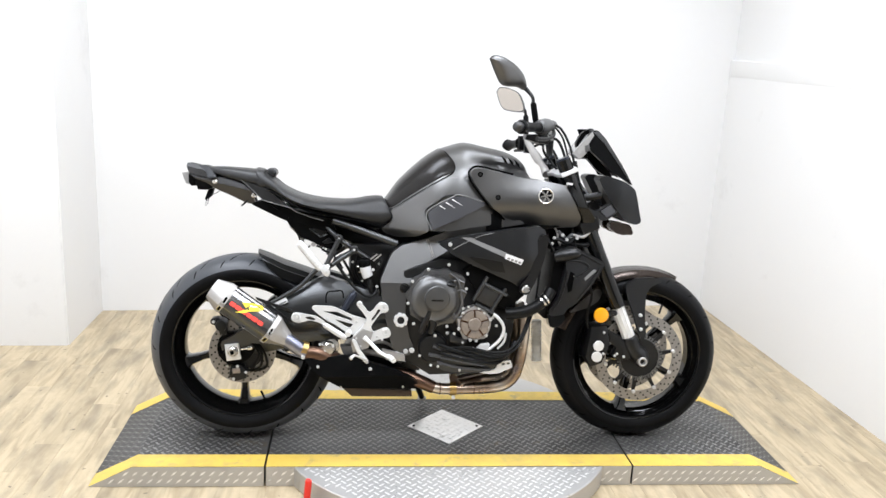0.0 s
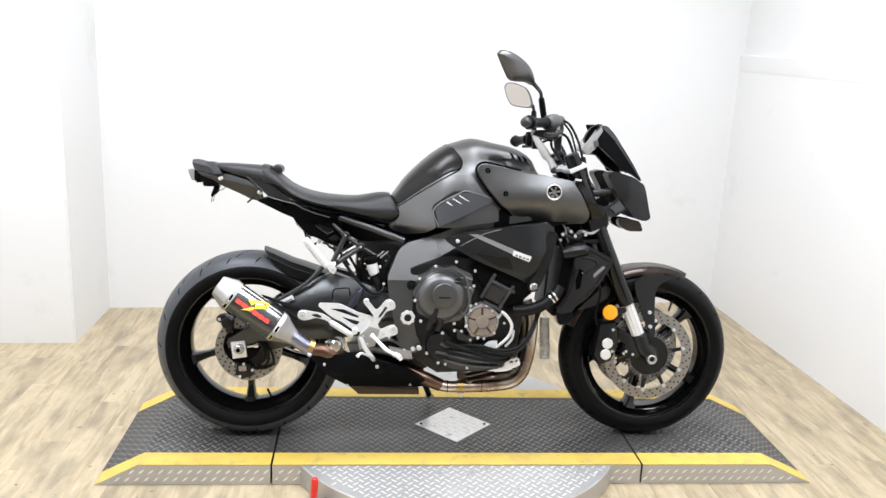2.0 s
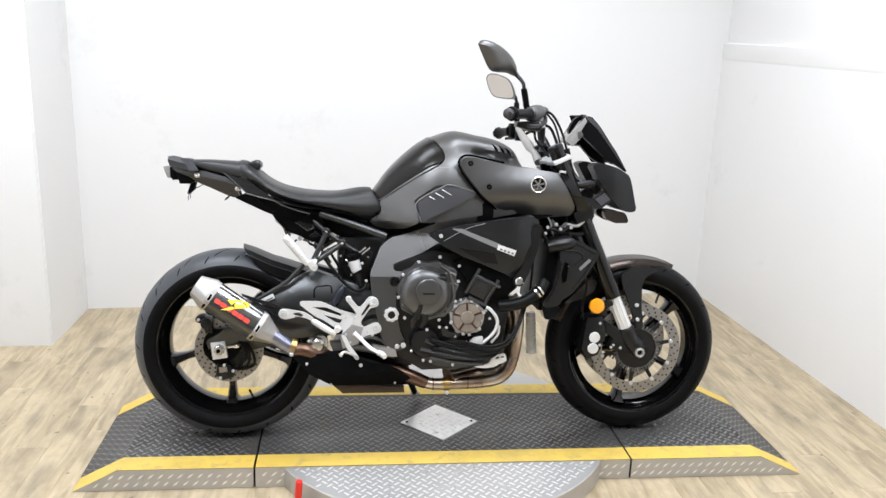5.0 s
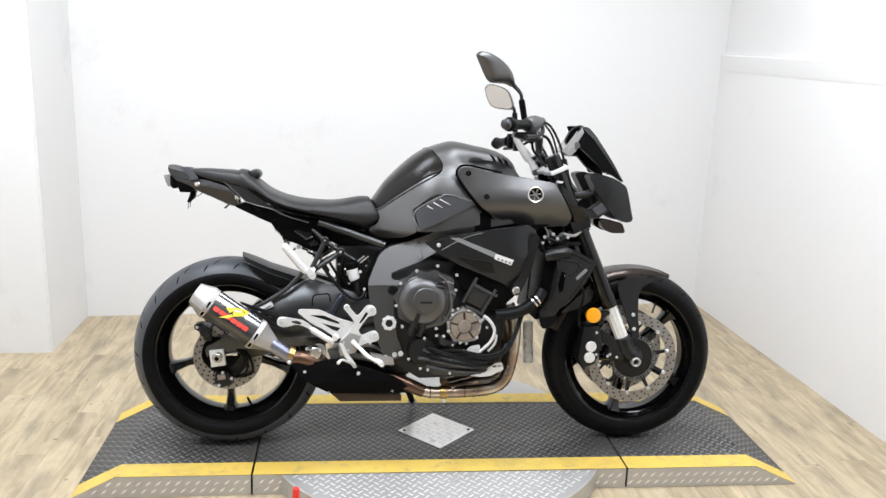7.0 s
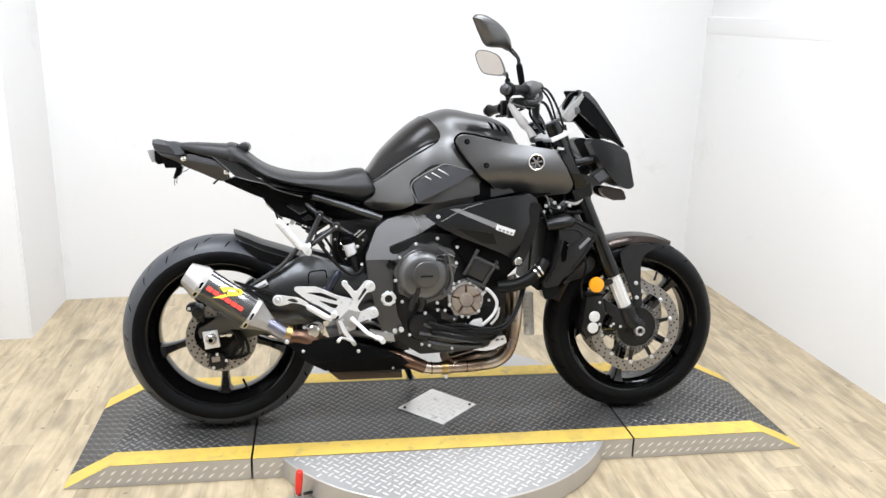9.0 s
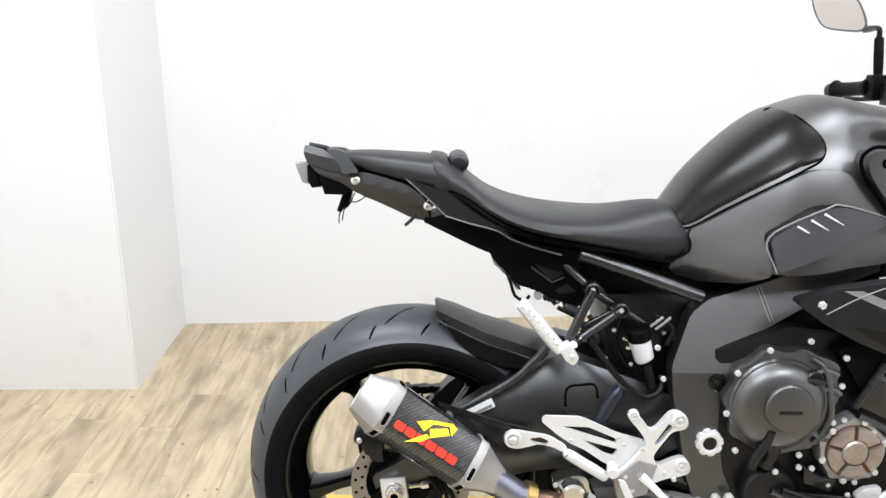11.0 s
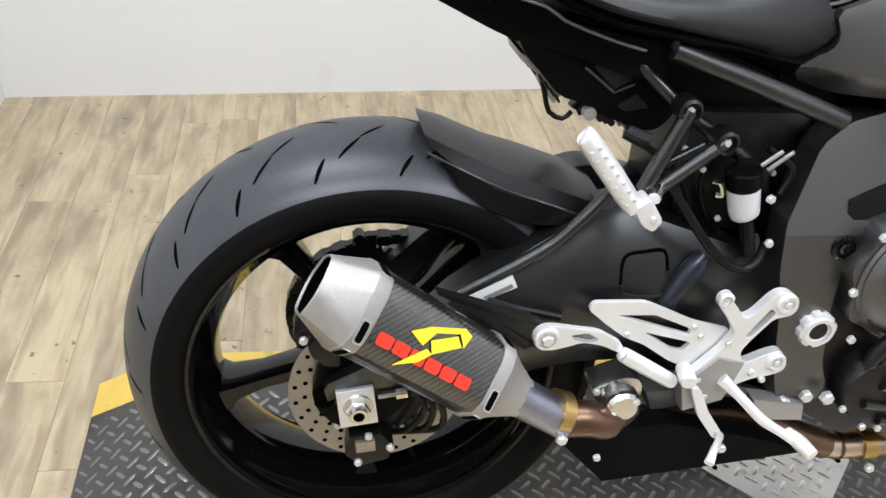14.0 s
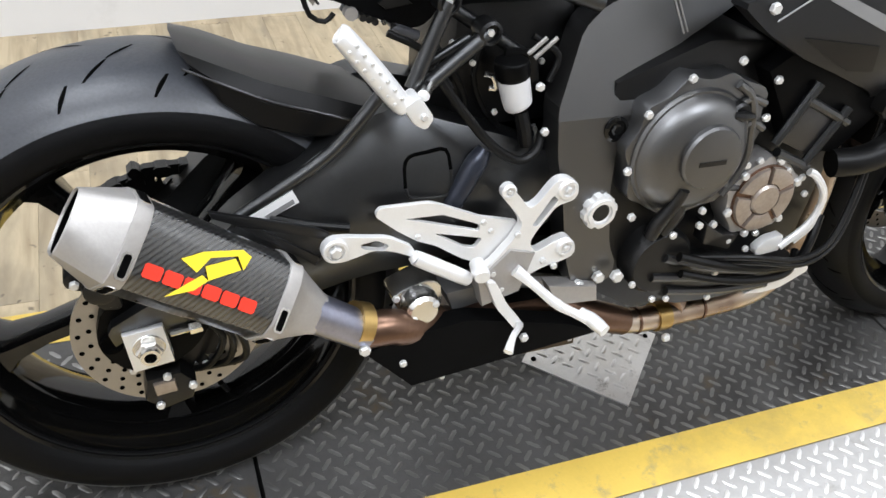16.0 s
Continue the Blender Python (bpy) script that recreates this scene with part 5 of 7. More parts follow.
for y, r in ((-0.052, 0.007), (-0.051, 0.013), (-0.045, 0.0185), (-0.02, 0.0195), (0.02, 0.0195), (0.045, 0.0185), (0.051, 0.013), (0.052, 0.007)):
    rings.append([(-0.594 + r * 0.95 * math.cos(k * math.pi / 10), y + 0.01, 0.904 + r * 0.85 * math.sin(k * math.pi / 10)) for k in range(20)])
loft(bm, rings)
finish("bolster", bm, VINYL, pillion, "small rolled bolster")

TANK = [(-0.219, 0.818, 0.77, 0.083, 0.033), (-0.2, 0.843, 0.76, 0.098, 0.041), (-0.165, 0.892, 0.74, 0.12, 0.0445), (-0.105, 0.952, 0.735, 0.15, 0.042), (-0.048, 0.995, 0.735, 0.177, 0.039), (0.01, 1.019, 0.74, 0.19, 0.042), (0.06, 1.03, 0.75, 0.19, 0.046), (0.129, 1.018, 0.76, 0.184, 0.048), (0.2, 1.003, 0.79, 0.172, 0.048), (0.255, 0.973, 0.82, 0.154, 0.048), (0.292, 0.915, 0.84, 0.132, 0.046), (0.31, 0.9, 0.85, 0.11, 0.044)]
T = smooth_rows(TANK, 4)
POW = 2.7


def tank_at(x):
    xs = [r[0] for r in T]
    return [float(np.interp(x, xs, [r[k] for r in T])) for k in (1, 2, 3, 4)]


def tank_skin(lift):
    def f(x, z):
        top, bottom, half, mid = tank_at(x)
        k = min(max((z - bottom) / (top - bottom), 0.0), 0.985)
        return mid - half * (1 - k ** POW) ** (1 / POW) - lift
    return f


def tank_point(x, a, lift=0.0):
    """A place on the tank: a is 0 at the lower right edge and pi at the left one."""
    top, bottom, half, mid = tank_at(x)
    c, s = math.cos(a), math.sin(a)
    z = bottom + (top - bottom + lift) * abs(s) ** (2 / POW)
    hollow = 0.045 * math.exp(-((z - 0.962 + 0.16 * (x - 0.1)) / 0.016) ** 2) * min(max((x - 0.05) / 0.07, 0), 1)
    half -= hollow if c > 0 else 0
    return Vector((x, mid - (half + lift) * math.copysign(abs(c) ** (2 / POW), c), bottom + (top - bottom + lift) * abs(s) ** (2 / POW)))


def tank_angle(x, z):
    top, bottom, half, mid = tank_at(x)
    return math.asin(min(max((z - bottom) / (top - bottom), 0.0), 1.0) ** (POW / 2))


bm = B()
fan = [math.pi / 2 * (1 - math.cos(math.pi * i / 48)) for i in range(49)]
loft(bm, [[tank_point(r[0], a) for a in fan] for r in smooth_rows(TANK, 6)])
tank = finish("fuel_tank", bm, COVER, bike, "satin dark grey fuel tank cover", angle=50)
# bare dark flanks behind the cover, with a dark joint round them
FLANK = smooth_rows([(-0.214, 0.8, 1.1), (-0.194, 0.798, 1.1), (-0.173, 0.809, 1.1), (-0.148, 0.828, 1.1), (-0.124, 0.845, 1.1), (-0.064, 0.886, 1.08), (-0.035, 0.904, 1.02), (-0.013, 0.917, 0.99), (0.001, 0.926, 0.973), (0.008, 0.937, 0.96), (0.0105, 0.946, 0.95)], 4)
for side in (0, 1):
    bm = B()
    rings = []
    for x, z, hi in FLANK:
        lo, hi = tank_angle(x, z), tank_angle(x, hi)
        hi = max(hi, lo + 0.01)
        steps = [lo + (hi - lo) * i / 16 for i in range(17)]
        steps = [math.pi - a for a in steps] if side else steps
        ring = [tank_point(x, a, -0.004 if i == 0 or i == 16 and hi < 1.5 else 0.0016) for i, a in enumerate(steps)]
        ring += [tank_point(x, a, -0.008) for a in reversed(steps)]
        rings.append(ring)
    loft(bm, rings)
    finish("tank_side", bm, TANK_DARK, bike, "dark brown-black bare tank flank", angle=60)
    edge = [(x, tank_angle(x, z)) for x, z, hi in FLANK[::2]] + [(x, tank_angle(x, hi)) for x, z, hi in FLANK[-2:22:-2]]
    bm = B()
    tube(bm, [tank_point(x, math.pi - a if side else a) for x, a in edge], 0.0022, 6, 2)
    finish("joint", bm, VOID, tank)
low = [(-0.195, 0.796), (-0.175, 0.807), (-0.125, 0.843), (-0.066, 0.884), (-0.018, 0.912), (0.026, 0.914), (0.06, 0.897), (0.115, 0.859), (0.136, 0.844), (0.104, 0.838), (0.031, 0.861), (-0.02, 0.856), (-0.084, 0.808), (-0.086, 0.791), (-0.07, 0.738), (-0.106, 0.714), (-0.169, 0.705), (-0.211, 0.715), (-0.227, 0.734), (-0.192, 0.756), (-0.187, 0.771)]


def cover_skin(x, z):
    bump = 0.014 * math.exp(-((x + 0.1) / 0.09) ** 2 - ((z - 0.73) / 0.06) ** 2)
    return tank_skin(0.012)(max(x, -0.2), z) - bump + 0.9 * max(0.732 - z, 0)


both("tank_cover", low, cover_skin, COVER, 0.03, 0.008, angle=22, label="satin grey tank side cover")
vent = both("intake_grille", [(-0.077, 0.798), (-0.001, 0.849), (0.031, 0.856), (0.118, 0.833), (0.055, 0.797), (-0.062, 0.74)], lambda x, z: tank_skin(0.016)(x, z), INTAKE, 0.02, 0.016, label="blue-grey intake panel with bright slots")
bm = B()
tube(bm, [(x, tank_skin(0.0165)(x, z), z) for x, z in ((0.118, 0.835), (0.031, 0.858), (0.0, 0.851), (-0.079, 0.799), (-0.064, 0.74))], 0.0018, 6, 6)
finish("rim", bm, GREY_INK, vent)
for x, z in ((-0.036, 0.818), (-0.016, 0.829), (0.004, 0.84)):
    bm = B()
    y = tank_skin(0.018)(x, z)
    tube(bm, [(x - 0.005, y, z + 0.004), (x + 0.028, y - 0.001, z - 0.014)], [0.0022, 0.0008], 6)
    finish("slot", bm, WHITE_INK, vent)
for x in (0.175, 0.198, 0.22):
    for sgn in (1, -1):
        z = 0.99 - 0.25 * (x - 0.175)
        y = tank_skin(0.001)(x + 0.01, z - 0.013)
        bm = B()
        mid = tank_at(x)[3] * (1 - sgn)
        tube(bm, [(x, mid + tank_skin(0.0)(x, z) * sgn, z), (x + 0.01, mid + y * sgn, z - 0.014), (x + 0.017, mid + tank_skin(0.0)(x + 0.017, z - 0.027) * sgn, z - 0.027)], [0.001, 0.0038, 0.001], 8)
        finish("louvre", bm, VOID, tank)

# dark filler block, added so that no floor shows through under the tank
bm = B()
prism(bm, [(-0.25, 0.79), (-0.05, 0.79), (0.2, 0.84), (0.24, 0.76), (0.1, 0.68), (-0.1, 0.64), (-0.22, 0.68)], -0.05, 0.11, 0.01)
finish("airbox", bm, PLASTIC, bike, "dark filler block added to close the gap under the tank")

# air scoops beside the tank
scoop = [(0.057, 0.935), (0.07, 0.948), (0.1, 0.947), (0.16, 0.935), (0.22, 0.923), (0.3, 0.914), (0.372, 0.903), (0.4, 0.86), (0.44, 0.79), (0.43, 0.762), (0.36, 0.757), (0.262, 0.765), (0.185, 0.785), (0.136, 0.82), (0.09, 0.872), (0.063, 0.91)]


def scoop_skin(x, z):
    return -0.152 - 0.03 * math.exp(-((x - 0.3) / 0.16) ** 2 - ((z - 0.845) / 0.07) ** 2) - 0.012 * math.exp(-((x - 0.08) / 0.06) ** 2) + 3.5 * max(0.85 - z, 0) ** 2


duct = both("air_scoop", scoop, scoop_skin, COVER, 0.05, 0.018, 0.006, label="satin dark grey air scoop panel")
both("scoop_tip", [(0.376, 0.903), (0.395, 0.904), (0.49, 0.79), (0.476, 0.756), (0.446, 0.752), (0.446, 0.79), (0.404, 0.862)], lambda x, z: scoop_skin(x, z) - 0.002, GLOSS, 0.05, 0.02, 0.004, label="gloss black scoop tip")
both("scoop_trim", [(0.38, 0.912), (0.4, 0.91), (0.398, 0.903), (0.378, 0.905)], lambda x, z: scoop_skin(x, z) - 0.004, CASTING, 0.01, 0.02, 0.001)
for x, z in ((0.088, 0.928), (0.15, 0.855)):
    bm = B()
    y = scoop_skin(x, z)
    disc(bm, x, z, 0.0095, y + 0.004, y - 0.0012, 20)
    well = finish("screw", bm, VOID, duct)
    bm = B()
    disc(bm, x, z, 0.005, y, y - 0.002, 6, 0.001)
    finish("screw_head", bm, ENGINE, duct)
bm = B()
tube(bm, [(x, min(tank_skin(0.0)(x, z), scoop_skin(x, z) + 0.01) - 0.001, z) for x, z in ((0.2, 0.932), (0.13, 0.946), (0.1, 0.952), (0.07, 0.953), (0.052, 0.936), (0.058, 0.908), (0.085, 0.87), (0.131, 0.817), (0.18, 0.781))], 0.0034, 6)
finish("joint", bm, VOID, duct)
# round badge, plain
y = scoop_skin(0.306, 0.866)
bm = B()
lathe(bm, [(0.0215, y + 0.002), (0.026, y + 0.002), (0.026, y - 0.003), (0.024, y - 0.004), (0.0215, y - 0.003)], 0.306, 0.866, 40)
disc(bm, 0.306, 0.866, 0.006, y + 0.002, y - 0.003, 24, 0.002)
badge = finish("badge", bm, CHROME, duct, "round silver badge")
bm = B()
disc(bm, 0.306, 0.866, 0.0225, y + 0.002, y - 0.0012, 32, 0.0005)
finish("badge_ground", bm, PLASTIC, badge)
for k in range(6):
    a = k * math.pi / 3 + 0.2
    c, sn = math.cos(a), math.sin(a)
    bm = B()
    prism(bm, [(0.306 + 0.004 * c - 0.0022 * sn, 0.866 + 0.004 * sn + 0.0022 * c), (0.306 + 0.004 * c + 0.0022 * sn, 0.866 + 0.004 * sn - 0.0022 * c), (0.306 + 0.0185 * c + 0.0032 * sn, 0.866 + 0.0185 * sn - 0.0032 * c), (0.306 + 0.0185 * c - 0.0032 * sn, 0.866 + 0.0185 * sn + 0.0032 * c)], y - 0.0035, y + 0.002)
    finish("badge_ray", bm, CHROME, badge)

# side wing below the tank
wing = [(-0.046, 0.703), (0.016, 0.724), (0.09, 0.737), (0.183, 0.753), (0.29, 0.768), (0.322, 0.744), (0.296, 0.69), (0.272, 0.645), (0.264, 0.6), (0.262, 0.565), (0.252, 0.552), (0.236, 0.555), (0.215, 0.573), (0.133, 0.608), (0.067, 0.634), (-0.0, 0.669)]


def wing_skin(x, z):
    return -0.192 + 0.1 * max(0.66 - z, 0) + 0.05 * (z - 0.7) - 0.012 * math.exp(-((x - 0.2) / 0.12) ** 2) + 2.5 * max(0.68 - z, 0) ** 2 + 4.0 * max(x - 0.23, 0) ** 2


side = both("side_wing", wing, wing_skin, WING, 0.025, 0.02, 0.005, label="satin dark grey side wing panel")


def sticker_on(parent, name, outline, skin, mat, lift=0.0012, label=""):
    bm = B()
    panel(bm, outline, lambda x, z: skin(x, z) - lift, 0.003, 0.02, 0.0006)
    return finish(name, bm, mat, parent, label)


sticker_on(side, "dark_arrow", [(0.051, 0.663), (0.092, 0.658), (0.166, 0.648), (0.182, 0.61), (0.138, 0.615), (0.082, 0.644)], wing_skin, SATIN)
sticker_on(side, "grey_stripe", [(0.03, 0.723), (0.06, 0.724), (0.18, 0.678), (0.176, 0.662)], wing_skin, GREY_INK, 0.001, "grey printed stripe")
tag = sticker_on(side, "white_badge", [(0.178, 0.676), (0.238, 0.656), (0.231, 0.638), (0.174, 0.659)], wing_skin, WHITE_INK, 0.0016, "white name plate with grey bars")
for k in range(4):
    x, z = 0.184 + 0.0125 * k, 0.664 - 0.0042 * k
    sticker_on(tag, "bar", [(x, z), (x + 0.008, z - 0.0027), (x + 0.007, z - 0.009), (x - 0.001, z - 0.0063)], wing_skin, GREY_INK, 0.0022)
bm = B()
tube(bm, [(0.005, wing_skin(0.005, 0.69) - 0.001, 0.684), (0.06, wing_skin(0.06, 0.71) - 0.001, 0.715), (0.12, wing_skin(0.12, 0.735) - 0.001, 0.738), (0.285, wing_skin(0.285, 0.765) - 0.001, 0.766)], 0.0012, 6)
finish("seam_line", bm, GREY_INK, side)
bolt(side, -0.005, wing_skin(-0.005, 0.698) - 0.001, 0.7, 1.3)
bm = B()
panel(bm, [(0.265, 0.69), (0.3, 0.74), (0.325, 0.735), (0.31, 0.65), (0.285, 0.58), (0.262, 0.535), (0.235, 0.54), (0.238, 0.57), (0.262, 0.6)], flat(-0.186), 0.05)
mount = finish("radiator_stay", bm, ENGINE, bike, "black bracket beside the radiator")
bm = B()
disc(bm, 0.252, 0.555, 0.0135, -0.186, -0.2, 24, 0.004)
finish("stay_bolt", bm, CHROME, mount)

# tail
def tail_skin(x, z):
    """The tail's side: a fold runs along it, and the strip below leans in."""
    fold = 0.862 - 0.2 * (x + 0.744)
    return -0.0489 - 0.124 * (x + 0.75) + 0.55 * max(0.0, fold - z) + 0.25 * max(0.0, z - fold)


both("tail_panel", [(-0.862, 0.897), (-0.797, 0.88), (-0.768, 0.886), (-0.75, 0.884), (-0.718, 0.876), (-0.678, 0.864), (-0.656, 0.845), (-0.641, 0.797), (-0.675, 0.802), (-0.7, 0.814), (-0.733, 0.829), (-0.768, 0.843), (-0.785, 0.852), (-0.8, 0.864), (-0.841, 0.878), (-0.849, 0.885)], tail_skin, SATIN_GREY, 0.02, 0.006, 0.0021, label="satin grey tail side panel", angle=20)
both("tail_arrow_panel", [(-0.687, 0.88), (-0.649, 0.869), (-0.61, 0.858), (-0.576, 0.833), (-0.527, 0.798), (-0.574, 0.806), (-0.617, 0.818), (-0.654, 0.848)], flat(-0.078, -0.2, 0, -0.64), ENGINE, 0.02, label="black tail side panel")
bm = B()
tube(bm, [(-0.686, -0.0695, 0.8795), (-0.65, -0.0765, 0.8485), (-0.617, -0.0835, 0.8185)], 0.0014, 6, 2)
finish("edge_strip", bm, GREY_METAL, bike, "thin grey edge of the tail panel")
under = both("tail_lower", [(-0.66, 0.8), (-0.618, 0.814), (-0.527, 0.794), (-0.492, 0.773), (-0.431, 0.763), (-0.389, 0.759), (-0.373, 0.716), (-0.43, 0.722), (-0.489, 0.741), (-0.537, 0.747), (-0.571, 0.76), (-0.626, 0.785)], flat(-0.05, -0.12, 0.0, -0.6, 0.8), PLASTIC, 0.04, label="black plastic tail underside")
# grey tube drawn in for the highlight along the lower edge
bm = B()
tube(bm, [(-0.617, -0.086, 0.8175), (-0.574, -0.092, 0.806), (-0.527, -0.1, 0.796), (-0.506, -0.1, 0.783), (-0.456, -0.099, 0.766), (-0.417, -0.098, 0.756)], 0.0018, 8, 2)
finish("edge_strip", bm, GREY_METAL, under, "grey line painting the highlight on the lower tail edge")
bm = B()
rings = []
for x, low, fold, top in ((-0.868, 0.915, 0.921, 0.9305), (-0.862, 0.899, 0.919, 0.93), (-0.848, 0.895, 0.9155, 0.9275), (-0.834, 0.8915, 0.912, 0.924), (-0.82, 0.888, 0.909, 0.914), (-0.809, 0.8855, 0.9035, 0.9045), (-0.798, 0.8835, 0.886, 0.887)):
    y = -0.0569 - 0.124 * (x + 0.75)
    inner = y + 1.3 * (top - fold) + 0.001
    rings.append([(x, y, low), (x, y, fold), (x, inner, top), (x, inner + 0.009, top - 0.004), (x, y + 0.011, low)])
loft(bm, rings)
mirrored(finish("tail_fin", bm, SATIN_GREY, bike, "grey tail fin with a folded top edge", angle=20))
both("tail_shoulder", [(-0.834, 0.922), (-0.816, 0.924), (-0.796, 0.921), (-0.786, 0.908), (-0.775, 0.895), (-0.768, 0.886), (-0.797, 0.882), (-0.801, 0.891), (-0.809, 0.903), (-0.82, 0.913)], flat(-0.0505, -0.124, 0.7, -0.75, 0.9), WING, 0.02, 0.008, 0.0021, label="grey tail shoulder beside the seat", angle=25)
bm = B()
prism(bm, [(-0.866, 0.892), (-0.862, 0.896), (-0.81, 0.884), (-0.8, 0.87), (-0.847, 0.878), (-0.841, 0.854), (-0.857, 0.852), (-0.865, 0.864)], -0.027, 0.027, 0.003)
core = finish("tail_core", bm, PLASTIC, bike, "black tail light carrier")
bm = B()
prism(bm, [(-0.846, 0.879), (-0.8, 0.868), (-0.784, 0.85), (-0.8, 0.841), (-0.834, 0.841), (-0.84, 0.86)], -0.03, 0.03, 0.003)
finish("wiring_box", bm, PLASTIC, core, "black box under the tail light")
bm = B()
prism(bm, [(-0.89, 0.895), (-0.867, 0.899), (-0.864, 0.89), (-0.858, 0.855), (-0.877, 0.86), (-0.883, 0.875)], -0.0145, 0.0145, 0.004)
finish("tail_light", bm, SILVER_TAPE, core, "clear smoked tail light lens")
bm = B()
box(bm, -0.81, -0.6, -0.026, 0.03, 0.862, 0.892, 0.01)
for v in bm.verts:
    v.co.z -= 0.22 * (v.co.x + 0.72)
finish("tail_tray", bm, PLASTIC, bike)
bm = B()
prism(bm, [(-0.6, 0.80), (-0.42, 0.765), (-0.36, 0.765), (-0.22, 0.715), (-0.2, 0.66), (-0.3, 0.67), (-0.38, 0.7), (-0.5, 0.74)], -0.045, 0.06, 0.008)
finish("subframe_box", bm, PLASTIC, bike, "black battery box under the seat")
for x, z in ((-0.775, 0.871), (-0.646, 0.829)):
    bm = B()
    y = tail_skin(x, z) - 0.0005
    lathe(bm, [(0.0, y), (0.0085, y), (0.0085, y - 0.004), (0.0065, y - 0.006), (0.0045, y - 0.007), (0.003, y - 0.004), (0.0, y - 0.004)], x, z, 24, closed=False)
    finish("tail_bolt", bm, CHROME, bike, "bright socket-head bolt", angle=40)
bm = B()
prism(bm, [(-0.801, 0.846), (-0.785, 0.846), (-0.79, 0.821), (-0.808, 0.806), (-0.814, 0.808)], -0.015, 0.015, 0.002)
stub = finish("plate_stub", bm, PLASTIC, bike, "cut-off number plate stub with loose wires")
for path in ([(-0.779, -0.024, 0.845), (-0.789, -0.025, 0.823), (-0.799, -0.022, 0.812), (-0.803, -0.02, 0.792)], [(-0.8, -0.017, 0.815), (-0.808, -0.02, 0.803), (-0.809, -0.02, 0.786)], [(-0.757, -0.042, 0.842), (-0.774, -0.04, 0.831), (-0.791, -0.022, 0.828)]):
    bm = B()
    tube(bm, path, 0.0012, 6)
    finish("wire", bm, HOSE, stub)
bm = B()
tube(bm, [(-0.668, -0.052, 0.812), (-0.676, -0.056, 0.803), (-0.687, -0.058, 0.793)], [0.0032, 0.0032, 0.0028], 8)
finish("helmet_hook", bm, ENGINE, bike)

# undertail: cover with a stepped lower edge, a raised shield and the plug clutter under it
cover = both("undertail_cover", [(-0.545, 0.758), (-0.46, 0.752), (-0.394, 0.757), (-0.366, 0.742), (-0.382, 0.722), (-0.347, 0.676), (-0.36, 0.657), (-0.375, 0.65), (-0.406, 0.658), (-0.44, 0.672), (-0.461, 0.683), (-0.488, 0.69), (-0.508, 0.712), (-0.53, 0.733)], flat(-0.054), PLASTIC, 0.05, label="black plastic undertail")
bm = B()
prism(bm, [(-0.456, 0.726), (-0.427, 0.735), (-0.406, 0.711), (-0.427, 0.7)], -0.0575, -0.052, 0.002)
finish("raised_shield", bm, ENGINE, cover)
bm = B()
prism(bm, [(-0.42, 0.681), (-0.399, 0.695), (-0.381, 0.679), (-0.411, 0.674)], -0.0572, -0.052, 0.0015)
finish("raised_shield", bm, ENGINE, cover)
bm = B()
tube(bm, [(-0.464, -0.0565, 0.724), (-0.426, -0.0565, 0.6965), (-0.404, -0.0565, 0.707)], 0.0022, 8, 1)
finish("chevron_rib", bm, SWING, cover, "grey raised chevron on the undertail")
bm = B()
prism(bm, [(-0.533, 0.732), (-0.52, 0.727), (-0.479, 0.684), (-0.486, 0.674), (-0.506, 0.705), (-0.529, 0.722)], -0.035, 0.03, 0.002)
grid = finish("seat_lock_plate", bm, CASTING, cover, "grey cast plate behind the undertail")
for k in range(6):
    bm = B()
    t = (k + 0.5) / 6
    tube(bm, [(-0.528 + 0.045 * t, -0.037, 0.727 - 0.046 * t), (-0.522 + 0.045 * t, -0.037, 0.719 - 0.046 * t)], 0.0016, 6)
    finish("rib", bm, ENGINE, grid)
bm = B()
tube(bm, [(-0.506, -0.03, 0.709), (-0.497, -0.03, 0.685), (-0.489, -0.03, 0.663), (-0.472, -0.03, 0.655), (-0.462, -0.03, 0.664)], 0.003, 8, 2)
finish("cable_guide", bm, HOSE, cover)
for x, z, r, w, m in ((-0.45, 0.671, 0.0075, 0.012, CASTING), (-0.437, 0.666, 0.004, 0.014, ENGINE), (-0.43, 0.664, 0.004, 0.014, ENGINE), (-0.423, 0.661, 0.004, 0.014, ENGINE), (-0.413, 0.66, 0.003, 0.016, CHROME), (-0.402, 0.655, 0.0035, 0.016, ENGINE)):
    bm = B()
    disc(bm, x, z, r, -0.058, -0.058 + w, 14, 0.001)
    finish("plug", bm, m, cover)
bm = B()
tube(bm, [(-0.403, -0.052, 0.653), (-0.39, -0.055, 0.648), (-0.372, -0.055, 0.642)], [0.006, 0.007, 0.006], 12, 3)
finish("plug", bm, INTAKE, cover, "grey plug connector")

# subframe rails and pillion peg hanger
hanger = new("peg_hanger")
hanger.parent = bike
tagged(hanger, "black tubular passenger peg hanger")
for name, pts, r in (("rail", [(-0.386, -0.095, 0.757), (-0.29, -0.1, 0.726), (-0.172, -0.105, 0.686)], 0.0115), ("rail", [(-0.41, -0.064, 0.735), (-0.358, -0.085, 0.691), (-0.306, -0.088, 0.657), (-0.244, -0.09, 0.618)], 0.008),
                     ("stay", [(-0.364, -0.118, 0.699), (-0.404, -0.13, 0.612)], 0.0085), ("stay", [(-0.313, -0.115, 0.663), (-0.398, -0.13, 0.606)], 0.0085), ("stay", [(-0.38, -0.105, 0.628), (-0.33, -0.103, 0.655)], 0.005)):
    bm = B()
    tube(bm, pts, r, 12)
    finish(name, bm, SWING, hanger)
    if pts[0][0] != -0.384:
        bm = B()
        tube(bm, [(x, -y, z) for x, y, z in pts], r, 12)
        finish(name, bm, SWING, hanger)
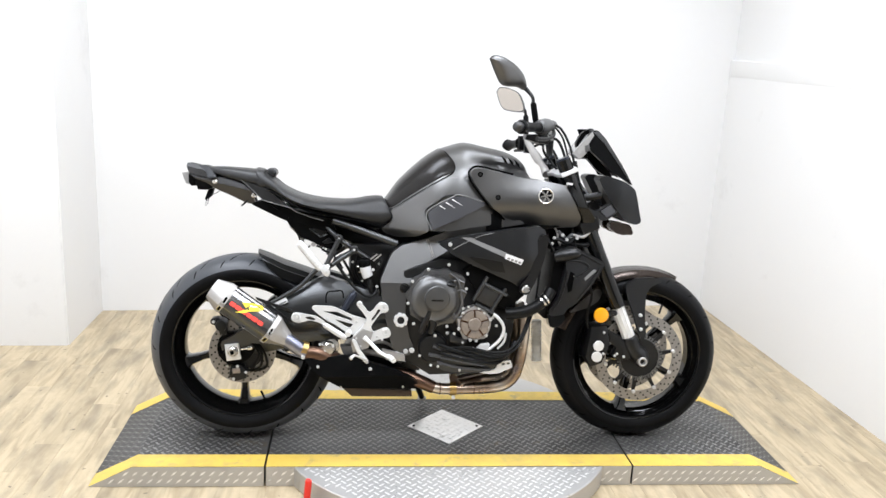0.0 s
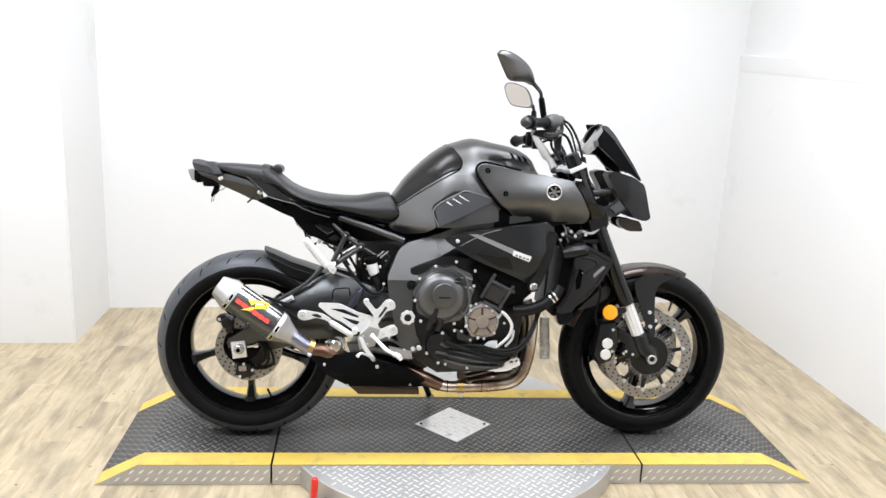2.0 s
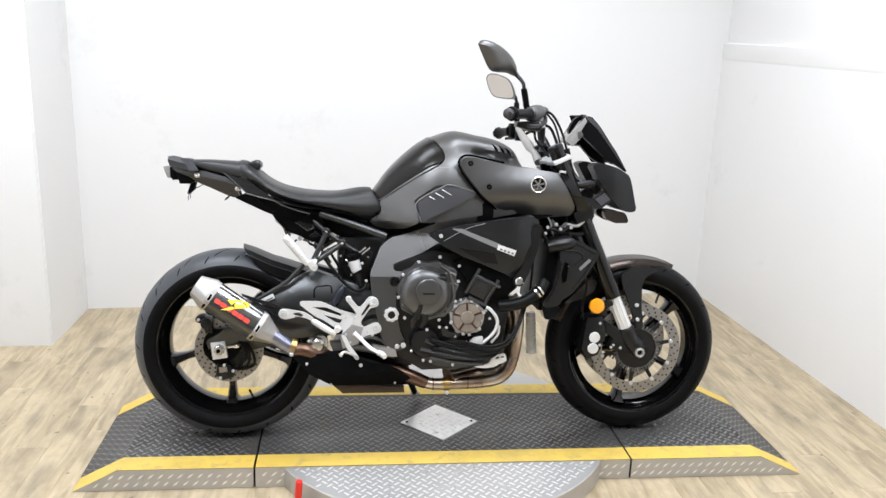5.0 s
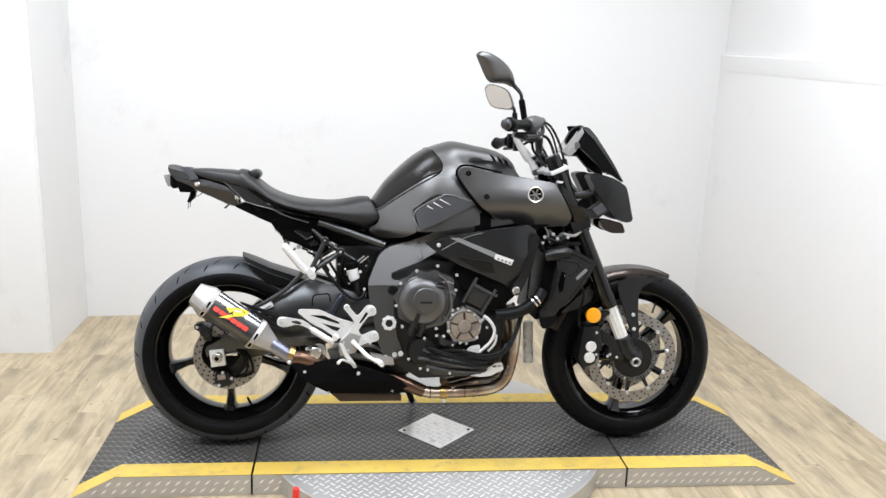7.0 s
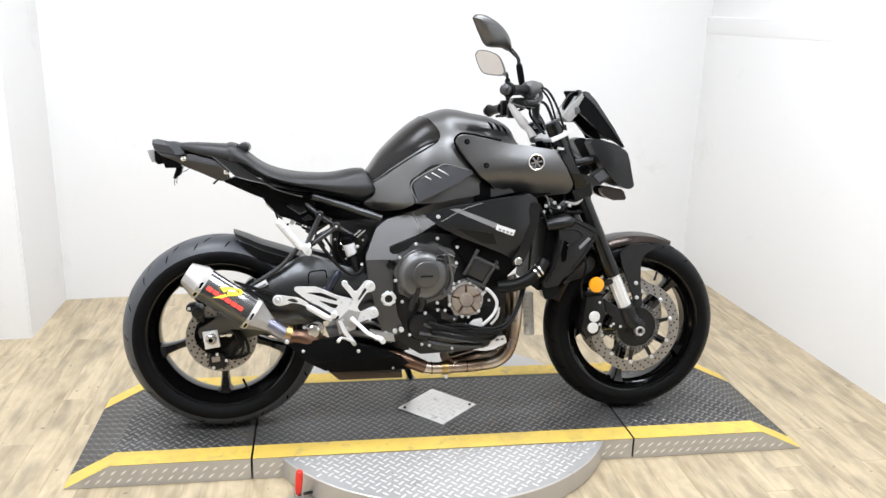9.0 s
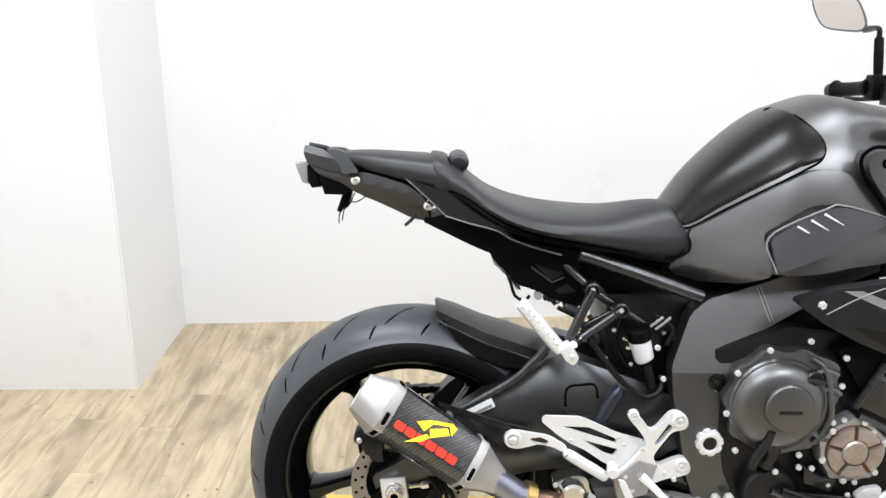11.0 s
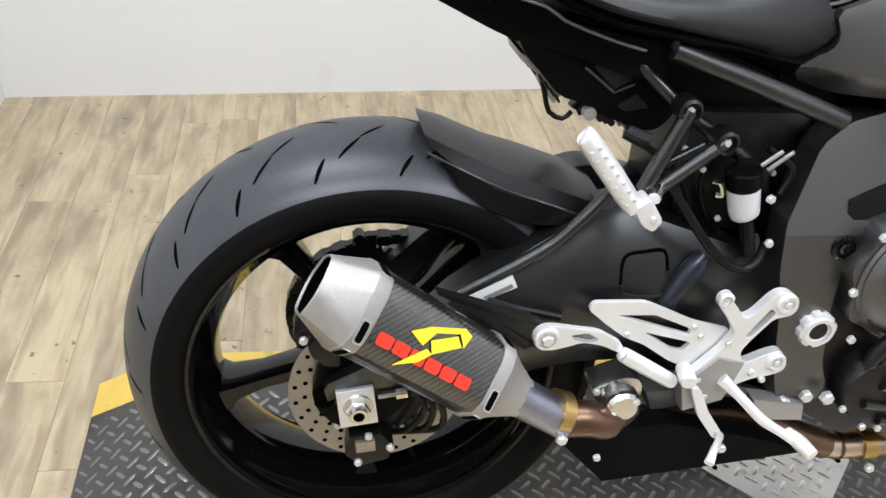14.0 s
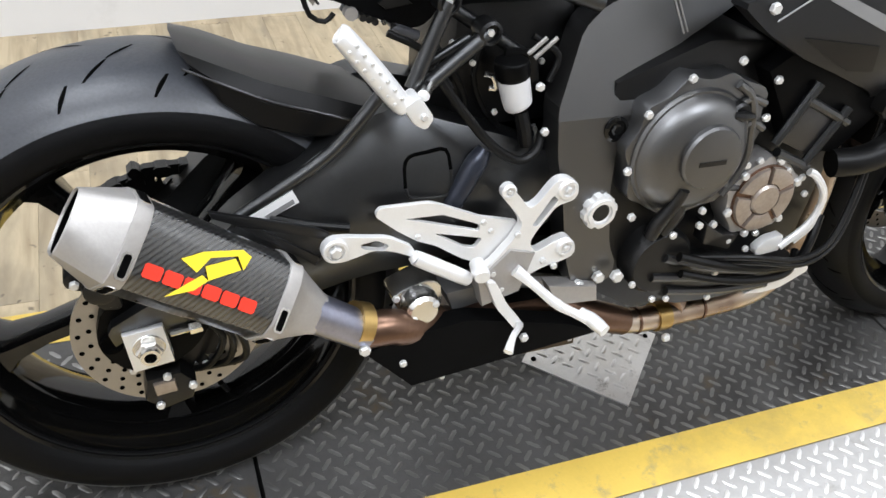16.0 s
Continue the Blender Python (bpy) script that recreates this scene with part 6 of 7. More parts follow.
for x, z in ((-0.365, 0.7), (-0.314, 0.6645)):
    bm = B()
    lathe(bm, [(0.004, -0.1), (0.0135, -0.1), (0.0135, -0.124), (0.01, -0.126), (0.0085, -0.12), (0.004, -0.12)], x, z, 20)
    finish("boss", bm, ENGINE, hanger, angle=40)
    bolt(hanger, x, -0.119, z, 0.9)
bm = B()
tube(bm, [(-0.492, -0.16, 0.688), (-0.488, -0.16, 0.684), (-0.4597, -0.158, 0.6505), (-0.4306, -0.155, 0.615), (-0.42, -0.154, 0.604)], [0.008, 0.0125, 0.0135, 0.013, 0.0115], 16, 4, 0.8)
peg = finish("passenger_peg", bm, ALU, hanger, "folded bright aluminium passenger peg")
for k in range(7):
    t = k / 6
    for off in (-0.005, 0.005):
        bolt(peg, -0.481 + 0.05 * t + off * 0.8, -0.17 + 0.005 * t, 0.675 - 0.06 * t + off * 0.6, 0.45, "grip_stud")
bm = B()
prism(bm, rounded([(-0.425, 0.606), (-0.407, 0.618), (-0.389, 0.592), (-0.398, 0.578), (-0.412, 0.586)], 0.003), -0.165, -0.135, 0.003)
mount = finish("peg_mount", bm, ALU, hanger)
bolt(mount, -0.402, -0.165, 0.595, 0.8)
bm = B()
tube(bm, [(-0.398, -0.15, 0.612), (-0.385, -0.13, 0.615)], 0.007, 10)
finish("peg_pin", bm, CHROME, hanger)

# rear mudguard over the tyre: two cheeks and a crowned top
hug_top = [(-0.632, 0.638), (-0.6, 0.626), (-0.545, 0.602), (-0.496, 0.587), (-0.44, 0.568), (-0.41, 0.558)]
hug_low = [(-0.613, 0.612), (-0.594, 0.587), (-0.557, 0.56), (-0.51, 0.545), (-0.46, 0.541), (-0.43, 0.54)]
bm = B()
rings = []
for (xt, zt), (xl, zl), half in zip(hug_top, hug_low, (0.055, 0.068, 0.075, 0.079, 0.08, 0.08)):
    outer = [(xl, -half, zl), (xt * 0.6 + xl * 0.4, -half * 0.99, zt * 0.6 + zl * 0.4), (xt, -half * 0.8, zt), (xt - 0.004, 0, zt + 0.008), (xt, half * 0.8, zt), (xt * 0.6 + xl * 0.4, half * 0.99, zt * 0.6 + zl * 0.4), (xl, half, zl)]
    rings.append(outer + [(x + 0.002, y * 0.95, z - 0.004) for x, y, z in reversed(outer)])
loft(bm, rings)
hug = finish("rear_mudguard", bm, HUGGER, bike, "short black rear hugger over the tyre", angle=25)
# lighter tube in place of the bright highlight on the fold
bm = B()
tube(bm, [(x + 0.002, -h * 0.99, z - 0.016) for (x, z), h in zip(hug_top, (0.055, 0.068, 0.075, 0.079, 0.08, 0.08))], 0.0015, 6)
finish("fold_line", bm, SWING, hug)

# brake fluid bottle, hoses, shock
bm = B()
tube(bm, [(-0.266, -0.115, 0.574), (-0.268, -0.115, 0.579), (-0.276, -0.115, 0.606), (-0.277, -0.115, 0.61)], [0.0155, 0.0175, 0.0185, 0.0175], 16, 3)
bottle = finish("fluid_bottle", bm, WHITE_PLASTIC, bike, "translucent white brake fluid bottle")
bm = B()
tube(bm, [(-0.277, -0.115, 0.609), (-0.278, -0.115, 0.613), (-0.2815, -0.115, 0.627), (-0.282, -0.115, 0.63)], [0.0185, 0.0205, 0.0205, 0.0185], 16, 3)
finish("cap", bm, PLASTIC, bottle, "black screw cap")
bm = B()
prism(bm, [(-0.284, 0.64), (-0.245, 0.634), (-0.236, 0.598), (-0.25, 0.592), (-0.262, 0.62), (-0.284, 0.624)], -0.104, -0.098, 0.0015)
finish("bottle_bracket", bm, HUGGER, bottle)
bolt(bottle, -0.25, -0.13, 0.602, 1.0)
bolt(bike, -0.236, -0.13, 0.545, 1.0)
for pts, r, m in (([(-0.259, -0.11, 0.633), (-0.2375, -0.11, 0.6507)], 0.0026, CASTING), ([(-0.25, -0.11, 0.6276), (-0.224, -0.11, 0.65)], 0.0026, CASTING), ([(-0.302, -0.09, 0.605), (-0.292, -0.092, 0.602), (-0.286, -0.092, 0.588), (-0.294, -0.09, 0.587)], 0.0035, CHROME),
                  ([(-0.273, -0.1, 0.488), (-0.26, -0.1, 0.48), (-0.261, -0.1, 0.466)], 0.004, BLUE_STEEL), ([(-0.271, -0.11, 0.478), (-0.242, -0.112, 0.471), (-0.216, -0.112, 0.478), (-0.202, -0.11, 0.495)], 0.005, HOSE), ([(-0.234, -0.1, 0.539), (-0.228, -0.1, 0.524), (-0.234, -0.1, 0.5)], 0.003, GREY_METAL),
                  ([(-0.36, -0.07, 0.64), (-0.34, -0.085, 0.61), (-0.32, -0.08, 0.575), (-0.31, -0.07, 0.54)], 0.0045, HOSE), ([(-0.3, -0.075, 0.64), (-0.31, -0.08, 0.6), (-0.295, -0.08, 0.56), (-0.27, -0.075, 0.53)], 0.004, HOSE)):
    bm = B()
    tube(bm, pts, r, 8)
    finish("line_clip" if m in (CASTING, CHROME) else "hose", bm, m, bike)
for x, z in ((-0.33, 0.5676), (-0.284, 0.557), (-0.207, 0.604), (-0.23, 0.616), (-0.318, 0.62), (-0.345, 0.645)):
    bolt(bike, x, -0.09, z, 0.75)
for pts, r in (([(-0.38, -0.12, 0.63), (-0.342, -0.13, 0.58), (-0.304, -0.135, 0.536), (-0.268, -0.135, 0.513), (-0.243, -0.13, 0.52), (-0.233, -0.12, 0.54)], 0.0055), ([(-0.262, -0.115, 0.565), (-0.257, -0.12, 0.545), (-0.252, -0.12, 0.525)], 0.009), ([(-0.42, -0.09, 0.66), (-0.38, -0.1, 0.64), (-0.35, -0.11, 0.6)], 0.004), ([(-0.25, -0.1, 0.65), (-0.22, -0.11, 0.63), (-0.23, -0.115, 0.6)], 0.004), ([(-0.56, -0.12, 0.47), (-0.52, -0.12, 0.455), (-0.47, -0.125, 0.445)], 0.006)):
    bm = B()
    tube(bm, pts, r, 10)
    finish("hose", bm, HOSE, bike)
bm = B()
tube(bm, [(-0.30, -0.05, 0.41), (-0.245, -0.05, 0.50)], 0.032, 20)
shock = finish("shock_absorber", bm, BLUE_STEEL, bike, "dark blue rear shock body")
bm = B()
for k in range(7):
    t = k / 6
    tube(bm, [(-0.29 + 0.05 * t, -0.02, 0.39 + 0.09 * t), (-0.288 + 0.05 * t, -0.02, 0.394 + 0.09 * t)], 0.042, 20)
finish("spring", bm, BLUE_STEEL, shock)
bm = B()
box(bm, -0.33, -0.17, -0.06, 0.1, 0.52, 0.68, 0.02)
finish("linkage_block", bm, ENGINE, bike)

# seat and tail meshes are sheared to the far side towards the rear, to fit the camera's view
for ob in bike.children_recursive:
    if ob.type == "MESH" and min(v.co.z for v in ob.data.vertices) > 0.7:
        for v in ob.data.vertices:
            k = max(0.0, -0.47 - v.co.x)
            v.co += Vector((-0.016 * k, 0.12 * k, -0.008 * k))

# ---- motorcycle: rearset, front end ----


def strip(bm, pts, width, y0, y1, ends=True):
    """A flat bar with round ends along points (x, z)."""
    for (x0, z0), (x1, z1) in zip(pts, pts[1:]):
        a = math.atan2(z1 - z0, x1 - x0)
        out = []
        for k in range(7):
            t = a + math.pi / 2 + math.pi * k / 6
            out.append((x0 + width / 2 * math.cos(t), z0 + width / 2 * math.sin(t)))
        for k in range(7):
            t = a - math.pi / 2 + math.pi * k / 6
            out.append((x1 + width / 2 * math.cos(t), z1 + width / 2 * math.sin(t)))
        prism(bm, out, y0, y1, 0.0012)
    return bm


rearset = new("rearset")
rearset.parent = bike
tagged(rearset, "machined bright aluminium rearset footrest assembly")
bm = B()
cutplate(bm, rounded([(-0.448, 0.472), (-0.443, 0.482), (-0.382, 0.481), (-0.366, 0.475), (-0.316, 0.452), (-0.265, 0.438), (-0.273, 0.41), (-0.292, 0.388), (-0.316, 0.386), (-0.338, 0.397), (-0.371, 0.42), (-0.396, 0.431), (-0.421, 0.449)], 0.003),
         [rounded([(-0.412, 0.463), (-0.365, 0.462), (-0.316, 0.441), (-0.316, 0.432)], 0.002), rounded([(-0.374, 0.438), (-0.311, 0.421), (-0.32, 0.409), (-0.335, 0.413)], 0.002)], -0.151, -0.145, 0.0008)
guard_plate = finish("heel_guard", bm, ALU, rearset, "slotted bright heel guard plate", angle=25)
for x, z in ((-0.312, 0.444), (-0.301, 0.43), (-0.395, 0.437)):
    bolt(guard_plate, x, -0.151, z, 0.7)
bm = B()
cutplate(bm, rounded([(-0.307, 0.365), (-0.313, 0.383), (-0.3, 0.394), (-0.278, 0.42), (-0.266, 0.442), (-0.278, 0.46), (-0.3, 0.486), (-0.289, 0.494), (-0.276, 0.483), (-0.261, 0.463), (-0.25, 0.469), (-0.233, 0.492), (-0.224, 0.499), (-0.208, 0.497), (-0.196, 0.483), (-0.198, 0.468), (-0.211, 0.464), (-0.223, 0.462), (-0.245, 0.431), (-0.254, 0.414), (-0.244, 0.398), (-0.214, 0.412), (-0.199, 0.415), (-0.187, 0.4), (-0.187, 0.385), (-0.201, 0.379), (-0.228, 0.374), (-0.269, 0.356), (-0.281, 0.34), (-0.295, 0.343)], 0.004),
         [rounded([(-0.254, 0.438), (-0.247, 0.436), (-0.222, 0.47), (-0.23, 0.477)], 0.002), rounded([(-0.273, 0.382), (-0.282, 0.365), (-0.257, 0.379), (-0.262, 0.389)], 0.002)], -0.166, -0.153)
plate = finish("hanger_plate", bm, ALU, rearset, "machined bright hanger plate with cut windows", angle=25)
for x, z, r, y in ((-0.2125, 0.4833, 0.0135, -0.169), (-0.203, 0.4, 0.0125, -0.17), (-0.292, 0.492, 0.0095, -0.17)):
    bm = B()
    lathe(bm, [(0.0, y + 0.01), (r, y + 0.01), (r, y + 0.001), (r - 0.002, y - 0.001), (r * 0.62, y - 0.001), (r * 0.58, y + 0.002), (0.0, y + 0.002)], x, z, 28, closed=False)
    boss = finish("boss", bm, ALU, plate, angle=35)
    bolt(boss, x, y + 0.002, z, 0.85 if r > 0.01 else 0.6)
for x, z in ((-0.3, 0.378), (-0.286, 0.352), (-0.273, 0.43), (-0.232, 0.385), (-0.215, 0.374)):
    bolt(plate, x, -0.166, z, 0.85)
bm = B()
cutplate(bm, rounded([(-0.509, 0.438), (-0.5095, 0.451), (-0.503, 0.459), (-0.489, 0.459), (-0.459, 0.4535), (-0.434, 0.4495), (-0.402, 0.43), (-0.401, 0.416), (-0.426, 0.429), (-0.452, 0.4355), (-0.466, 0.4305), (-0.491, 0.4245), (-0.502, 0.428)], 0.005), [rounded([(-0.468, 0.445), (-0.449, 0.448), (-0.433, 0.439), (-0.44, 0.432), (-0.465, 0.439)], 0.002)], -0.163, -0.155)
link_arm = finish("can_hanger", bm, ALU, rearset, "slotted aluminium silencer hanger", angle=25)
bm = B()
lathe(bm, [(0.0, -0.156), (0.015, -0.156), (0.015, -0.167), (0.0135, -0.169), (0.0105, -0.169), (0.0098, -0.1655), (0.0, -0.1655)], -0.4972, 0.4439, 32, closed=False)
finish("boss", bm, ALU, link_arm, angle=35)
bolt(link_arm, -0.4972, -0.1655, 0.4439, 1.4)
bm = B()
tube(bm, [(-0.404, -0.168, 0.4205), (-0.398, -0.168, 0.417), (-0.342, -0.17, 0.383), (-0.334, -0.17, 0.378)], [0.007, 0.0095, 0.0095, 0.008], 14)
finish("brake_cylinder", bm, ALU, rearset, "bright brake pump body")
bm = B()
prism(bm, rounded([(-0.316, 0.379), (-0.302, 0.376), (-0.284, 0.341), (-0.258, 0.306), (-0.26, 0.296), (-0.268, 0.297), (-0.297, 0.335)], 0.003), -0.185, -0.175, 0.0015)
toe = finish("toe_lever", bm, ALU, rearset, angle=30)
bm = B()
tube(bm, [(-0.262, -0.18, 0.3), (-0.27, -0.2, 0.315), (-0.304, -0.245, 0.34), (-0.3175, -0.262, 0.334)], [0.0045, 0.0045, 0.0042, 0.0058], 10)
finish("toe_peg", bm, ALU, toe)
bm = B()
tube(bm, [(-0.2733, -0.175, 0.3835), (-0.252, -0.188, 0.366), (-0.2254, -0.205, 0.3434), (-0.205, -0.218, 0.334), (-0.1871, -0.232, 0.3287)], [0.0085, 0.0065, 0.007, 0.006, 0.0085], 12, 4, 0.8)
pedal = finish("brake_pedal", bm, ALU, rearset, "bright brake pedal")
bm = B()
tube(bm, [(-0.196, -0.215, 0.333), (-0.187, -0.232, 0.329), (-0.18, -0.252, 0.326)], [0.006, 0.0095, 0.008], 12)
finish("pedal_tip", bm, ALU, pedal)
bm = B()
tube(bm, [(-0.325, -0.17, 0.4), (-0.327, -0.19, 0.398), (-0.328, -0.197, 0.397)], [0.009, 0.0105, 0.009], 14)
finish("foot_peg", bm, ALU, rearset, "knurled foot peg root")
bm = B()
tube(bm, [(-0.345, -0.125, 0.455), (-0.318, -0.122, 0.505), (-0.305, -0.12, 0.525)], [0.012, 0.0135, 0.009], 14)
finish("master_cylinder", bm, BLUE_STEEL, rearset)
bm = B()
prism(bm, [(-0.31, 0.33), (-0.26, 0.345), (-0.245, 0.40), (-0.28, 0.41), (-0.32, 0.37)], -0.17, -0.14, 0.004)
finish("lower_casting", bm, CASTING, rearset, "cast aluminium bracket")
bm = B()
prism(bm, [(-0.215, 0.34), (-0.14, 0.325), (-0.135, 0.3), (-0.2, 0.305)], -0.165, -0.14, 0.004)
finish("lower_casting", bm, CASTING, rearset, "cast aluminium bracket")

# fork, mudguard, brakes
fork = new("front_fork")
fork.parent = bike
tagged(fork, "black upside-down front fork")
FT, FB = Vector((0.375, 0, 0.985)), Vector((0.667, 0, 0.335))
fd = (FB - FT).normalized()
for s in (-1, 1):
    yv = Vector((0, s * 0.105, 0))
    bm = B()
    tube(bm, [FT + yv, FT + yv + fd * 0.40, FT + yv + fd * 0.52, FT + yv + fd * 0.545], [0.0255, 0.0265, 0.028, 0.027], 20, 3)
    leg = finish("outer_tube", bm, GLOSS, fork)
    bm = B()
    tube(bm, [FT + yv + fd * 0.545, FT + yv + fd * 0.665], 0.0205, 20)
    for k in range(5):
        a = radians(180 + 36 * k) if s < 0 else radians(36 * k)
        off = Vector((fd.z * -1, 0, fd.x)) * math.cos(a) * 0.0205 + Vector((0, 1, 0)) * math.sin(a) * 0.0205
        tube(bm, [FT + yv + fd * 0.547 + off, FT + yv + fd * 0.663 + off], 0.0026, 6)
    finish("slider", bm, ALU, leg, "bright ribbed fork slider")
    bm = B()
    tube(bm, [FT + yv + fd * 0.66, FT + yv + fd * 0.672, FT + yv + fd * 0.715, (0.69, s * 0.106, 0.315), (0.7, s * 0.106, 0.285)], [0.024, 0.0285, 0.028, 0.03, 0.022], 18, 3)
    finish("fork_foot", bm, ENGINE, leg)
    bm = B()
    tube(bm, [FT + yv - fd * 0.006, FT + yv - fd * 0.0], 0.024, 20)
    finish("top_cap", bm, BLUE_STEEL, leg)
bm = B()
lathe(bm, [(0.008, -0.09), (0.0165, -0.09), (0.0165, -0.14), (0.0135, -0.142), (0.0095, -0.14), (0.008, -0.12)], 0.69, 0.3, 24)
finish("axle_end", bm, CASTING, fork, "hollow front axle end", angle=40)
bm = B()
tube(bm, [(0.69, -0.1, 0.3), (0.69, 0.13, 0.3)], 0.011, 16)
finish("axle", bm, CHROME, fork)
for t, thick, mat in ((0.045, 0.007, ALU), (0.24, 0.02, ENGINE)):
    c = FT + fd * t
    bm = B()
    prism(bm, [(-0.03, -0.14), (0.03, -0.14), (0.035, -0.05), (0.025, 0.05), (0.035, 0.05), (0.03, 0.14), (-0.03, 0.14), (-0.045, 0)], -thick, thick, 0.004)
    rot = Matrix.Translation(c) @ fd.to_track_quat("Y", "Z").to_matrix().to_4x4()
    side_axis = rot.to_3x3() @ Vector((1, 0, 0))
    spin = 0 if abs(side_axis.y) < 0.5 else 90
    bm.transform(rot @ pose(0, 0, 0, 0, spin, 0))
    finish("fork_clamp", bm, mat, fork, "bare aluminium top clamp" if t < 0.1 else "")

bm = B()
rings = []
for s in range(15):
    t = s / 14
    a = radians(62.5 + 99 * t)
    tip = max(0.0, 1 - t * 3.6) ** 1.25
    tail_end = max(0.0, (t - 0.8) * 5)
    half = 0.064 - 0.057 * tip - 0.012 * tail_end
    r = 0.307 + 0.004 * math.sin(math.pi * t) + 0.002 * tip
    cx, cz, ox, oz = FW[0] + r * math.cos(a), FW[1] + r * math.sin(a), math.cos(a), math.sin(a)
    skirt = 0.026 - 0.02 * tip
    prof = [(-1, -skirt), (-0.98, -0.014), (-0.8, 0.0), (0, 0.008), (0.8, 0.0), (0.98, -0.014), (1, -skirt)]
    ring = [(cx + ox * d, y * half, cz + oz * d) for y, d in prof]
    ring += [(cx + ox * (d - 0.003), y * half * 0.96, cz + oz * (d - 0.003)) for y, d in reversed(prof)]
    rings.append(ring)
loft(bm, rings)
guard = finish("front_mudguard", bm, BROWN_GLOSS, bike, "glossy brown-black front mudguard", angle=40)
both("mudguard_leg", [(0.63, 0.56), (0.675, 0.585), (0.73, 0.588), (0.765, 0.574), (0.722, 0.553), (0.707, 0.527), (0.706, 0.456), (0.714, 0.385), (0.706, 0.365), (0.692, 0.375), (0.662, 0.465), (0.64, 0.515)], flat(-0.08, 0, 0.06, 0, 0.55), SHROUD, 0.012, parent=guard)
for x, z in ((0.688, 0.455), (0.693, 0.405)):
    bolt(guard, x, -0.088, z, 1.3)
both("mudguard_flap", [(0.438, 0.452), (0.468, 0.483), (0.533, 0.543), (0.555, 0.533), (0.546, 0.5), (0.506, 0.472)], flat(-0.064), SATIN_GREY, 0.01, parent=guard)

for s in (1, -1):
    bm = B()
    prism(bm, [(0.505, 0.42), (0.56, 0.425), (0.575, 0.36), (0.55, 0.29), (0.51, 0.275), (0.49, 0.31)], s * -0.125, s * -0.045, 0.008)
    body = finish("front_caliper", bm, ENGINE, fork, "black radial front brake caliper")
    bm = B()
    prism(bm, [(0.565, 0.41), (0.61, 0.385), (0.66, 0.335), (0.65, 0.3), (0.61, 0.3), (0.585, 0.315), (0.6, 0.345), (0.575, 0.365)], s * -0.118, s * -0.09, 0.005)
    finish("caliper_arm", bm, ENGINE, body)
    for x, z in ((0.533, 0.352), (0.529, 0.314)):
        bm = B()
        disc(bm, x, z, 0.0185, s * -0.12, s * -0.131, 32, 0.002)
        finish("piston_cap", bm, ALU, body, "bright round piston cap")
    if s > 0:
        for x, z in ((0.552, 0.325), (0.55, 0.4), (0.6, 0.325), (0.592, 0.318), (0.625, 0.315)):
            bolt(body, x, -0.125, z, 0.9)
    bm = B()
    tube(bm, [(0.5, s * -0.1, 0.41), (0.49, s * -0.11, 0.46), (0.5, s * -0.12, 0.53), (0.47, s * -0.13, 0.6), (0.43, s * -0.12, 0.7), (0.42, s * -0.1, 0.78)], 0.0045, 8)
    finish("brake_hose", bm, HOSE, body)
bm = B()
lathe(bm, [(0.0, -0.135), (0.024, -0.135), (0.0262, -0.138), (0.0262, -0.143), (0.024, -0.147), (0.012, -0.149), (0.0, -0.1495)], 0.531, 0.463, 40, closed=False)
refl = finish("reflector", bm, AMBER, fork, "round amber reflector", angle=50)
bm = B()
strip(bm, [(0.531, 0.463), (0.58, 0.47)], 0.02, -0.136, -0.132)
finish("reflector_stay", bm, ENGINE, refl)

# radiator with side shrouds
rad = new("radiator_unit")
rad.parent = bike
tagged(rad, "black radiator with plastic side shrouds")
bm = B()
prism(bm, [(0.36, 0.69), (0.43, 0.69), (0.385, 0.45), (0.33, 0.45)], -0.15, 0.15, 0.004)
finish("core", bm, PLASTIC, rad)
bm = B()
panel(bm, [(0.385, 0.689), (0.417, 0.699), (0.47, 0.675), (0.521, 0.649), (0.505, 0.615), (0.472, 0.565), (0.429, 0.509), (0.4, 0.49), (0.392, 0.47), (0.345, 0.462), (0.337, 0.48), (0.369, 0.527), (0.389, 0.623)], flat(-0.178, -0.05, 0, 0.43, 0.58, 0.012, 0.05, 0.06), 0.05)
shroud = finish("shroud", bm, SHROUD, rad, "black plastic radiator shroud")
mirrored(shroud)
bm = B()
prism(bm, [(0.483, 0.628), (0.49, 0.622), (0.443, 0.578), (0.436, 0.586)], -0.188, -0.175)
finish("light_slot", bm, GREY_INK, shroud)
bm = B()
prism(bm, [(0.393, 0.575), (0.403, 0.618), (0.416, 0.612), (0.41, 0.555), (0.398, 0.548)], -0.19, -0.175, 0.003)
finish("grille_slot", bm, VOID, shroud)
bolt(shroud, 0.41, -0.185, 0.605, 0.9)
bm = B()
panel(bm, [(0.335, 0.475), (0.39, 0.476), (0.4, 0.455), (0.385, 0.43), (0.35, 0.42), (0.34, 0.45)], flat(-0.165), 0.04)
finish("shroud_foot", bm, GLOSS, rad)
bm = B()
tube(bm, [(0.352, -0.165, 0.664), (0.375, -0.17, 0.67), (0.42, -0.17, 0.677), (0.435, -0.165, 0.678)], [0.018, 0.021, 0.02, 0.012], 14)
finish("horn_body", bm, ENGINE, rad)
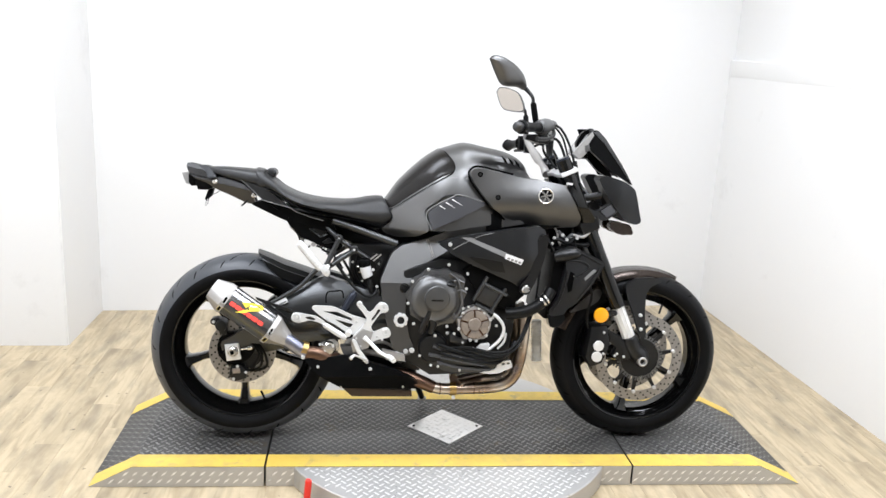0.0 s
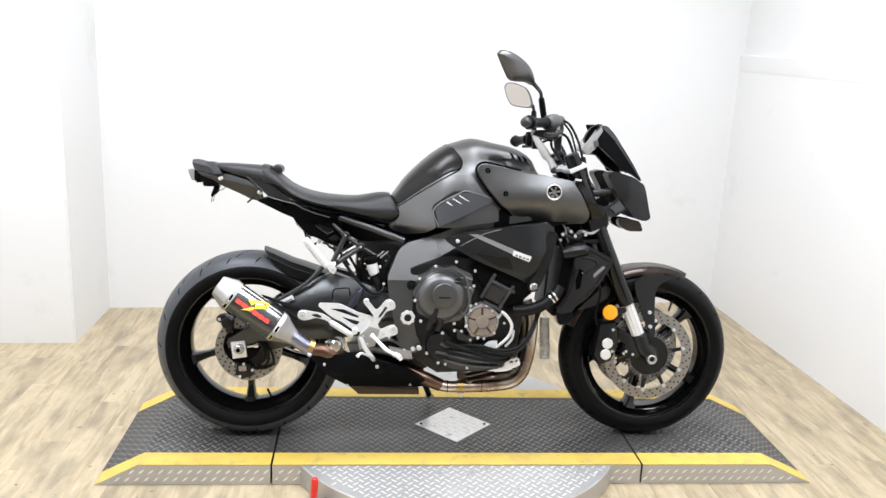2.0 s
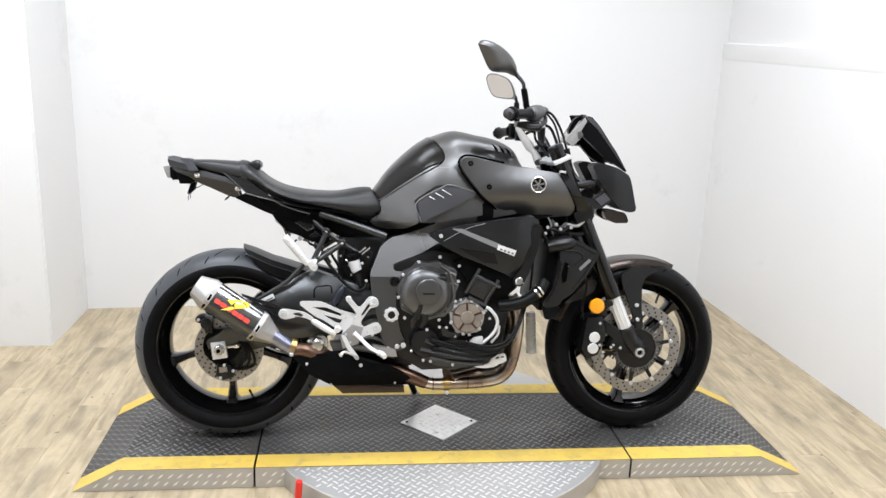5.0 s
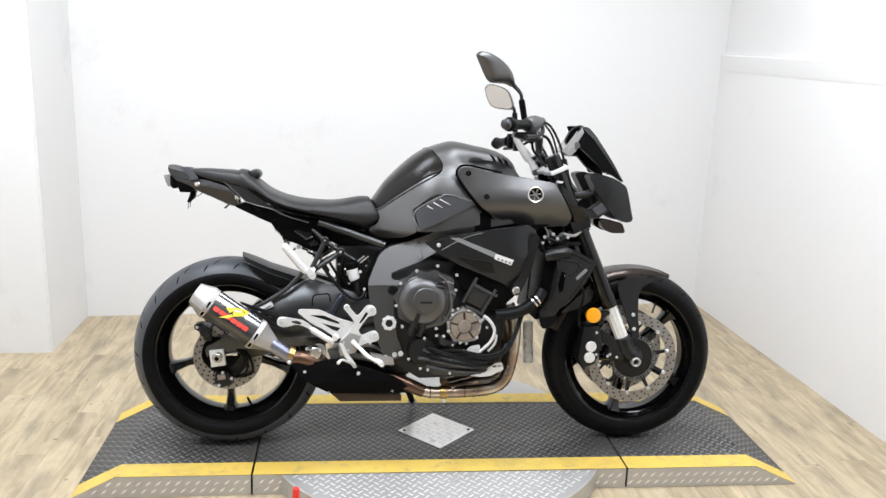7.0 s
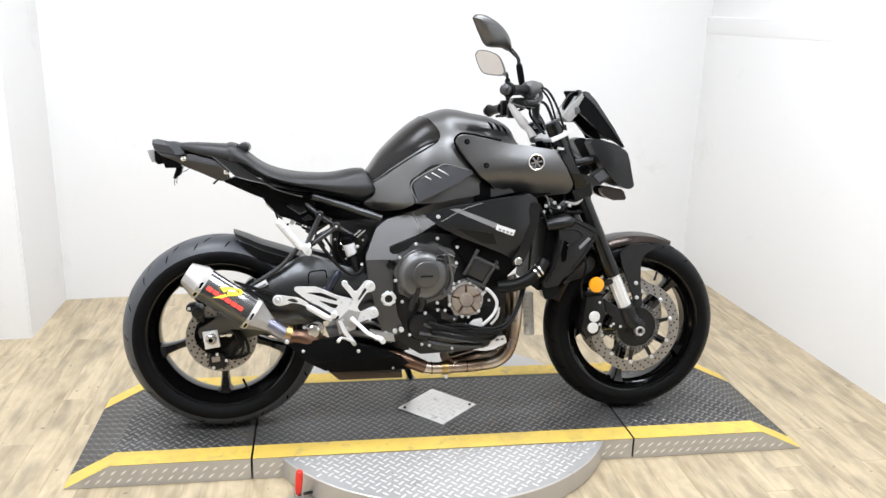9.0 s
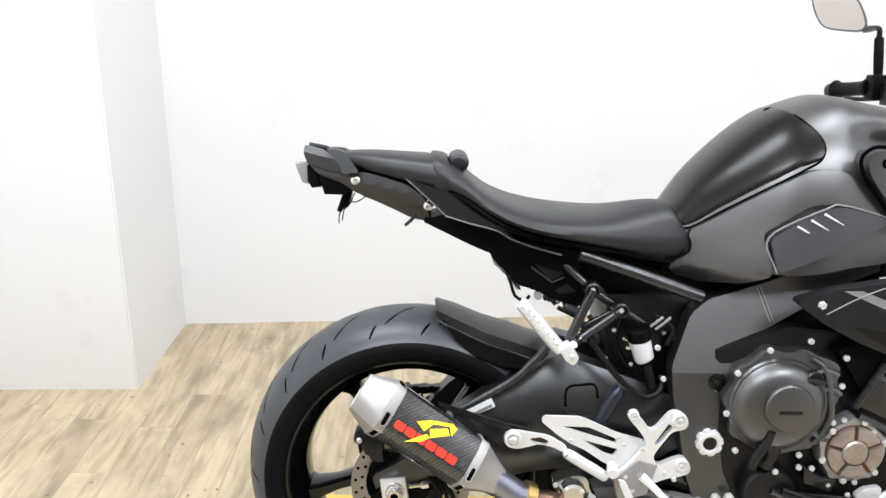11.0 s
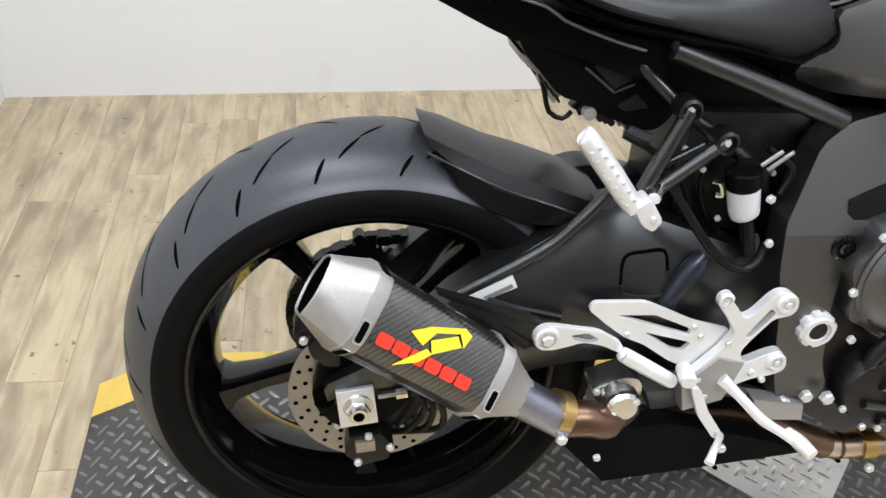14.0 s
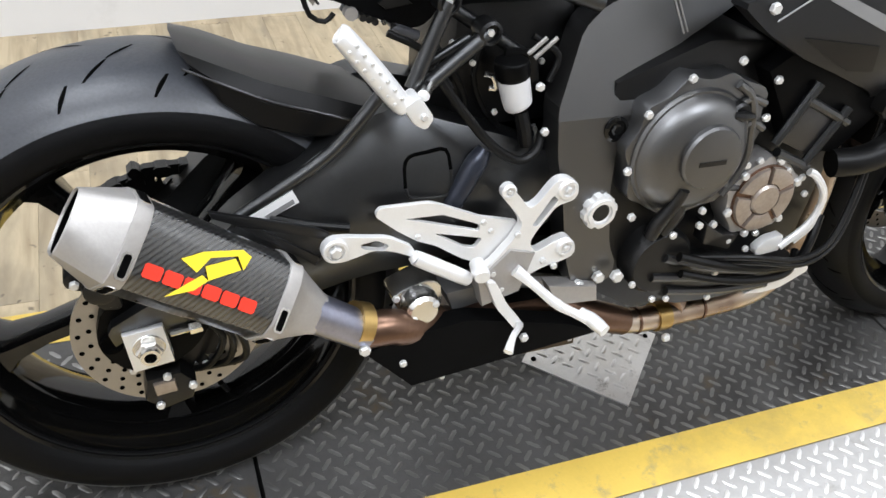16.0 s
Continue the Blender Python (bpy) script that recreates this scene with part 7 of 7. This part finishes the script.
for pts, r in (([(0.34, -0.12, 0.69), (0.36, -0.14, 0.72), (0.4, -0.14, 0.71), (0.44, -0.12, 0.74)], 0.006), ([(0.36, -0.1, 0.73), (0.42, -0.13, 0.72), (0.47, -0.12, 0.75)], 0.005), ([(0.335, -0.13, 0.72), (0.345, -0.15, 0.69), (0.36, -0.15, 0.66)], 0.0045), ([(0.3, -0.14, 0.5), (0.31, -0.13, 0.6), (0.32, -0.12, 0.7)], 0.004)):
    bm = B()
    tube(bm, pts, r, 8)
    finish("cable", bm, HOSE, rad)
for x, z in ((0.345, 0.705), (0.352, 0.725), (0.43, 0.725), (0.395, 0.72), (0.38, 0.735)):
    bolt(rad, x, -0.14, z, 1.1)
bm = B()
tube(bm, [(0.42, -0.13, 0.735), (0.45, -0.14, 0.73), (0.475, -0.13, 0.745)], 0.005, 10)
finish("bright_pipe", bm, CASTING, rad)
bm = B()
tube(bm, [(0.353 + 0.009 * k / 40, 0.06, 0.4 - 0.15 * k / 40) for k in range(41)], [0.017 if k % 4 < 2 else 0.0195 for k in range(41)], 16, 1)
finish("oil_cooler_pipe", bm, CORRUGATED, bike, "bright corrugated pipe behind the radiator")

# head: lamps, cowl, screen, dash
head = new("headlight_unit")
head.parent = bike
tagged(head, "black twin headlight with angular cowl")


def head_skin(x, z):
    return -0.118 + 0.35 * max(x - 0.57, 0) + 0.05 * (0.9 - z) - 0.014 * math.exp(-((x - 0.6) / 0.05) ** 2 - ((z - 0.87) / 0.06) ** 2)


both("headlight_cowl", [(0.498, 0.929), (0.527, 0.938), (0.589, 0.92), (0.634, 0.895), (0.648, 0.86), (0.674, 0.778), (0.646, 0.77), (0.6, 0.791), (0.563, 0.828), (0.528, 0.875)], head_skin, WING, 0.06, parent=head, edge=0.006, label="satin black headlight cowl")
bm = B()
prism(bm, [(0.545, 0.915), (0.575, 0.915), (0.62, 0.885), (0.65, 0.79), (0.61, 0.79), (0.57, 0.83)], -0.085, 0.085, 0.006)
finish("lamp_body", bm, PLASTIC, head)
for s in (-1, 1):
    bm = B()
    tube(bm, [(0.62, s * 0.05, 0.832), (0.648, s * 0.048, 0.826), (0.655, s * 0.048, 0.824)], [0.03, 0.032, 0.024], 20, 3)
    finish("lamp", bm, SMOKE, head, "dark glazed headlamp")
both("chin", [(0.566, 0.776), (0.6, 0.775), (0.643, 0.768), (0.657, 0.733), (0.604, 0.732), (0.567, 0.752)], flat(-0.06, 0.1, 0, 0.6), BROWN_GLOSS, 0.03, parent=head)
both("cheek", [(0.39, 0.858), (0.452, 0.831), (0.507, 0.816), (0.547, 0.846), (0.576, 0.817), (0.539, 0.786), (0.461, 0.785), (0.395, 0.815)], flat(-0.125, 0.1, 0, 0.45), SHROUD, 0.03, parent=head)
both("position_lamp", [(0.513, 0.817), (0.546, 0.839), (0.566, 0.816), (0.535, 0.797)], flat(-0.13, 0.1, 0, 0.45), INTAKE, 0.01, parent=head, edge=0.002)
bm = B()
rings = []
for k in range(13):
    v = -1 + k / 6
    back = 0.055 * v * v
    ring = [(x - back * f, 0.115 * v * g, z) for x, z, f, g in ((0.487, 1.092, 0.6, 0.6), (0.55, 1.02, 1.0, 0.8), (0.62, 0.93, 1.2, 0.95))]
    ring += [(x - 0.005, y, z - 0.003) for x, y, z in reversed(ring)]
    rings.append(ring)
loft(bm, rings)
bm.transform(Matrix.Translation((0.036, 0.07, 0.004)))
finish("screen", bm, SMOKE, head, "small dark smoked screen")
both("screen_side", [(0.459, 1.034), (0.466, 1.06), (0.481, 1.084), (0.5, 1.091), (0.528, 1.061), (0.587, 0.97), (0.622, 0.905), (0.597, 0.924), (0.549, 0.95), (0.501, 0.998)], flat(-0.085, -0.12, 0.15, 0.5, 1.0), PLASTIC, 0.02, parent=head, label="black screen side panel")
bm = B()
prism(bm, [(0.425, 1.0), (0.475, 1.075), (0.49, 1.068), (0.455, 0.985)], -0.08, 0.08, 0.006)
bm.transform(Matrix.Translation((0.03, 0.07, 0.004)))
dash = finish("dashboard", bm, PLASTIC, head, "black instrument panel")
bm = B()
prism(bm, [(0.418, 1.0), (0.467, 1.072), (0.472, 1.07), (0.425, 0.996)], -0.072, 0.072, 0.001)
bm.transform(Matrix.Translation((0.03, 0.07, 0.004)))
finish("display", bm, SILVER_TAPE, dash, "grey instrument display")
bm = B()
tube(bm, [(0.42, -0.06, 0.88), (0.46, -0.08, 0.86), (0.52, -0.09, 0.87)], 0.012, 10)
tube(bm, [(0.43, -0.05, 0.98), (0.45, -0.06, 0.9), (0.5, -0.08, 0.85)], 0.009, 10)
finish("bracket", bm, ENGINE, head)

both("screen_edge", [(0.486, 1.082), (0.5, 1.087), (0.526, 1.059), (0.585, 0.968), (0.614, 0.914), (0.575, 0.972), (0.522, 1.047), (0.5, 1.068)], flat(-0.0875, -0.12, 0.15, 0.5, 1.0), SATIN_GREY, 0.006, parent=head, edge=0.002)
shroud_skin = flat(-0.179, -0.05, 0, 0.43, 0.58, 0.012, 0.05, 0.06)
for pts in ([(0.4, 0.68), (0.42, 0.686), (0.505, 0.645)], [(0.5, 0.63), (0.47, 0.578), (0.432, 0.525)], [(0.4, 0.655), (0.445, 0.65), (0.462, 0.63), (0.42, 0.6)], [(0.393, 0.62), (0.375, 0.53), (0.35, 0.485)]):
    bm = B()
    tube(bm, [(x, shroud_skin(x, z), z) for x, z in pts], 0.0035, 8)
    finish("rib", bm, SATIN, shroud)
# side of the instrument panel, and an added dark filler block with clutter between headstock and radiator
bm = B()
prism(bm, [(0.474, 1.083), (0.48, 1.07), (0.459, 1.036), (0.458, 1.011), (0.434, 0.988), (0.407, 1.008), (0.43, 1.036)], -0.104, -0.096, 0.003)
finish("dash_side", bm, SILVER_TAPE, dash, "pale grey instrument panel side")
bm = B()
prism(bm, [(0.448, 1.035), (0.462, 1.041), (0.468, 1.022), (0.452, 1.012)], -0.107, -0.103, 0.002)
finish("dash_button", bm, GREY_METAL, dash)
bm = B()
prism(bm, [(0.34, 0.79), (0.5, 0.79), (0.485, 0.72), (0.46, 0.68), (0.35, 0.68)], -0.09, 0.09, 0.008)
head_block = finish("headstock_shroud", bm, PLASTIC, rad)
for pts, r, mat in (([(0.355, 0.76), (0.368, 0.738), (0.372, 0.715), (0.381, 0.694)], 0.0035, CASTING), ([(0.37, 0.745), (0.399, 0.72), (0.418, 0.734), (0.43, 0.726)], 0.006, GREY_METAL), ([(0.4, 0.714), (0.448, 0.731), (0.488, 0.742), (0.496, 0.771)], 0.0055, CASTING),
                    ([(0.362, 0.67), (0.368, 0.674), (0.42, 0.682), (0.432, 0.683)], 0.019, HOSE), ([(0.38, 0.7), (0.42, 0.705), (0.47, 0.7), (0.5, 0.72)], 0.008, ENGINE), ([(0.5, 0.8), (0.507, 0.77), (0.5, 0.74)], 0.007, ENGINE)):
    bm = B()
    tube(bm, [(x, -0.115, z) for x, z in pts], r, 10, 3)
    finish("pipe", bm, mat, head_block)

# handlebar with controls, turned a little to the right
bar = new("handlebar")
bar.parent = bike
tagged(bar, "black handlebar with grips and controls")
bm = B()
tube(bm, [(0.2, -0.2, 1.085), (0.26, -0.12, 1.083), (0.32, -0.03, 1.085), (0.365, 0.06, 1.06), (0.38, 0.15, 1.045), (0.38, 0.25, 1.045), (0.355, 0.35, 1.05), (0.325, 0.43, 1.04), (0.294, 0.51, 1.027)], 0.011, 12)
finish("bar", bm, ENGINE, bar)
GRIPS = (((0.19, -0.212, 1.086), (0.3, -0.06, 1.09)), ((0.292, 0.515, 1.026), (0.33, 0.395, 1.037)))
for end, inner in GRIPS:
    e, i = Vector(end), Vector(inner)
    d = i - e
    bm = B()
    tube(bm, [e, e + d * 0.03, e + d * 0.13, e + d * 0.16], [0.011, 0.0165, 0.0165, 0.012], 16, 3)
    finish("bar_end", bm, SATIN_GREY, bar)
    bm = B()
    tube(bm, [e + d * 0.17, e + d * 0.2, e + d * 0.26, e + d * 0.9, e + d * 0.94, e + d], [0.019, 0.0235, 0.0175, 0.0165, 0.022, 0.022], 18, 2)
    finish("grip", bm, RUBBER_CLEAN, bar, "black rubber grip")
# right hand controls
for name, pts, r, mat in (("throttle_housing", [(0.293, -0.07, 1.09), (0.305, -0.055, 1.092), (0.335, -0.015, 1.098), (0.345, 0.0, 1.1)], [0.02, 0.026, 0.026, 0.02], GREY_METAL),
                          ("switch_box", [(0.325, -0.02, 1.07), (0.345, 0.01, 1.07)], [0.026, 0.026], GREY_METAL),
                          ("brake_cylinder", [(0.34, -0.02, 1.105), (0.362, 0.01, 1.105), (0.372, 0.03, 1.1)], [0.013, 0.014, 0.01], GREY_METAL),
                          ("lever", [(0.36, 0.0, 1.09), (0.35, -0.06, 1.066), (0.31, -0.13, 1.052), (0.262, -0.2, 1.05)], [0.008, 0.0065, 0.006, 0.007], ENGINE),
                          ("wire_block", [(0.32, -0.02, 1.04), (0.335, 0.01, 1.045)], [0.012, 0.012], PLASTIC)):
    bm = B()
    tube(bm, pts, r, 12, 3)
    finish(name, bm, mat, bar)
for x, y, z in ((0.333, -0.038, 1.06), (0.345, -0.03, 1.075), (0.352, -0.02, 1.055), (0.328, -0.045, 1.08), (0.362, -0.01, 1.07)):
    bm = B()
    disc(bm, x, z, 0.0075, y + 0.008, y - 0.004, 16, 0.002)
    finish("screw", bm, BOLT, bar)
bm = B()
prism(bm, [(0.26, 1.066), (0.33, 1.07), (0.345, 1.05), (0.335, 1.034), (0.29, 1.04), (0.255, 1.05)], -0.05, 0.0, 0.006)
finish("lever_bracket", bm, ENGINE, bar)
# left hand controls
bm = B()
box(bm, 0.318, 0.362, 0.36, 0.4, 1.01, 1.066, 0.006)
finish("switch_box", bm, PLASTIC, bar)
bm = B()
box(bm, 0.335, 0.37, 0.33, 0.362, 1.0, 1.05, 0.005)
finish("clutch_perch", bm, ENGINE, bar)
bm = B()
tube(bm, [(0.37, 0.35, 1.02), (0.375, 0.4, 1.015), (0.36, 0.46, 1.01), (0.335, 0.52, 1.008)], [0.008, 0.0065, 0.006, 0.007], 10, 4, 0.7)
finish("lever", bm, ENGINE, bar)
# bright riser and stay
bm = B()
tube(bm, [(0.33, 0.28, 1.048), (0.335, 0.22, 1.02), (0.348, 0.15, 0.982), (0.352, 0.1, 0.965), (0.36, 0.05, 0.93)], [0.01, 0.013, 0.017, 0.012, 0.016], 12, 4)
finish("riser", bm, CASTING, bar, "bright cast handlebar riser")
bm = B()
tube(bm, [(0.375, 0.1, 1.05), (0.378, 0.1, 1.0), (0.372, 0.08, 0.96)], [0.016, 0.012, 0.013], 12)
finish("bar_clamp", bm, ENGINE, bar)
for pts, r in (([(0.355, -0.0, 1.105), (0.39, 0.0, 1.09), (0.42, -0.02, 1.03), (0.435, -0.06, 0.95), (0.455, -0.12, 0.85), (0.47, -0.12, 0.8)], 0.0042),
               ([(0.35, 0.0, 1.06), (0.39, 0.02, 1.045), (0.415, 0.0, 0.98), (0.43, -0.08, 0.9), (0.445, -0.12, 0.82)], 0.005),
               ([(0.33, 0.0, 1.05), (0.34, 0.03, 1.01), (0.375, 0.04, 0.97), (0.4, 0.0, 0.93)], 0.0045),
               ([(0.36, 0.34, 1.02), (0.4, 0.25, 1.04), (0.42, 0.14, 0.98), (0.43, 0.08, 0.9)], 0.005),
               ([(0.37, 0.02, 1.1), (0.405, 0.03, 1.06), (0.42, 0.0, 0.99), (0.41, -0.06, 0.94)], 0.0036)):
    bm = B()
    tube(bm, pts, r, 8)
    finish("cable", bm, HOSE, bar)


def mirror(s, hub, stem, knee, wide, label):
    """A rear-view mirror: shell, glass and stalk. s is -1 for the right hand side."""
    m = new("rear_view_mirror")
    m.parent = bike
    tagged(m, label)
    u, n, w = Vector((0.78, -s * 0.62, 0.0)), Vector((-0.62, -s * 0.78, 0.0)), Vector((0, 0, 1))
    outline = [(-0.082, 0.03), (-0.065, 0.043), (-0.03, 0.041), (0.02, 0.02), (0.06, -0.01), (0.082, -0.045), (0.078, -0.058), (0.045, -0.05), (-0.02, -0.05), (-0.05, -0.02)]
    if s > 0:
        outline = [(-0.082, 0.028), (-0.066, 0.045), (-0.02, 0.044), (0.04, 0.026), (0.066, 0.0), (0.084, -0.038), (0.074, -0.054), (0.03, -0.054), (-0.035, -0.044), (-0.066, -0.01)]
    pts = [tuple(p) for p in smooth_rows(outline + outline[:1], 3)][:-1]
    hub = Vector(hub)
    bm = B()
    rings = []
    for k, d in ((1.0, 0.0), (1.0, -0.006), (0.94, -0.016), (0.75, -0.028), (0.4, -0.035), (0.1, -0.037)):
        rings.append([hub + u * a * k * wide + w * b * k + n * d for a, b in pts])
    loft(bm, rings)
    shell = finish("shell", bm, COVER, m, "grey plastic mirror shell", angle=50)
    bm = B()
    loft(bm, [[hub + u * a * 0.92 * wide + w * b * 0.92 + n * d for a, b in pts] for d in (0.0005, 0.0015)])
    finish("glass", bm, MIRROR, m, "mirror glass")
    bm = B()
    tube(bm, [hub + u * 0.078 * wide + w * -0.05 + n * -0.008, Vector(knee) + Vector((-0.004, 0, 0.02)), knee], [0.008, 0.006, 0.006], 12)
    finish("stalk", bm, ENGINE, m)
    bm = B()
    tube(bm, [knee, Vector(knee) * 0.93 + Vector(stem) * 0.07, Vector(knee) * 0.2 + Vector(stem) * 0.8, stem], [0.007, 0.0105, 0.0105, 0.009], 12, 2)
    finish("stalk_sleeve", bm, PLASTIC, m)
    return m


mirror(-1, (0.176, -0.08, 1.272), (0.29, -0.045, 1.105), (0.276, -0.05, 1.172), 1.12, "grey rear-view mirror on the near bar")
mirror(1, (0.31, 0.55, 1.218), (0.357, 0.42, 1.06), (0.354, 0.43, 1.147), 0.8, "grey rear-view mirror with a beige reflection tinted into its glass")

# side stand on the far side
bm = B()
tube(bm, [(-0.1, 0.1, 0.24), (-0.07, 0.16, 0.14), (-0.04, 0.225, 0.06)], [0.015, 0.012, 0.011], 12)
stand = finish("side_stand", bm, ENGINE, bike, "steel side stand on the plate")
bm = B()
lathe(bm, [(0.0, 0.0), (0.017, 0.0), (0.017, 0.006), (0.01, 0.012), (0.0, 0.012)], 0, 0, 20, closed=False)
bm.transform(pose(-0.037, 0.235, 0.048, 90 + 12, 0, 0))
finish("stand_foot", bm, CASTING, stand)

# black bracket that carries the silencer
bm = B()
prism(bm, [(-0.628, 0.507), (-0.607, 0.5), (-0.517, 0.47), (-0.5, 0.46), (-0.504, 0.452), (-0.522, 0.459), (-0.6, 0.486), (-0.624, 0.498)], -0.154, -0.148, 0.0015)
prism(bm, [(-0.6, 0.486), (-0.528, 0.43), (-0.517, 0.42), (-0.511, 0.43), (-0.577, 0.478)], -0.154, -0.148, 0.0015)
prism(bm, [(-0.504, 0.455), (-0.511, 0.43), (-0.517, 0.42), (-0.5, 0.432), (-0.494, 0.45)], -0.154, -0.148, 0.0015)
finish("silencer_bracket", bm, ENGINE, can, "black silencer bracket")
